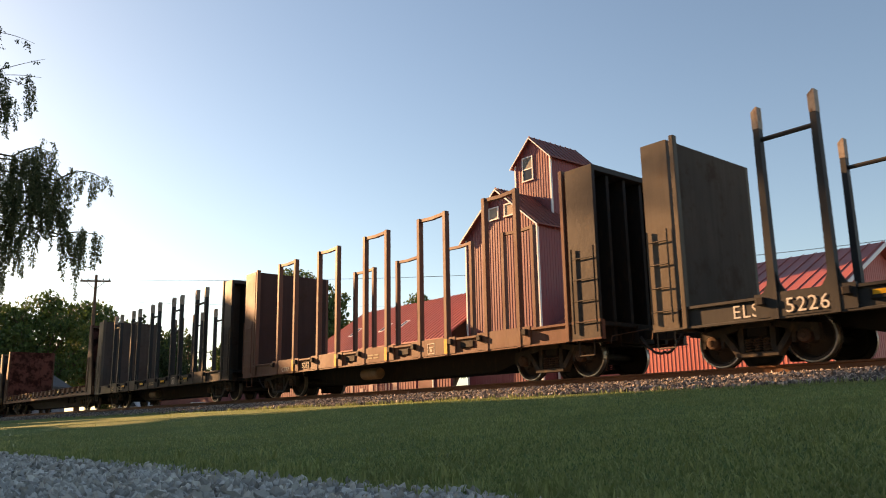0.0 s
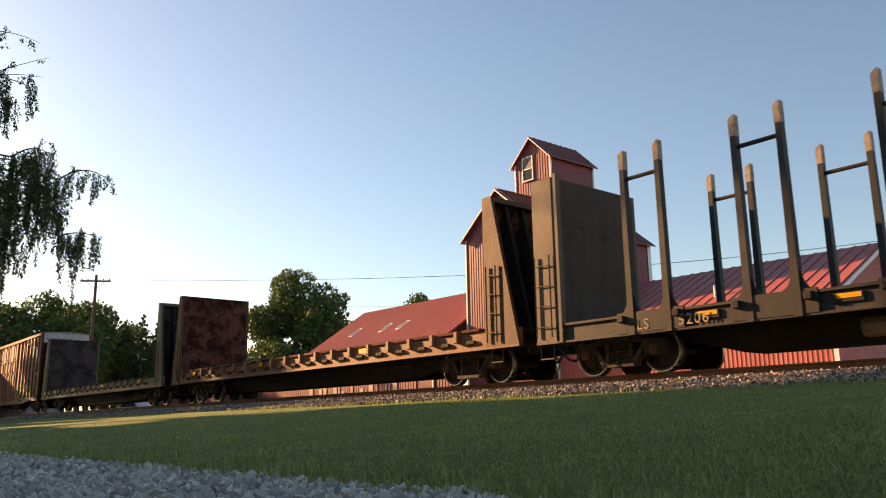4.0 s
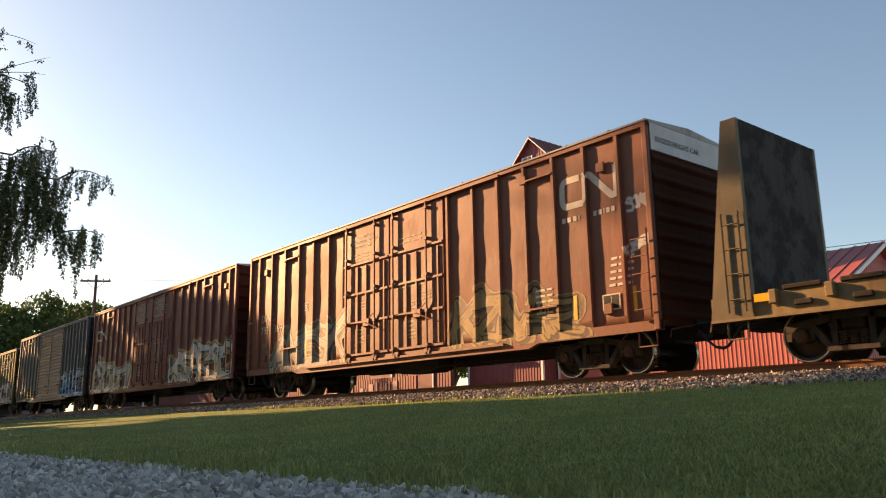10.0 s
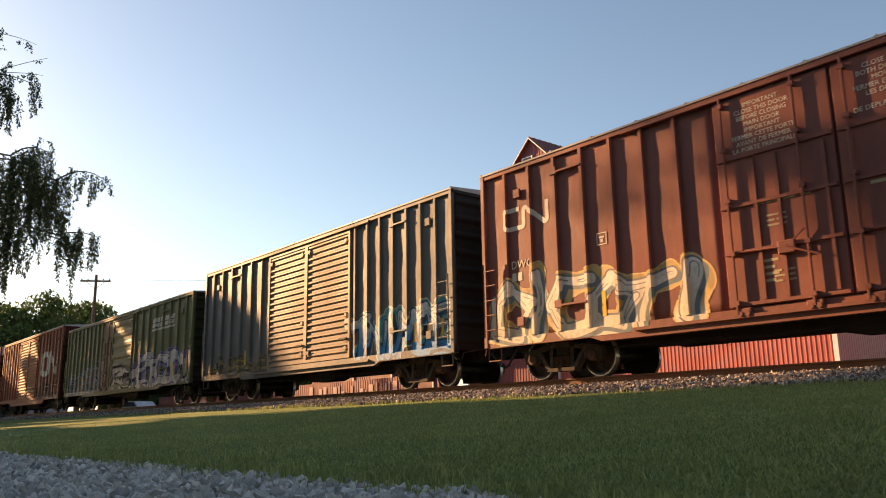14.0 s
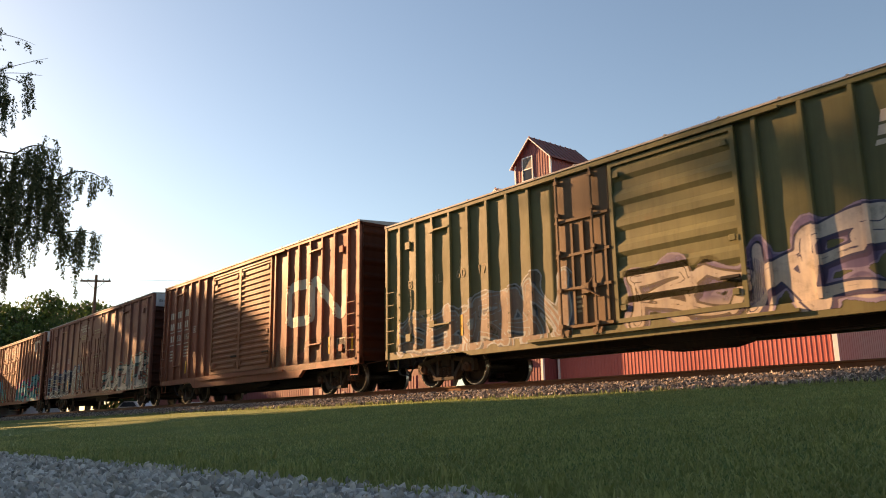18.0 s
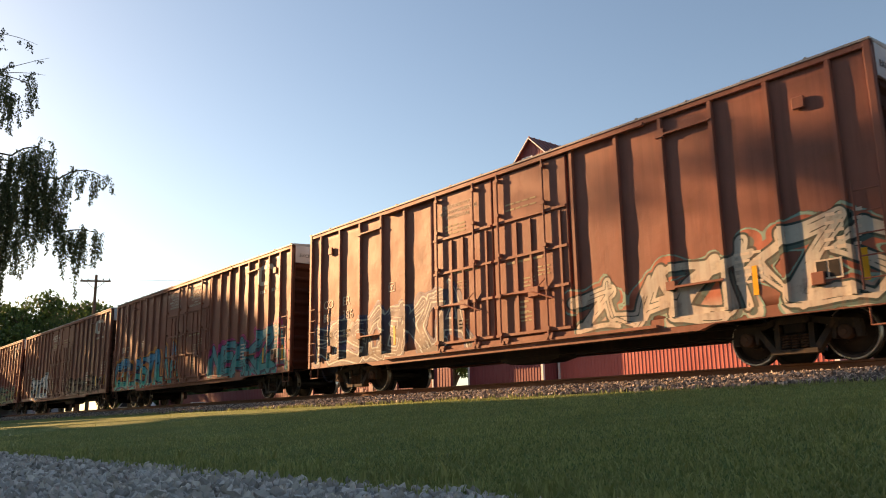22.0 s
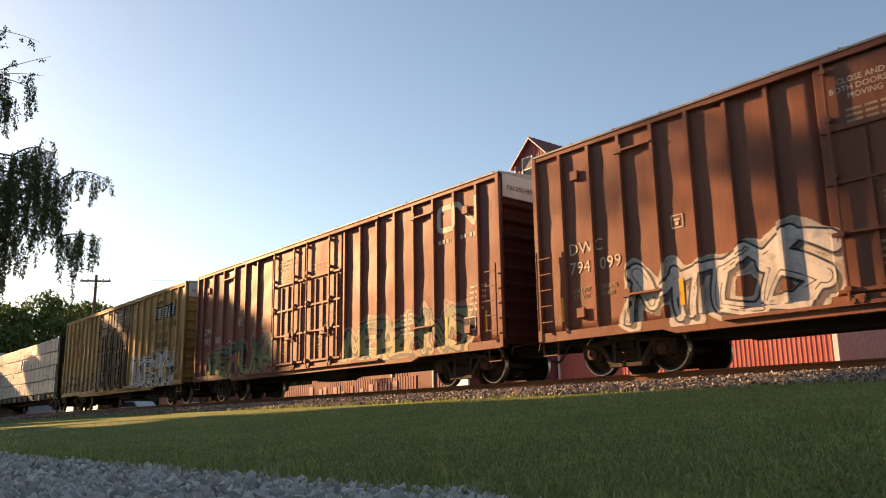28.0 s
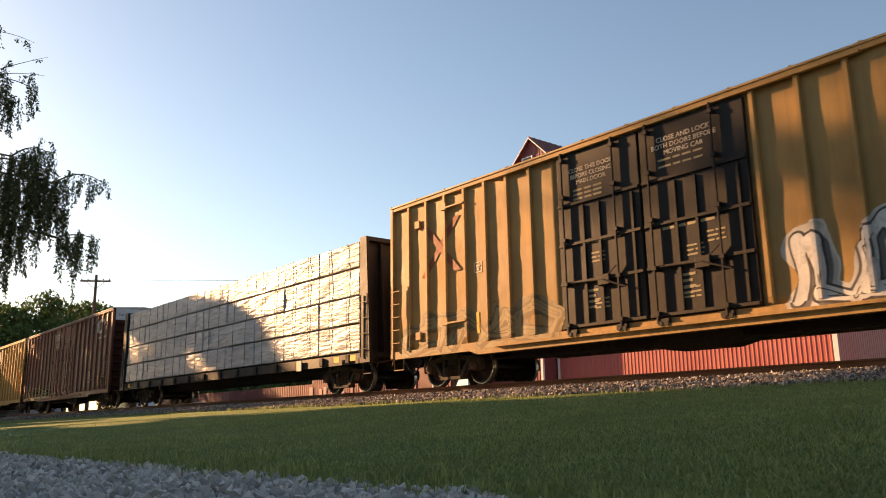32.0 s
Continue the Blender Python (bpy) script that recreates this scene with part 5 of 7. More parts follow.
def boxcar(rear_x, length, colour, rust, label, seed, doors, posts, tags=(), door_colour=None, top=5.13, white_end=True, rusty=0.5,
           kind="plug", hump=False, end_colour=None, roof_colour=None, low=0.78, sill_drop=0.10):
    """A steel boxcar. doors: x of the door edges (a, b, c). posts: x of the outside posts. tags: see graffiti()."""
    car = new_car("boxcar", rear_x, length, label, "boxcar")
    paint = car_paint("boxcar paint", car, colour, rust, seed, rusty)
    dpaint = car_paint("boxcar door paint", car, door_colour, rust, seed + 3, rusty) if door_colour else paint
    # Unless end_colour is set, ends take darkened body colour: their shade is painted in.
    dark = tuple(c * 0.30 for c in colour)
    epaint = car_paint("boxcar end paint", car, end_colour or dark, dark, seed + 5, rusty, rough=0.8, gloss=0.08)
    over = 3.3
    mid = low - sill_drop
    sheet = -1.478
    # side sheets with a recessed door opening between them
    DENTED[car.name] = (seed, ((0.0, doors[0]), (doors[-1], length)))
    for x0, x1 in ((0.0, doors[0]), (doors[-1], length)):
        bm = bmesh.new()
        wavy_sheet(bm, x0, x1, sheet, low + 0.12, top - 0.06, seed)
        part("side_sheet", bm, paint, car)
    bm = bmesh.new()
    box(bm, doors[0], doors[-1], sheet + 0.03, sheet + 0.06, low + 0.12, top - 0.06)
    part("side_sheet", bm, paint, car)
    bm = bmesh.new()
    box(bm, 0, length, 1.43, 1.478, low + 0.12, top - 0.06)
    part("side_sheet", bm, paint, car)
    # side sill, deeper amidships; top chord
    for s in (-1, 1):
        bm = bmesh.new()
        o = [(0.0, low), (over, low), (over + 0.3, mid), (length - over - 0.3, mid), (length - over, low), (length, low), (length, low + 0.2), (0, low + 0.2)]
        prism(bm, o, "y", s * 1.53, s * 1.40)
        part("side_sill", bm, paint, car)
        bm = bmesh.new()
        box(bm, 0, length, min(s * 1.54, s * 1.44), max(s * 1.54, s * 1.44), top - 0.14, top, 0.01)
        part("top_chord", bm, paint, car)
    # posts
    for x in posts:
        bm = bmesh.new()
        w = 0.055
        pts = [(x - w, sheet), (x - w * 0.7, -HALF), (x + w * 0.7, -HALF), (x + w, sheet)]
        z0, z1 = low + 0.2, top - 0.14
        lo = [bm.verts.new((a, b if b == sheet else b + 0.05, z0 - 0.04)) for a, b in pts]
        lo2 = [bm.verts.new((a, b, z0 + 0.15)) for a, b in pts]
        hi = [bm.verts.new((a, b, z1)) for a, b in pts]
        for r0, r1 in ((lo, lo2), (lo2, hi)):
            for i in range(3):
                bm.faces.new((r0[i], r0[i + 1], r1[i + 1], r1[i]))
        bm.faces.new(hi)
        bm.faces.new(lo[::-1])
        part("side_post", bm, paint, car)
    for x in (0.07, length - 0.07):
        bm = bmesh.new()
        box(bm, x - 0.07, x + 0.07, -HALF, -1.40, low, top - 0.02, 0.02)
        part("corner_post", bm, paint, car)
        bm = bmesh.new()
        box(bm, x - 0.07, x + 0.07, 1.40, HALF, low, top - 0.02, 0.02)
        part("corner_post", bm, paint, car)
    # ends: pressed horizontal corrugations
    for x, s in ((0.06, -1), (length - 0.06, 1)):
        bm = bmesh.new()
        n = 9
        prof = []
        z0, z1 = low + 0.1, top - (0.62 if white_end else 0.12)
        h = (z1 - z0) / n
        for i in range(n):
            z = z0 + i * h
            prof += [(0.0, z), (0.0, z + h * 0.3), (0.075, z + h * 0.5), (0.075, z + h * 0.62), (0.0, z + h * 0.82)]
        prof.append((0.0, z1))
        rows = [[bm.verts.new((x + s * p[0], y, p[1])) for p in prof] for y in (-1.41, 1.41)]
        for i in range(len(prof) - 1):
            bm.faces.new((rows[0][i], rows[1][i], rows[1][i + 1], rows[0][i + 1]))
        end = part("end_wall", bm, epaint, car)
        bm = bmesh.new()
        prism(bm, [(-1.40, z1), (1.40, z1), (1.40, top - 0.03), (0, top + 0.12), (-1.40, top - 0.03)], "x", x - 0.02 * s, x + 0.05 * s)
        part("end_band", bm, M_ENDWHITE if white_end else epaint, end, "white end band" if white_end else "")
        if white_end and s > 0:
            lettering("lettering", "EXCESS HEIGHT CAR", 0.17, M_STEEL_DARK, end, pose(x + 0.056, -1.25, top - 0.42, 90, 0, 90))
    # roof sheets with cross seams
    roofm = car_paint("boxcar roof paint", car, roof_colour or (0.26, 0.25, 0.24), rust, seed + 8, 0.6, rough=0.5)
    bm = bmesh.new()
    prism(bm, [(-1.56, top - 0.03), (-1.56, top + 0.01), (0, top + 0.13), (1.56, top + 0.01), (1.56, top - 0.03)], "x", 0.0, length)
    roof = part("roof", bm, roofm, car)
    bm = bmesh.new()
    prism(bm, [(-1.565, top + 0.0), (-1.565, top + 0.035), (0, top + 0.155), (1.565, top + 0.035), (1.565, top + 0.0), (0, top + 0.12)], "x", -0.025, 0.025)
    seam = mesh_of("roof_seam", bm, roofm)
    for i in range(int(length / 1.2) + 1):
        share("roof_seam", seam, roof, pose(min(length - 0.04, 0.04 + i * 1.2), 0, 0))
    # doors
    dz0, dz1 = low + 0.22, top - 0.2
    for a, b in zip(doors, doors[1:]):
        if kind == "plug" or (kind == "mixed" and a == doors[0]):
            plug_door(car, a, b, dz0, dz1, dpaint, dpaint)
        else:
            sliding_door(car, a, b, dz0, dz1, dpaint if kind == "slide" else paint, 19 if kind == "slide" else 6)
    for z in (dz0 - 0.16, dz1 + 0.06):
        bm = bmesh.new()
        ext = (doors[-1] - doors[0]) * (0.45 if kind == "plug" else 0.2)
        box(bm, max(0.4, doors[0] - ext), min(length - 0.4, doors[-1] + ext), -1.60, -1.50, z - 0.03, z + 0.03)
        part("door_track", bm, paint, car)
    # small fittings: brackets, route boards, reflectors
    for i in (2, len(posts) - 4):
        x, x1 = posts[i], posts[i + 1]
        for z in (low + 0.78, top - 0.5):
            bm = bmesh.new()
            prism(bm, [(x - 0.10, z - 0.05), (x + 0.10, z - 0.05), (x + 0.10, z - 0.02), (x1, z - 0.02), (x1, z + 0.02), (x + 0.10, z + 0.02), (x + 0.10, z + 0.12), (x - 0.10, z + 0.12)], "y", -HALF - 0.025, sheet - 0.002)
            part("tie_bracket", bm, paint, car)
    for i in (0, len(posts) - 2):
        x = (posts[i] + posts[i + 1]) / 2
        for z in (low + 0.55, top - 0.72):
            bm = bmesh.new()
            box(bm, x - 0.11, x + 0.11, -1.54, sheet - 0.002, z - 0.11, z + 0.11, 0.012)
            part("inspection_box", bm, paint, car)
    for x in (posts[0] - 0.12, posts[-1] + 0.2, (posts[3] + posts[4]) / 2, (posts[-2] + posts[-3]) / 2):
        bm = bmesh.new()
        box(bm, x - 0.05, x + 0.05, sheet - 0.012, sheet - 0.007, low + 0.42, low + 0.95)
        press(part("reflector", bm, M_YELLOW, car, "yellow reflective strip"), car)
    x, z = posts[-1] - 0.62, low + 0.52
    bm = bmesh.new()
    box(bm, x, x + 0.46, sheet - 0.014, sheet - 0.007, z, z + 0.34)
    plate = part("placard_board", bm, M_CREAM, car, "pale framed data board")
    for k in range(2):
        bm = bmesh.new()
        box(bm, x + 0.03 + 0.21 * k, x + 0.21 + 0.21 * k, sheet - 0.018, sheet - 0.0145, z + 0.03, z + 0.31)
        part("data_field", bm, M_STEEL_DARK, plate, "dark data field")
    # ladders on both ends of the side, steps below
    for x0, x1 in ((0.12, 0.55), (length - 0.55, length - 0.12)):
        ladder(car, x0, x1, low + 0.25, low + 2.05, -HALF - 0.07, paint, 5)
        stirrup(car, x0, x1, low + 0.02, paint)
    # underframe
    bm = bmesh.new()
    box(bm, 0.5, length - 0.5, -0.35, 0.35, 0.62, 1.05)
    if hump:
        prism(bm, [(3.0, 0.9), (4.0, 0.35), (length - 4.0, 0.35), (length - 3.0, 0.9)], "y", -0.5, 0.5)
    part("underframe", bm, M_STEEL_DARK, car)
    bm = bmesh.new()
    box(bm, -0.08, 0.08, -1.38, 1.38, 0.78, 0.98)
    cross = mesh_of("crossbearer", bm, M_STEEL_DARK)
    for i in range(7):
        share("crossbearer", cross, car, pose(3.2 + (length - 6.4) * i / 6, 0, 0))
    bm = bmesh.new()
    prism(bm, [(length * 0.46, 0.72), (length * 0.46, 0.5), (length * 0.48, 0.42), (length * 0.55, 0.42), (length * 0.57, 0.5), (length * 0.57, 0.72)], "y", -0.9, -0.3)
    part("air_reservoir", bm, M_STEEL_DARK, car)
    bm = bmesh.new()
    rod(bm, (3.0, -0.9, 0.60), (length - 3.0, -0.9, 0.52), 0.02, 5)
    rod(bm, (2.5, -1.15, 0.72), (length - 2.5, -1.15, 0.70), 0.025, 5)
    part("brake_rod", bm, M_STEEL_DARK, car)
    for x in (2.05, length - 2.05):
        truck(car, x, rear_x)
    coupler(car, 0.0, -1)
    coupler(car, length, 1)
    for tag in tags:
        graffiti(car, tag, low, posts, doors, seed)
    return car


def logo_shape(car, x, z, w, h, t, mat=None, y=-1.484, posts=()):
    """A rounded continuous stripe emblem: an open loop that runs on into a wave."""
    pts = []
    r = h * 0.24

    def arc(cx, cz, rr, a0, a1, n=6):
        for i in range(n + 1):
            a = radians(a0 + (a1 - a0) * i / n)
            pts.append((cx + rr * math.cos(a), cz + rr * math.sin(a)))
    q = t * 0.62
    pts.append((w * 0.34, h))
    arc(r, h - r, r, 90, 180)
    arc(r, r, r, 180, 270)
    pts.append((w * 0.44 - r, 0))
    arc(w * 0.44 - q, q, q, 270, 360)
    arc(w * 0.44 + q, h - q, q, 180, 40)
    arc(w - q, q, q, 220, 360)
    pts.append((w, h + t * 0.4))
    fine = []
    for a, b in zip(pts, pts[1:]):
        k = max(1, int(math.dist(a, b) / 0.025))
        fine += [(a[0] + (b[0] - a[0]) * i / k, a[1] + (b[1] - a[1]) * i / k) for i in range(k)]
    pts = fine + [pts[-1]]
    bm = bmesh.new()
    rows = []
    for i, p in enumerate(pts):
        a = Vector(pts[max(0, i - 1)])
        b = Vector(pts[min(len(pts) - 1, i + 1)])
        d = (b - a).normalized() * t / 2
        rows.append([bm.verts.new((x + p[0] - d.y * k, y, z + p[1] + d.x * k)) for k in (1, 0.6, 0.2, -0.2, -0.6, -1)])
    for a, b in zip(rows, rows[1:]):
        for i in range(5):
            bm.faces.new((a[i], b[i], b[i + 1], a[i + 1]))
    ob = part("emblem", bm, mat or M_CREAM, car, "rounded pale stripe emblem")
    # painted on the sheet and over the side posts
    press(ob, car)
    for v in ob.data.vertices:
        d = min([abs(v.co.x - p) for p in posts] or [1.0])
        if d < 0.062:
            v.co.y = -1.553
    sol = ob.modifiers.new("thick", "SOLIDIFY")
    sol.thickness = 0.003
    return ob


def bars(car, x, z, widths, h, gap, mat=None, y=-1.483, row=0.0):
    """Writing that cannot be read, as plain bars."""
    bm = bmesh.new()
    for i, w in enumerate(widths):
        box(bm, x, x + w, y - 0.003, y, z, z + h)
        x += w + gap
        if i + 1 < len(widths):
            press(part("lettering", bm, mat or M_CREAM, car), car)
            bm = bmesh.new()
    ob = part("lettering", bm, mat or M_CREAM, car)
    press(ob, car)
    return ob


def stripe(name, car, x, z, w, h, mat, posts, slant=0.0, lift=0.0, parent=None):
    """A painted, slanted bar that follows the sheet and the side posts."""
    bm = bmesh.new()
    n = max(2, int((w + abs(slant)) / 0.02))
    rows = []
    for v in (0.0, 0.33, 0.66, 1.0):
        row = []
        for i in range(n + 1):
            px = x + w * i / n + slant * v
            d = min(abs(px - p) for p in posts)
            y = -1.554 if d < 0.05 else -1.484 + dent(px, z + h * v, DENTED[car.name][0])
            row.append(bm.verts.new((px, y - lift, z + h * v)))
        rows.append(row)
    for a, b in zip(rows, rows[1:]):
        for i in range(n):
            bm.faces.new((a[i], a[i + 1], b[i + 1], b[i]))
    return part(name, bm, mat, parent or car)


def posts_between(*runs):
    """Post places: (first, last, count) runs."""
    out = []
    for a, b, n in runs:
        out += [a + (b - a) * i / (n - 1) for i in range(n)]
    return out

BROWN, RUST_C = (0.165, 0.054, 0.029), (0.19, 0.078, 0.034)
# sprayed colours: fill, fill high up, cloud, shade in the cloud, outer rim
SPRAY_CREAM = [(0.66, 0.58, 0.44), (0.72, 0.67, 0.58), (0.56, 0.37, 0.14), (0.10, 0.17, 0.20), (0.62, 0.42, 0.17)]
SPRAY_WHITE = [(0.62, 0.61, 0.58), (0.72, 0.71, 0.68), (0.56, 0.54, 0.49), (0.12, 0.11, 0.11), (0.58, 0.54, 0.46)]
SPRAY_TURQ = [(0.04, 0.46, 0.38), (0.04, 0.30, 0.50), (0.52, 0.20, 0.045), (0.03, 0.05, 0.09), (0.58, 0.26, 0.06)]
SPRAY_ROSE = [(0.05, 0.34, 0.33), (0.04, 0.28, 0.33), (0.42, 0.05, 0.17), (0.03, 0.10, 0.12), (0.50, 0.06, 0.20)]
SPRAY_LIME = [(0.38, 0.38, 0.20), (0.15, 0.25, 0.22), (0.38, 0.22, 0.18), (0.05, 0.09, 0.08), (0.42, 0.25, 0.20)]
SPRAY_FOREST = [(0.24, 0.28, 0.12), (0.06, 0.13, 0.11), (0.36, 0.19, 0.17), (0.03, 0.06, 0.05), (0.40, 0.23, 0.20)]
SPRAY_BLUE = [(0.05, 0.28, 0.56), (0.60, 0.64, 0.62), (0.06, 0.36, 0.42), (0.03, 0.06, 0.12), (0.48, 0.50, 0.40)]
SPRAY_TAN = [(0.44, 0.31, 0.13), (0.40, 0.29, 0.14), (0.28, 0.18, 0.09), (0.12, 0.08, 0.05), (0.42, 0.32, 0.18)]
SPRAY_SILVER = [(0.36, 0.34, 0.28), (0.42, 0.41, 0.37), (0.28, 0.21, 0.12), (0.08, 0.08, 0.08), (0.40, 0.36, 0.28)]
SPRAY_LILAC = [(0.30, 0.22, 0.17), (0.34, 0.27, 0.22), (0.22, 0.20, 0.15), (0.07, 0.10, 0.14), (0.42, 0.48, 0.50)]
SPRAY_PURPLE = [(0.58, 0.50, 0.40), (0.62, 0.57, 0.50), (0.20, 0.16, 0.30), (0.07, 0.05, 0.10), (0.28, 0.24, 0.34)]
SPRAY_NIGHT = [(0.07, 0.055, 0.05), (0.05, 0.055, 0.10), (0.06, 0.055, 0.12), (0.03, 0.035, 0.06), (0.10, 0.10, 0.18)]
SPRAY_FAINT = [(0.34, 0.25, 0.18), (0.30, 0.20, 0.14), (0.26, 0.17, 0.11), (0.15, 0.08, 0.05), (0.26, 0.17, 0.11)]
SPRAY_MINT = [(0.50, 0.47, 0.40), (0.46, 0.48, 0.42), (0.42, 0.13, 0.08), (0.06, 0.12, 0.11), (0.20, 0.36, 0.30)]
LINE_DARK = (0.02, 0.03, 0.05)


def sixty(rear_x, length, colour, label, seed, tags, d, mark=None, logo=True, first=None, last=None, important=False, pool=False, logo_drop=1.08, **kw):
    """One of the sixty-foot plug-door cars: emblem at the front end, lettering at the rear."""
    left = posts_between(first or (0.85, d[0] - 0.85, 7))
    right = [d[2] + 0.14] + posts_between(last or (d[2] + 1.0, length - 0.86, 7))
    car = boxcar(rear_x, length, colour, RUST_C, label, seed, d, left + right, tags, **kw)
    top = kw.get("top", 5.13)
    if logo:
        lz = top - logo_drop
        logo_shape(car, length - 2.42, lz, 1.52, 0.60, 0.15, posts=left + right)
        bars(car, length - 2.45, lz - 0.36, (0.10, 0.10, 0.10, 0.025), 0.11, 0.06)
        bars(car, length - 1.55, lz - 0.36, (0.09, 0.09, 0.025, 0.09, 0.09), 0.11, 0.05)
    if mark:
        for words, z in ((mark[0], 2.62), (mark[1], 2.2)):
            for i, word in enumerate(words.split()):
                lettering("lettering", word, 0.38, M_CREAM, car, on_side(left[i] + 0.12, z), space=1.05)
        lettering("lettering", "LD LMT\nLT  WT", 0.14, M_FADED, car, on_side(left[0] + 0.2, 1.78))
        lettering("lettering", "205800\n80200", 0.14, M_FADED, car, on_side(left[1] + 0.14, 1.78))
    # data panels
    for i in range(5):
        bars(car, right[-1] - 0.35 - 0.02 * i, 2.35 - 0.14 * i, (0.16, 0.2, 0.14), 0.055, 0.05)
        bars(car, right[3] + 0.2, 1.95 - 0.13 * i, (0.3, 0.16), 0.05, 0.06)
    w = d[1] - d[0]
    lock = "CLOSE AND LOCK\nBOTH DOORS BEFORE\nMOVING CAR"
    first_mid, second_mid = d[0] + 0.44 * w, d[1] + 0.44 * (d[2] - d[1])
    if important:
        this = "CLOSE THIS DOOR\nBEFORE CLOSING\nMAIN DOOR\n"
        cette = "FERMER CETTE PORTE\nAVANT DE FERMER\nLA PORTE PRINCIPALE"
        words = this + cette if important == "short" else "IMPORTANT\n" + this + "IMPORTANT\n" + cette
        lettering("lettering", words, 0.122, M_CREAM, car, on_side(first_mid, top - 0.44, -1.534), "CENTER")
        lettering("lettering", lock + "\nFERMER ET VERROUILLER\nLES DEUX PORTES\nAVANT\nDE DEPLACER LE WAGON", 0.122, M_CREAM, car, on_side(second_mid, top - 0.44, -1.534), "CENTER")
    else:
        lettering("lettering", lock, 0.145, M_CREAM, car, on_side(first_mid if not pool else second_mid, top - 0.60, -1.534), "CENTER")
        if pool:
            lettering("lettering", "CLOSE THIS DOOR\nBEFORE CLOSING\nMAIN DOOR", 0.145, M_CREAM, car, on_side(first_mid, top - 0.66, -1.534), "CENTER")
        for i in range(3):
            bars(car, d[0] + 0.22 * w, top - 1.10 - 0.10 * i, (0.26, 0.2, 0.24), 0.045, 0.05, M_FADED, -1.532)
            bars(car, d[1] + 0.2 * w, top - 1.0 - 0.14 * i - (0.12 if i > 1 else 0), (0.3, 0.16, 0.2, 0.2), 0.04, 0.05, M_FADED, -1.532)
    # small stencils low on the doors, and a boxed mark by the lettering
    for k, (dx, z) in enumerate(((0.40, 2.55), (0.42, 1.55), (1.42, 2.3), (1.62, 2.5), (1.36, 1.5))):
        for i in range(3):
            bars(car, d[0] + dx * w, z - 0.09 * i, (0.14, 0.2) if (i + k) % 2 else (0.22, 0.1), 0.035, 0.04, M_FADED, -1.532)
    bars(car, d[0] + 0.3 * w, 2.8, (0.2, 0.26, 0.24, 0.2), 0.055, 0.05, M_FADED, -1.532)
    bars(car, d[1] + 0.2 * w, 2.72, (0.26, 0.2, 0.24, 0.3), 0.055, 0.05, M_FADED, -1.532)
    boxed(car, left[3] + 0.3, 2.72)
    return car


def boxed(car, x, z, s=0.27, y=-1.484):
    """A boxed stencil mark: thin square outline with two short bars."""
    bm = bmesh.new()
    t = 0.022
    for a, b, c, d in ((x, x + s, z, z + t), (x, x + s, z + s - t, z + s), (x, x + t, z + t, z + s - t), (x + s - t, x + s, z + t, z + s - t)):
        box(bm, a, b, y - 0.003, y, c, d)
    box(bm, x + 0.07, x + s - 0.07, y - 0.003, y, z + 0.15, z + 0.19)
    box(bm, x + 0.10, x + s - 0.10, y - 0.003, y, z + 0.06, z + 0.13)
    ob = part("boxed_stencil", bm, M_CREAM, car)
    press(ob, car)
    return ob


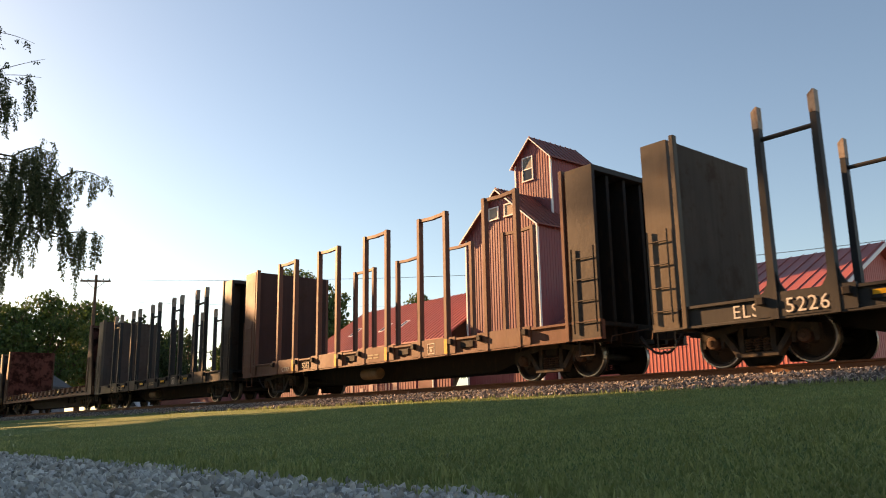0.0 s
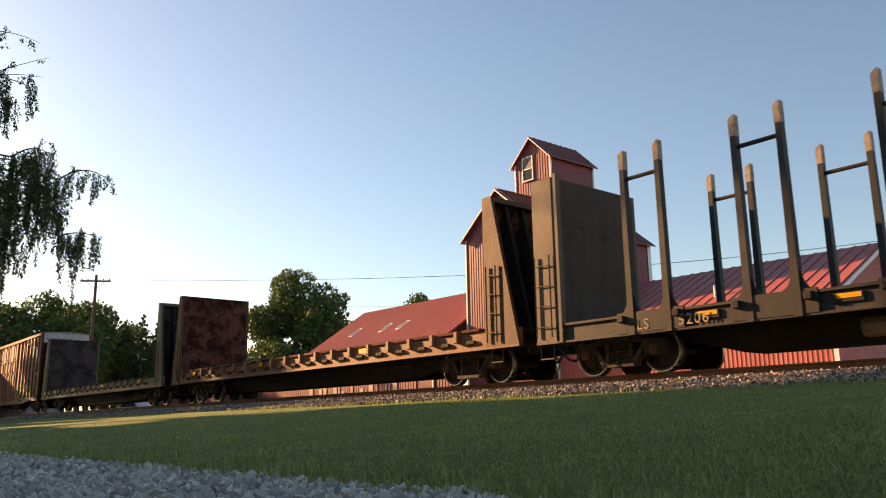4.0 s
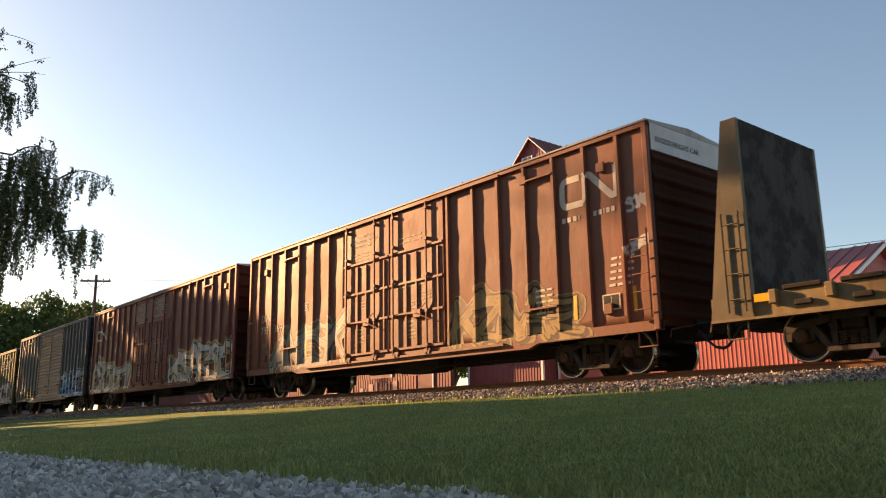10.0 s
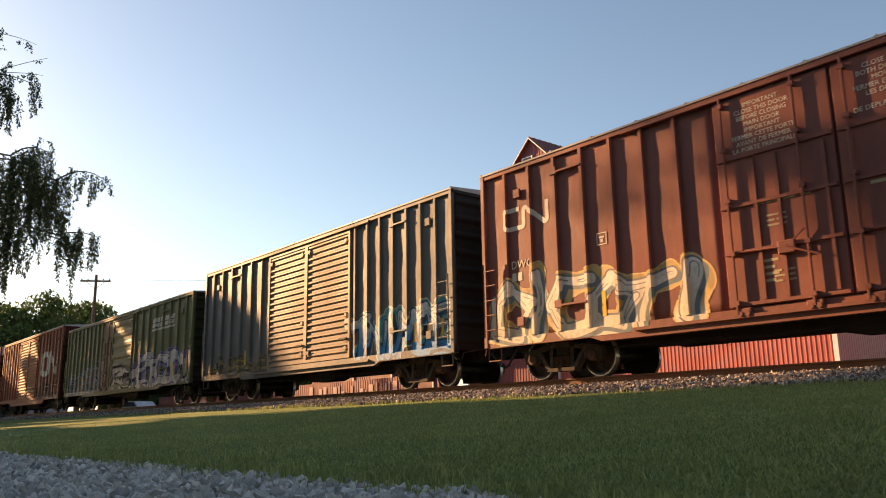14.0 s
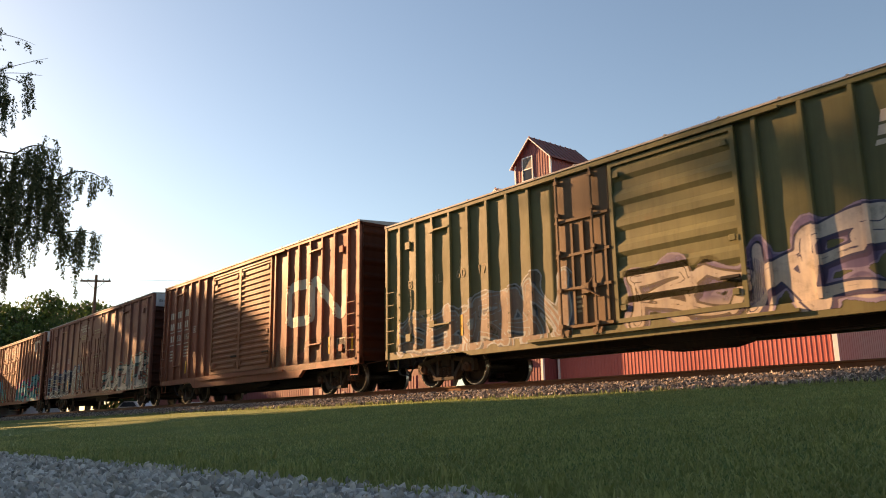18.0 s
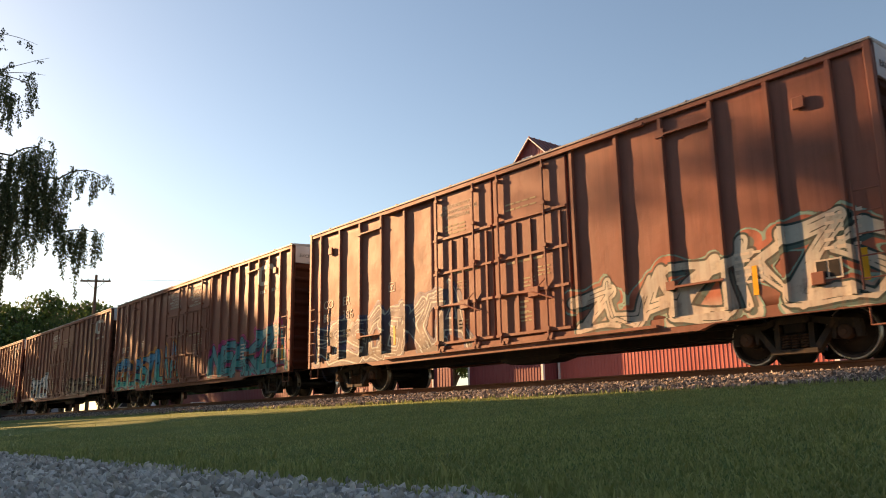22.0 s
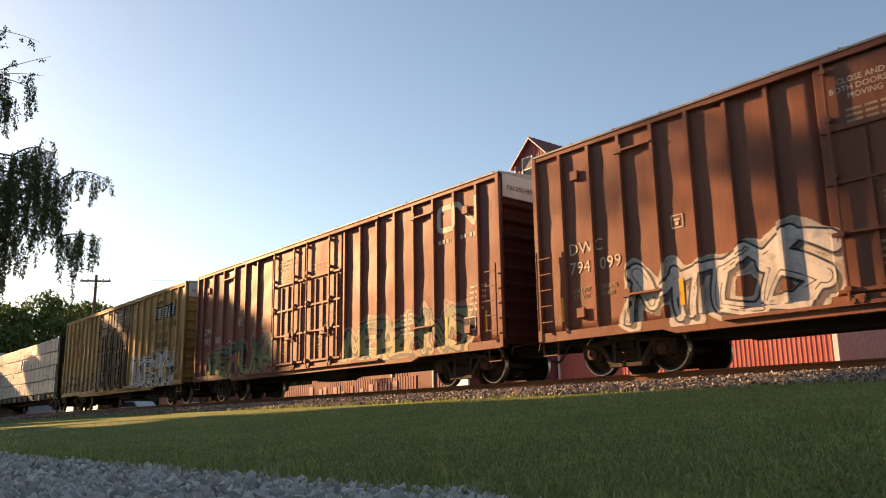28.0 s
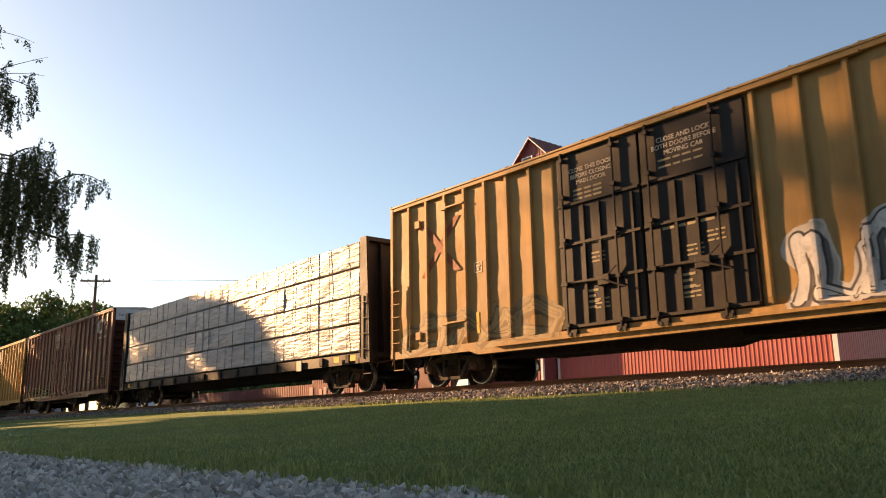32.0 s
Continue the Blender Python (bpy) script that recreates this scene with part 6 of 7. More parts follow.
def build_boxcars():
    lab = "%s plug-door boxcar, %s"
    sixty(-106.97, 17.8, BROWN, lab % ("weathered brown", "tan graffiti along the sill"), 1.0,
          [(11.6, 15.6, (2.15, 1.9), SPRAY_TAN, (0.08, 0.06, 0.04), "KZNAR", 0.8), (1.9, 6.3, (2.0, 2.35), SPRAY_SILVER, (0.10, 0.11, 0.11), "ANESK", 0.9),
           (17.1, 17.7, (3.75, 3.6), SPRAY_WHITE, (0.6, 0.58, 0.54), "SUKE", 0.8, 3.2), (17.12, 17.65, (2.75, 2.8), SPRAY_WHITE, (0.6, 0.58, 0.54), "OSE", 0.8, 2.35)], (6.4, 8.8, 11.25), ("DWC", "793 369"), first=(0.76, 5.49, 6), last=(12.39, 17.0, 6), rusty=0.35, logo_drop=1.38)
    car = sixty(-125.75, 17.62, (0.16, 0.046, 0.031), lab % ("red-brown", "cream and grey graffiti along the sill"), 2.0,
                [(0.3, 6.2, (2.5, 2.0), SPRAY_CREAM, (0.14, 0.16, 0.17), "OICOTI"), (11.4, 17.3, (2.25, 2.55), SPRAY_CREAM, (0.05, 0.12, 0.17), "KSARSO")], (6.55, 8.8, 11.2), logo=False, rusty=0.25, white_end=False, important=True, last=(12.29, 17.02, 7))
    logo_shape(car, 0.82, 3.58, 1.35, 0.46, 0.11, posts=posts_between((0.85, 5.7, 7)))
    lettering("lettering", "DWC", 0.28, M_CREAM, car, on_side(0.95, 2.6))
    bars(car, 0.98, 2.3, (0.14, 0.14), 0.2, 0.05)
    # fifty-foot cars with sliding doors
    c = boxcar(-142.47, 15.6, (0.085, 0.088, 0.082), RUST_C, "dark grey-blue boxcar with corrugated tan doors and blue graffiti", 3.0,
               (5.5, 8.1, 10.75), posts_between((0.8, 4.9, 6), (11.0, 14.87, 7)), [(10.95, 15.3, (2.15, 2.3), SPRAY_BLUE, (0.02, 0.05, 0.10), "TNIMOE"), (0.5, 5.2, 1.45, SPRAY_TAN, (0.2, 0.16, 0.1), "ENSAC", 0.55)],
               door_colour=(0.15, 0.115, 0.08), kind="slide", white_end=False, rusty=0.3)
    bars(c, 7.0, 1.2, (0.2, 0.2, 0.2, 0.2), 0.2, 0.06)
    # green car with a plug door beside a panelled sliding door
    c = boxcar(-162.05, 18.35, (0.105, 0.105, 0.04), (0.16, 0.10, 0.04), "olive green boxcar with pale graffiti along the sill", 4.0,
               (6.55, 8.15, 11.1), posts_between((0.69, 5.75, 8), (11.5, 17.6, 8)), [(0.9, 6.6, (1.7, 2.4), SPRAY_LILAC, (0.36, 0.44, 0.47), "SEKRAN", 0.75), (11.3, 17.9, (2.35, 2.3), SPRAY_PURPLE, (0.05, 0.05, 0.10), "KETCZOM"), (8.7, 10.9, (1.9, 2.1), SPRAY_PURPLE, (0.10, 0.07, 0.05), "RO", 0.7)],
               # end_colour: the olive body tone darkened, holding the ends' shade
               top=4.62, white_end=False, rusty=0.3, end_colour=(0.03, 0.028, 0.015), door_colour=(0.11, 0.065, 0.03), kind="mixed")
    green_posts = posts_between((11.5, 17.6, 8))
    x = 13.55
    for w in (0.40, 0.40, 0.44, 0.46, 0.13, 0.36):
        stripe("emblem_bar", c, x, 3.50, w * 0.9, 0.17, M_CREAM, green_posts, 0.04)
        stripe("emblem_bar", c, x + 0.05, 3.72, w * 0.9, 0.20, M_CREAM, green_posts, 0.05)
        x += w + 0.09
    stripe("emblem_underline", c, 13.5, 3.34, 2.75, 0.09, M_CREAM, green_posts, 0.03)
    for x0, word in ((1.0, "BC"), (2.0, "OL"), (3.05, "60"), (3.85, "171")):
        lettering("lettering", word, 0.34, M_FADED, c, on_side(x0, 2.68), space=1.1)
    bars(c, 1.0, 1.9, (0.12, 0.2, 0.3, 0.16), 0.12, 0.06, M_FADED)
    bars(c, 1.0, 1.7, (0.12, 0.2, 0.3, 0.16), 0.12, 0.06, M_FADED)
    # orange-brown fifty-footer with a large emblem
    c = boxcar(-179.1, 15.75, (0.20, 0.052, 0.022), (0.24, 0.11, 0.04), "orange-brown boxcar with corrugated sliding doors and large pale emblem", 5.0,
               (5.2, 7.65, 10.15), [10.42] + posts_between((0.58, 4.56, 6), (11.3, 15.05, 6)), [(10.6, 15.4, 1.75, SPRAY_FAINT, (0.2, 0.11, 0.07), "NOTCA", 0.35)],
               door_colour=(0.20, 0.068, 0.027), kind="slide", white_end=False, rusty=0.35, hump=True, sill_drop=0.22)
    logo_shape(c, 11.35, 2.40, 3.45, 1.22, 0.34, posts=posts_between((11.3, 15.05, 6)))
    for z in (3.63, 3.16):
        for x0, ws in ((0.70, (0.12, 0.12, 0.12)), (1.50, (0.13, 0.13, 0.05)), (2.30, (0.12, 0.12))):
            bars(c, x0, z, ws, 0.28, 0.08)
    bars(c, 0.78, 2.63, (0.15, 0.15), 0.27, 0.09)
    lettering("lettering", "558", 0.37, M_CREAM, c, on_side(1.47, 2.63))
    lettering("lettering", "167", 0.37, M_CREAM, c, on_side(2.27, 2.63))
    for z in (3.03, 2.47):
        for x0 in (0.70, 1.48, 2.28):
            bars(c, x0, z, (0.56,), 0.04, 0.0)
    for i in range(4):
        bars(c, 0.78, 2.2 - 0.13 * i, (0.1, 0.14), 0.06, 0.05)
        bars(c, 2.30, 2.3 - 0.13 * i, (0.08, 0.14, 0.12), 0.06, 0.05)
    boxed(c, 3.22, 2.85)
    bars(c, 5.9, 1.45, (0.18, 0.14, 0.14, 0.2, 0.16), 0.26, 0.06)
    bars(c, 6.0, 1.2, (0.3, 0.3, 0.3), 0.06, 0.06)
    sixty(-198.5, 17.92, (0.19, 0.066, 0.043), lab % ("faded brown", "scrawled pale graffiti along the sill"), 6.0,
          [(11.4, 17.7, (1.75, 2.5), SPRAY_MINT, (0.02, 0.05, 0.045), "ZUAZTKZS"), (0.5, 7.6, (2.1, 2.6), SPRAY_NIGHT, (0.40, 0.47, 0.44), "RESOSKCA")], (6.46, 8.8, 11.25), ("CO ER", "80 386"), first=(0.67, 5.17, 5), last=(12.64, 17.18, 5), logo=False, rusty=0.35, top=5.17)
    sixty(-217.83, 18.13, (0.20, 0.066, 0.036), lab % ("brown", "bright turquoise graffiti along the sill"), 7.0,
          [(11.7, 17.6, (2.2, 2.55), SPRAY_ROSE, (0.02, 0.05, 0.06), "NEAKZA"), (0.2, 8.3, (2.1, 2.6), SPRAY_TURQ, (0.01, 0.05, 0.08), "CZIUASTIUNA")], (6.8, 9.05, 11.45), ("DWC", "794 113"), rusty=0.2, important="short")
    sixty(-236.8, 18.05, (0.175, 0.060, 0.034), lab % ("sun-faded brown", "pale patches of paint along the sill"), 8.0,
          [(10.6, 16.4, 1.75, SPRAY_FAINT, (0.26, 0.18, 0.12), "SROCA", 0.6), (2.6, 6.4, (2.0, 2.3), SPRAY_WHITE, LINE_DARK, "MTOS", 0.9)], (6.7, 9.0, 11.3), ("DWC", "794 099"), rusty=0.35)
    sixty(-256.15, 18.22, (0.165, 0.046, 0.030), lab % ("dark red-brown", "grey-green graffiti along the sill"), 9.0,
          [(11.4, 16.8, (1.9, 2.15), SPRAY_LIME, (0.03, 0.06, 0.05), "MEAZKNS", 0.9), (1.3, 6.5, (1.9, 2.3), SPRAY_FOREST, (0.03, 0.05, 0.045), "REITUKA", 0.95)], (6.6, 8.85, 11.1), ("DWC", "793 106"), first=(0.65, 5.4, 6), rusty=0.2)
    # yellow pool car
    c = sixty(-275.45, 18.05, (0.31, 0.175, 0.045), "yellow steel boxcar with dark brown plug doors and white graffiti", 10.0,
              [(11.4, 16.9, (2.1, 2.4), SPRAY_WHITE, (0.05, 0.045, 0.045), "IUOEAMKN"), (0.6, 6.0, 1.75, [(0.46, 0.36, 0.20), (0.44, 0.32, 0.15), (0.36, 0.28, 0.16), (0.26, 0.14, 0.04), (0.4, 0.3, 0.15)], (0.24, 0.18, 0.1), "CTNAO", 0.7)], (6.4, 8.7, 11.1),
              logo=False, pool=True, rusty=0.15, door_colour=(0.012, 0.009, 0.007), end_colour=(0.34, 0.19, 0.05), roof_colour=(0.35, 0.22, 0.08))
    # emblem block: dark panel with pale stripes, and a faded cross
    pool_posts = [11.24] + posts_between((12.1, 17.19, 7))
    em = stripe("emblem", c, 14.35, 3.80, 2.5, 0.60, M_STEEL_DARK, pool_posts)
    em["label"] = "dark panel with pale striped emblem"
    for x in (14.46, 15.24, 16.02):
        for k in range(5):
            stripe("emblem_stripe", c, x + 0.02 * k, 3.85 + 0.10 * k, 0.58, 0.055, M_WHITE, pool_posts, 0.012, 0.003, em)
        stripe("emblem_stripe", c, x - 0.04, 3.83, 0.16, 0.54, M_WHITE, pool_posts, 0.12, 0.004, em)
    dk = plain("dark faded lettering", (0.09, 0.06, 0.03), 0.7)
    for word, x0, z in (("Railcar Pooling", 14.0, 3.38), ("Experts", 14.75, 2.94)):
        x = x0
        for ch in word:
            step = 0.30 * {"i": 0.42, "l": 0.42, "t": 0.55, "r": 0.62, " ": 0.5, "P": 1.0, "R": 1.05, "E": 0.98}.get(ch, 0.86)
            if ch != " ":
                near = min(abs(x + step / 2 - p) for p in pool_posts)
                lettering("lettering", ch, 0.44, dk, c, on_side(x, z, -1.556 if near < 0.16 else -1.486))
            x += step
    bars(c, 14.8, 2.52, (0.12, 0.12, 0.2, 0.05, 0.18, 0.2, 0.3), 0.24, 0.07, dk)
    bm = bmesh.new()
    prism(bm, [(1.35, 2.9), (1.6, 2.9), (3.0, 4.35), (2.75, 4.35)], "y", -1.485, -1.480)
    prism(bm, [(2.75, 2.9), (3.0, 2.9), (1.6, 4.35), (1.35, 4.35)], "y", -1.492, -1.487)
    part("emblem_cross", bm, plain("faded red stripe paint", (0.34, 0.10, 0.05), 0.7), c, "faded red crossed stripes")
    sixty(-317.6, 17.7, BROWN, lab % ("brown", "plain weathered sides"), 12.0, [(1.0, 6.4, 1.5, SPRAY_TAN, (0.12, 0.08, 0.05), "SONET", 0.7)], (6.6, 8.85, 11.0), rusty=0.3)
    sixty(-336.6, 18.0, (0.36, 0.19, 0.035), "yellow steel boxcar with brown doors", 13.0, [], (6.4, 8.7, 11.1), logo=False, rusty=0.15, door_colour=(0.05, 0.035, 0.025))


def bulkhead(car, x, s, low, top, mat, taper=0.0, thick=0.55, face=None):
    """An end bulkhead: plate towards the load, flanged sides behind; s is the way out from the load."""
    bm = bmesh.new()
    a, b = x - s * 0.04, x + s * 0.04
    box(bm, min(a, b), max(a, b), -1.5, 1.5, low, top)
    plate = part("bulkhead", bm, face or mat, car)
    for y in (-1.55, 1.45):
        bm = bmesh.new()
        prism(bm, [(x - s * 0.045, low), (x + s * thick, low), (x + s * (thick - taper), top), (x - s * 0.045, top)], "y", y, y + 0.10)
        part("bulkhead_flange", bm, mat, plate)
    bm = bmesh.new()
    box(bm, min(x + s * 0.05, x + s * (thick - taper)), max(x + s * 0.05, x + s * (thick - taper)), -1.45, 1.45, top - 0.12, top)
    part("bulkhead_cap", bm, mat, plate)
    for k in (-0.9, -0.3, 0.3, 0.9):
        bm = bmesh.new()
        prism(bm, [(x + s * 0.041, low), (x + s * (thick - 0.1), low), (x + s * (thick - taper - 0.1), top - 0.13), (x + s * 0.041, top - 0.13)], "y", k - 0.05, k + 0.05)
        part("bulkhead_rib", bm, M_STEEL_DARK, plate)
    ladder(car, x + s * 0.06, x + s * (0.4 if taper else thick - 0.04), low + 0.15, low + 2.0, -1.59, mat, 4, "ladder")
    stirrup(car, min(x + s * 0.1, x + s * 0.5), max(x + s * 0.1, x + s * 0.5), low, mat)
    return plate


def flatcar(rear_x, length, colour, rust, label, seed, hoops, h_style, name="log_flatcar", low=0.73, deck=1.15, top=4.55, bulk=True, deep=0.3, thick=0.56):
    """A bulkhead flatcar; hoops: (x0, x1) pairs of side stakes joined at the top."""
    car = new_car(name, rear_x, length, label, "flatcar")
    paint = car_paint("flatcar paint", car, colour, rust, seed, 0.15 if h_style else 0.6, 0.04 if h_style else 0.2)
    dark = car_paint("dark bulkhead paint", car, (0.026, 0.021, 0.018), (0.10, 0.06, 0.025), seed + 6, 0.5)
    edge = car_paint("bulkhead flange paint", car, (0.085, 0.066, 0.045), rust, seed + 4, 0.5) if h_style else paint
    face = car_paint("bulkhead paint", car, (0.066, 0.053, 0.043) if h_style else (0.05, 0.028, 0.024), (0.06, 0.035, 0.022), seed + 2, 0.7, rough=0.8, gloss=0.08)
    for s in (-1, 1):
        bm = bmesh.new()
        prism(bm, [(s * 1.40, low), (s * 1.55, low), (s * 1.55, low + 0.04), (s * 1.5, low + 0.05), (s * 1.5, deck - 0.06), (s * 1.55, deck - 0.05), (s * 1.55, deck), (s * 1.40, deck)], "x", 0, length)
        part("side_sill", bm, paint, car)
    bm = bmesh.new()
    box(bm, 0.05, length - 0.05, -1.4, 1.4, deck - 0.12, deck - 0.03)
    prism(bm, [(0.4, deck - 0.15), (0.4, 0.66), (3.2, 0.62), (4.4, deep), (length - 4.4, deep), (length - 3.2, 0.62), (length - 0.4, 0.66), (length - 0.4, deck - 0.15)], "y", -0.4, 0.4)
    part("underframe", bm, M_STEEL_DARK, car)
    for a0, a1 in hoops:
        for s in (-1, 1):
            # the far row stands a little further on
            x0, x1 = (a0, a1) if s < 0 else (a0 + 0.2, a1 + 0.3)
            y = s * 1.5
            for x in (x0, x1):
                bm = bmesh.new()
                if h_style:
                    # tapered stake, flaring into the sill
                    prism(bm, [(x - 0.075, low), (x + 0.075, low), (x + 0.075, deck), (x + 0.068, deck + 0.5), (x + 0.055, top - 0.34), (x - 0.055, top - 0.34), (x - 0.068, deck + 0.5), (x - 0.075, deck)], "y", y - 0.075, y + 0.075)
                    for q in (-1, 1):
                        prism(bm, [(x + q * 0.074, deck - 0.02), (x + q * 0.34, deck - 0.02), (x + q * 0.20, deck + 0.07), (x + q * 0.12, deck + 0.20), (x + q * 0.072, deck + 0.42)], "y", y - 0.02, y + 0.02)
                else:
                    box(bm, x - 0.062, x + 0.062, y - 0.075, y + 0.075, low, top, 0.01)
                part("stake", bm, paint, car)
            bm = bmesh.new()
            if h_style:
                rod(bm, (x0 + 0.05, y, top - 0.57), (x1 - 0.05, y, top - 0.57), 0.045, 8)
            else:
                z = top - 0.10
                prism(bm, [(x0 + 0.063, z), ((x0 + x1) / 2, z - 0.025), (x1 - 0.063, z), (x1 - 0.063, z + 0.085), ((x0 + x1) / 2, z + 0.06), (x0 + 0.063, z + 0.085)], "y", y - 0.05, y + 0.05)
            part("stake_crossbar", bm, paint, car)
            if h_style:
                for x in (x0, x1):
                    bm = bmesh.new()
                    prism(bm, [(x - 0.06, top - 0.36), (x + 0.06, top - 0.36), (x + 0.062, top + 0.05), (x + 0.035, top + 0.05), (x - 0.062, top - 0.03)], "y", y - 0.08, y + 0.08)
                    part("stake_tip", bm, M_BARE, car, "scuffed bare tip of the stake")
            # gusset plates and winches at the foot
            bm = bmesh.new()
            box(bm, x0 - 0.35, x1 + 0.35, min(s * 1.50, s * 1.56), max(s * 1.50, s * 1.56), low + 0.04, deck + 0.04)
            part("stake_plate", bm, paint, car)
            for x in (x0 - 0.22, x1 + 0.22):
                bm = bmesh.new()
                box(bm, x - 0.07, x + 0.07, s * 1.6 - 0.05, s * 1.6 + 0.05, deck - 0.16, deck - 0.02, 0.015)
                part("winch", bm, M_STEEL_DARK, car)
    for (a0, a1), (b0, b1) in zip(hoops, hoops[1:]):
        xm = (a1 + b0) / 2
        bm = bmesh.new()
        box(bm, xm - 0.25, xm + 0.25, -1.535, -1.501, low + 0.14, deck - 0.1, 0.02)
        part("tool_pocket", bm, M_STEEL_DARK, car)
        bm = bmesh.new()
        if h_style:
            box(bm, xm - 0.2, xm + 0.2, -1.542, -1.536, deck - 0.2, deck - 0.12)
        else:
            box(bm, a1 - 0.06, a1 + 0.06, -1.582, -1.577, low + 0.05, deck)
        part("reflector", bm, M_YELLOW, car, "yellow reflective panel")
    bm = bmesh.new()
    lathe(bm, [(0.0, -0.45), (0.15, -0.43), (0.17, -0.38), (0.17, 0.38), (0.15, 0.43), (0.0, 0.45)], 16)
    tank = part("air_tank", bm, M_TANK, car, "dusty tan air tank")
    tank.matrix_basis = pose(length * 0.45, -1.0, 0.5, 0, 0, 90)
    boxed(car, hoops[3][0] + 0.36, deck - 0.34, 0.28, -1.563)
    bars(car, hoops[2][0] + 0.2, deck - 0.2, (0.3, 0.2), 0.045, 0.05, M_FADED, -1.563)
    bars(car, hoops[2][0] + 0.2, deck - 0.28, (0.25, 0.25), 0.045, 0.05, M_FADED, -1.563)
    if bulk:
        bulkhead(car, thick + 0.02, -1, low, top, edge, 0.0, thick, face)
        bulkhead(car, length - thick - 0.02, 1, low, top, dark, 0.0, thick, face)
        for x in (thick + 0.2, length - thick - 0.2):
            bm = bmesh.new()
            box(bm, x - 0.05, x + 0.05, -1.57, -1.43, low, top + 0.05, 0.01)
            part("end_stake", bm, edge, car)
    for x in (1.9, length - 1.9):
        truck(car, x, rear_x)
    coupler(car, 0.0, -1)
    coupler(car, length, 1)
    return car


M_BARE = plain("scuffed bare steel", (0.34, 0.28, 0.22), 0.6, 0.2, 0.3, 8, 50, other=(0.16, 0.09, 0.05))
M_TANK = plain("dusty tan tank paint", (0.22, 0.15, 0.085), 0.7, 0, 0.3, 4, 40)


def low_flatcar(rear_x, length, colour, rust, label, seed, face_colour, marks=False, deep_end=(0.74, 1.1)):
    """A bulkhead flat with a deep side sill and rows of stake pockets and blocks along the deck."""
    low, deck, top = 0.77, 1.22, 4.55
    car = new_car("bulkhead_flatcar", rear_x, length, label, "flatcar")
    paint = car_paint("flatcar paint", car, colour, rust, seed, 0.6)
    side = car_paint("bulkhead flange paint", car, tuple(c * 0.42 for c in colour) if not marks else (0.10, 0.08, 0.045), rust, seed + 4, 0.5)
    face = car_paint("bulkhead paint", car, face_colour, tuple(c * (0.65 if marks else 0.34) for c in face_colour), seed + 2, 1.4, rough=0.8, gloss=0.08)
    for s in (-1, 1):
        bm = bmesh.new()
        box(bm, 0, length, min(s * 1.5, s * 1.42), max(s * 1.5, s * 1.42), low, deck)
        box(bm, 0, length, min(s * 1.56, s * 1.40), max(s * 1.56, s * 1.40), low, low + 0.045)
        part("side_sill", bm, paint, car)
    bm = bmesh.new()
    box(bm, 0.05, length - 0.05, -1.4, 1.4, deck - 0.1, deck - 0.02)
    prism(bm, [(0.4, deck - 0.15), (0.4, 0.66), (3.4, 0.62), (5.2, 0.30), (length - 5.2, 0.30), (length - 3.4, 0.62), (length - 0.4, 0.66), (length - 0.4, deck - 0.15)], "y", -0.5, 0.5)
    part("underframe", bm, M_STEEL_DARK, car)
    n = int((length - 2.4) / 0.98)
    bm = bmesh.new()
    box(bm, -0.07, 0.07, -0.09, 0.06, -0.22, 0.03 if marks else 0.08, 0.015)
    pocket = mesh_of("stake_pocket", bm, paint)
    bm = bmesh.new()
    box(bm, 0.16, 0.84, -0.05, 0.25, 0.0, 0.09, 0.02)
    block = mesh_of("deck_board", bm, face)
    bm = bmesh.new()
    box(bm, -0.16, 0.16, -0.05, 0.02, -0.05, 0.05, 0.02)
    slot = mesh_of("sill_slot", bm, M_STEEL_DARK)
    for i in range(n):
        x = 1.25 + i * 0.98
        for s in (-1, 1):
            share("stake_pocket", pocket, car, pose(x, s * 1.53, deck, 0, 0, 0 if s < 0 else 180))
        share("deck_board", block, car, pose(x, -1.50, deck))
        share("sill_slot", slot, car, pose(x + 0.5, -1.515, deck - 0.24))
    for x in ((2.2, 8.0, 14.5) if not marks else (0.9, 3.2, 7.0, 12.0, 17.5)):
        bm = bmesh.new()
        box(bm, x, x + 0.42, -1.592, -1.587, deck - 0.16, deck - 0.02)
        part("reflector", bm, M_YELLOW, car, "yellow reflective panel")
    if marks:
        bars(car, 6.6, low + 0.08, (0.16, 0.22, 0.16, 0.2, 0.16, 0.2, 0.22, 0.1, 0.2, 0.18, 0.2, 0.2, 0.2, 0.12, 0.16, 0.22), 0.2, 0.13, M_FADED, -1.503)
        bars(car, 4.9, low + 0.1, (0.2, 0.2), 0.24, 0.08, M_FADED, -1.503)
    for x, s, deep in ((deep_end[0], -1, deep_end[0]), (length - deep_end[1], 1, deep_end[1])):
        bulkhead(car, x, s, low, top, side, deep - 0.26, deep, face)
    bm = bmesh.new()
    rod(bm, (3.6, -1.1, 0.62), (length - 3.6, -1.1, 0.62), 0.02, 5)
    for x in (length * 0.72, length * 0.78):
        box(bm, x, x + 0.05, -1.15, -1.05, 0.45, 0.75)
    part("brake_rod", bm, M_STEEL_DARK, car)
    for x in (2.3, length - 2.3):
        truck(car, x, rear_x)
    coupler(car, 0.0, -1)
    coupler(car, length, 1)
    return car


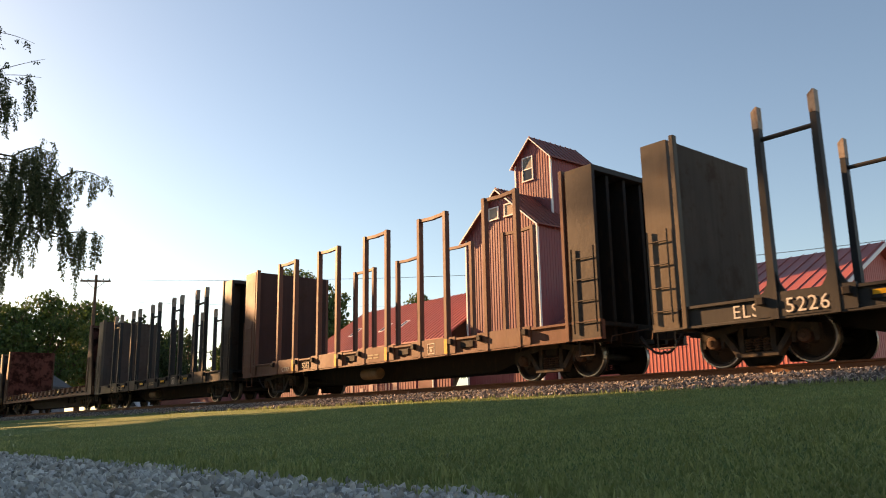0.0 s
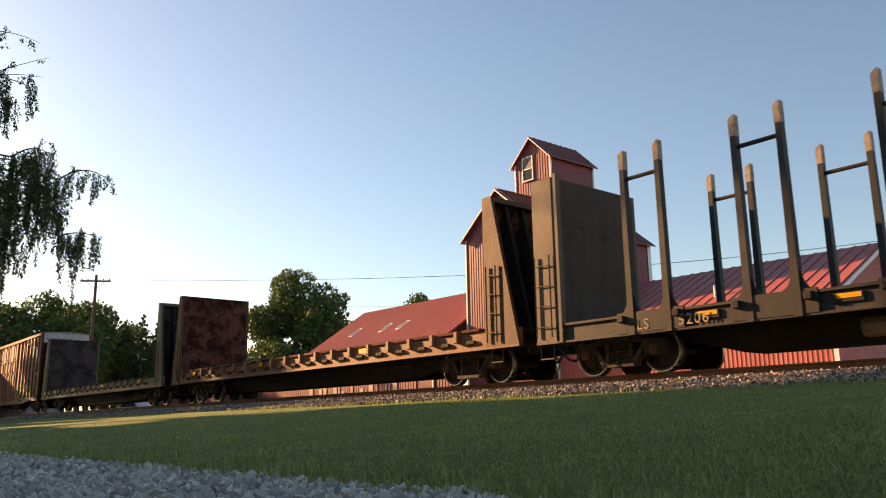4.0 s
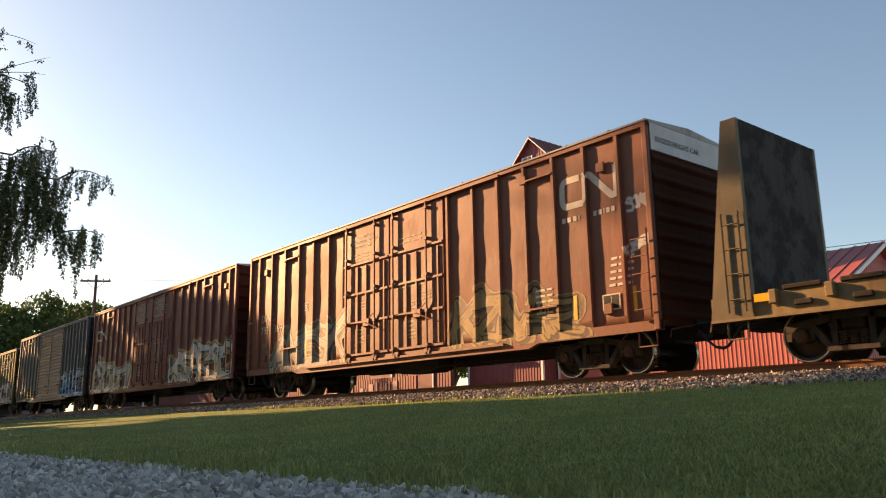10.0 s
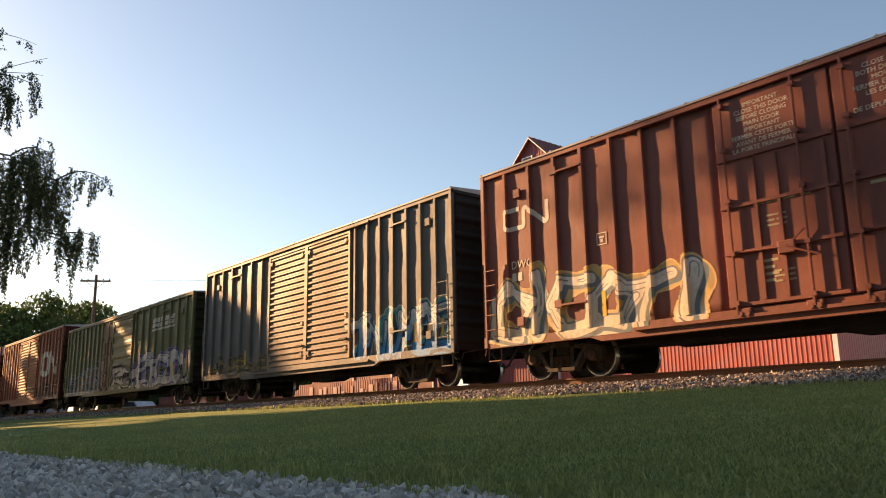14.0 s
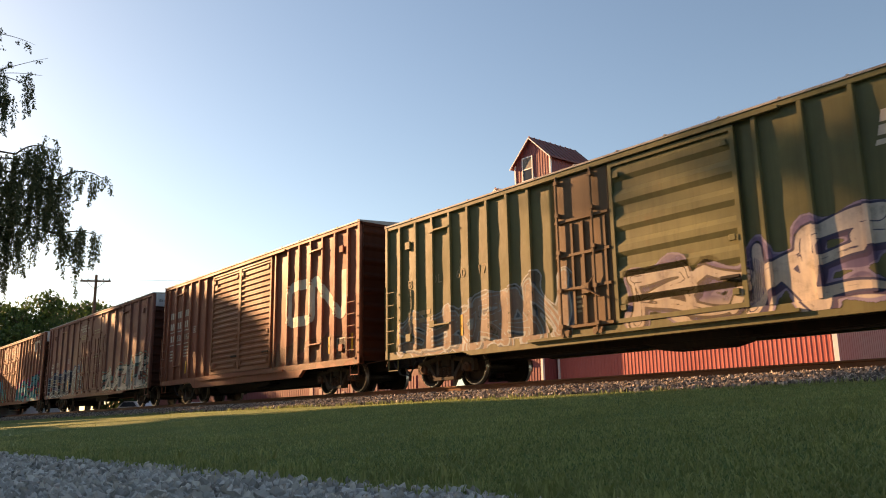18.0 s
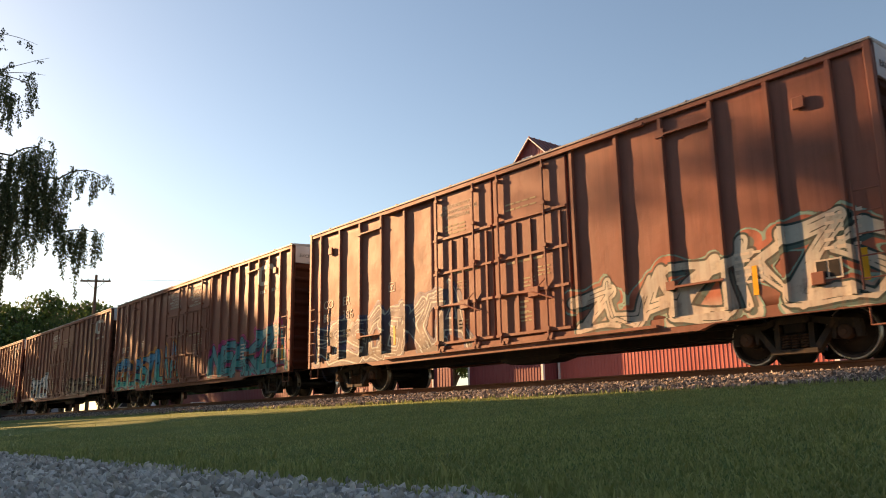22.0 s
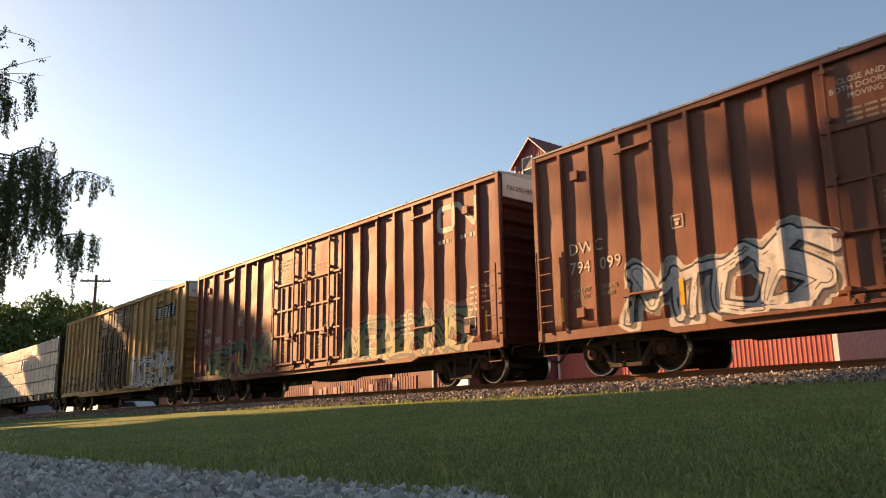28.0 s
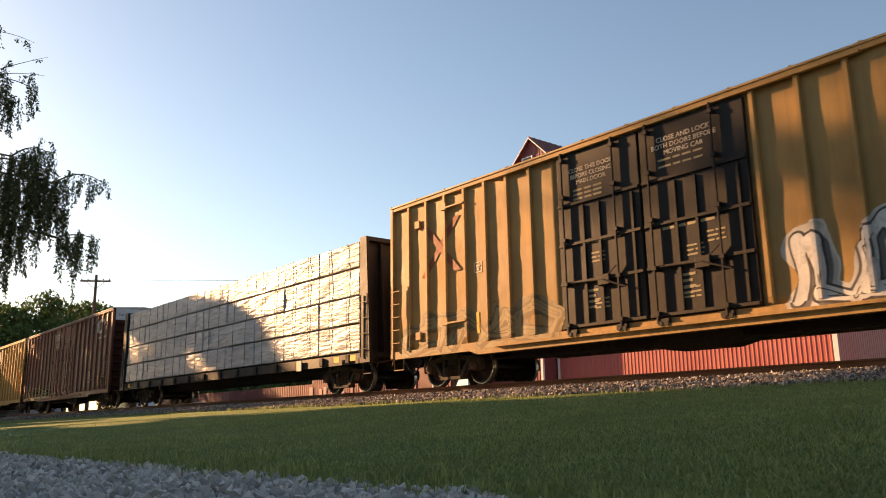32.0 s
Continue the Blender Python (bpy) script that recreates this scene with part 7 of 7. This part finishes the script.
def build_flatcars():
    hoopsA = [(2.55 + 2.62 * i, 3.6 + 2.62 * i) for i in range(5)]
    c = flatcar(-9.46, 16.4, (0.026, 0.026, 0.025), (0.11, 0.07, 0.04), "dark grey log flatcar with tall side stakes and bulkheads", 21.0, hoopsA, True)
    lettering("lettering", "ELS", 0.34, M_WHITE, c, on_side(1.72, 0.82, -1.506), space=1.1)
    lettering("lettering", "5226", 0.36, M_WHITE, c, on_side(2.75, 0.82, -1.575), space=1.1)
    c = flatcar(-27.38, 16.65, (0.125, 0.050, 0.030), (0.16, 0.08, 0.04), "rust-brown log flatcar with hooped side stakes and bulkheads", 22.0,
                [(2.58 + 2.64 * i, 3.69 + 2.64 * i) for i in range(5)], False, thick=0.72)
    lettering("lettering", "CTRR", 0.21, M_CREAM, c, on_side(2.95, 0.80, -1.568))
    lettering("lettering", "5032", 0.24, M_CREAM, c, on_side(4.3, 0.84, -1.568))
    lettering("lettering", "LD LMT\nLT WT", 0.14, M_CREAM, c, on_side(11.45, 0.96, -1.506))
    bars(c, 12.15, 0.96, (0.1, 0.1, 0.1), 0.1, 0.03, M_CREAM, -1.506)
    c = flatcar(-44.85, 16.3, (0.024, 0.024, 0.022), (0.11, 0.08, 0.045), "grey-brown log flatcar with tall side stakes and bulkheads", 23.0,
                [(2.65 + 2.565 * i, 3.52 + 2.58 * i) for i in range(5)], True)
    lettering("lettering", "ELS", 0.30, M_FADED, c, on_side(2.60, 0.82, -1.565), space=1.15)
    lettering("lettering", "5206", 0.30, M_FADED, c, on_side(3.74, 0.82, -1.565), space=1.15)
    lettering("lettering", "LD LMT 159200\nLT WT  68100", 0.15, M_FADED, c, on_side(11.5, 1.0, -1.575))
    low_flatcar(-66.5, 21.1, (0.165, 0.07, 0.032), (0.10, 0.045, 0.028), "rusty orange empty bulkhead flatcar", 24.0, (0.10, 0.032, 0.022))
    low_flatcar(-88.05, 20.5, (0.17, 0.118, 0.05), (0.08, 0.065, 0.045), "faded yellow empty bulkhead flatcar with dark bulkheads", 25.0, (0.050, 0.044, 0.041), True, (0.8, 0.9))


def build_lumber_car():
    rear_x, length = -298.15, 21.7
    low, deck, top = 0.80, 1.1, 4.55
    car = new_car("centerbeam_flatcar", rear_x, length, "dark centerbeam flatcar with bulkheads, loaded with lumber", "flatcar")
    paint = car_paint("centerbeam paint", car, (0.018, 0.017, 0.017), (0.05, 0.03, 0.02), 31.0, 0.4, 0.06)
    for s in (-1, 1):
        bm = bmesh.new()
        box(bm, 0, length, min(s * 1.5, s * 1.40), max(s * 1.5, s * 1.40), low, deck)
        part("side_sill", bm, paint, car)
    bm = bmesh.new()
    box(bm, 0.05, length - 0.05, -1.4, 1.4, deck - 0.15, deck - 0.01)
    box(bm, 0.5, length - 0.5, -0.4, 0.4, 0.6, deck - 0.15)
    part("underframe", bm, M_STEEL_DARK, car)
    bm = bmesh.new()
    box(bm, 0.6, length - 0.6, -0.06, 0.06, deck, top - 0.05)
    part("center_beam", bm, paint, car)
    for x, s in ((0.5, -1), (length - 0.5, 1)):
        bulkhead(car, x, s, low, top + 0.02, paint, 0.2, 0.48)
    n = int(length / 1.5)
    for i in range(n):
        x = 1.0 + i * 1.5
        bm = bmesh.new()
        box(bm, x - 0.1, x + 0.1, -1.57, -1.501, low + 0.02, deck - 0.02, 0.015)
        part("winch", bm, M_STEEL_DARK, car)
    bm = bmesh.new()
    box(bm, length - 4.2, length - 3.9, -1.58, -1.55, low - 0.05, low + 0.28)
    part("route_board", bm, M_CREAM, car)
    for x in (1.3, length - 1.9, length - 1.0):
        bm = bmesh.new()
        box(bm, x, x + 0.3, -1.586, -1.581, low + 0.08, low + 0.25)
        part("reflector", bm, M_YELLOW, car, "yellow reflective panel")
    for x in (2.2, length - 2.2):
        truck(car, x, rear_x)
    coupler(car, 0.0, -1)
    coupler(car, length, 1)
    # packs of wrapped lumber: rows of packs, each its own thing riding on the car
    rnd = random.Random(8)
    zs = [deck + 0.05, deck + 0.90, deck + 1.75, deck + 2.60, deck + 3.42]
    cuts = [0.62, 2.9, 5.1, 7.3, 9.6, 11.8, 14.2, 16.4, 18.7, 21.05]
    for j in range(4):
        for i in range(len(cuts) - 1):
            for s in (-1, 1):
                bm = bmesh.new()
                x0, x1 = cuts[i] + 0.02, cuts[i + 1] - 0.02
                y0, y1 = (-1.47 + rnd.uniform(-0.02, 0.02), -0.08) if s < 0 else (0.08, 1.47)
                box(bm, x0, x1, y0, y1, zs[j] + 0.015, zs[j + 1] - 0.03)
                bmesh.ops.subdivide_edges(bm, edges=bm.edges[:], cuts=3, use_grid_fill=True)
                for v in bm.verts:
                    q = noise.noise_vector((v.co.x * 1.7 + i, v.co.y * 2 + j * 3, v.co.z * 2.5 + s))
                    v.co.y += q.y * 0.03
                    v.co.z += q.z * 0.012
                bmesh.ops.bevel(bm, geom=[e for e in bm.edges if e.is_manifold and e.calc_face_angle(0) > 0.8], offset=0.02, segments=1, affect="EDGES")
                pk = part("lumber_pack", bm, M_WRAP, None)
                pk.location = (rear_x, TRACK_Y, RAIL)
                tagged(pk, "pack of lumber in crumpled white wrap on a flatcar", "lumber pack", "wrapped lumber packs")
                CARS.append((pk, rear_x, length))
                if s < 0:
                    for k in range(2):
                        bm = bmesh.new()
                        xs = x0 + (x1 - x0) * (0.28 + 0.44 * k)
                        box(bm, xs - 0.012, xs + 0.012, y0 - 0.034, y0 - 0.026, zs[j] + 0.02, zs[j + 1] - 0.02)
                        part("strap", bm, M_STEEL_DARK, pk)


def motions():
    """The train rolls past; its wheels turn while they are near; the drooping branches sway."""
    for k, (limb, h) in enumerate(SWAYING):
        pivot = pose(0.15, 0.05, h)
        rows = []
        for i in range(65):
            t = i * 0.5
            a = 0.55 * math.sin(2.1 * t + 0.4 * k) + 0.35 * math.sin(3.7 * t + 1.3 * k)
            b = 0.45 * math.sin(1.6 * t + 0.7 * k)
            rows.append((t, pivot @ pose(0, 0, 0, a, b, 0.8 * a) @ pivot.inverted()))
        walk(limb, rows)
    for car, rear_x, length in CARS:
        walk(car, [(t, pose(rear_x + run(t), TRACK_Y, RAIL)) for t in range(0, 33)])
    for w, rear_x, x, dx in WHEELSETS:
        rows = []
        shown = [i * 2 / 30 for i in range(481) if -60 < rear_x + x + run(i * 2 / 30) < 3]
        if not shown:
            shown = [0.0, 32.0]
        times = sorted({0.0, 32.0, *shown})
        for t in times:
            near = min(max(t, shown[0]), shown[-1])
            a = math.degrees((run(near) - run(shown[0])) / WHEEL_R) if shown[-1] > shown[0] and len(shown) > 2 else 0.0
            rows.append((t, pose(dx, 0, WHEEL_R, 0, a % 360, 0)))
        walk(w, rows)


build_flatcars()
build_boxcars()
build_lumber_car()
motions()
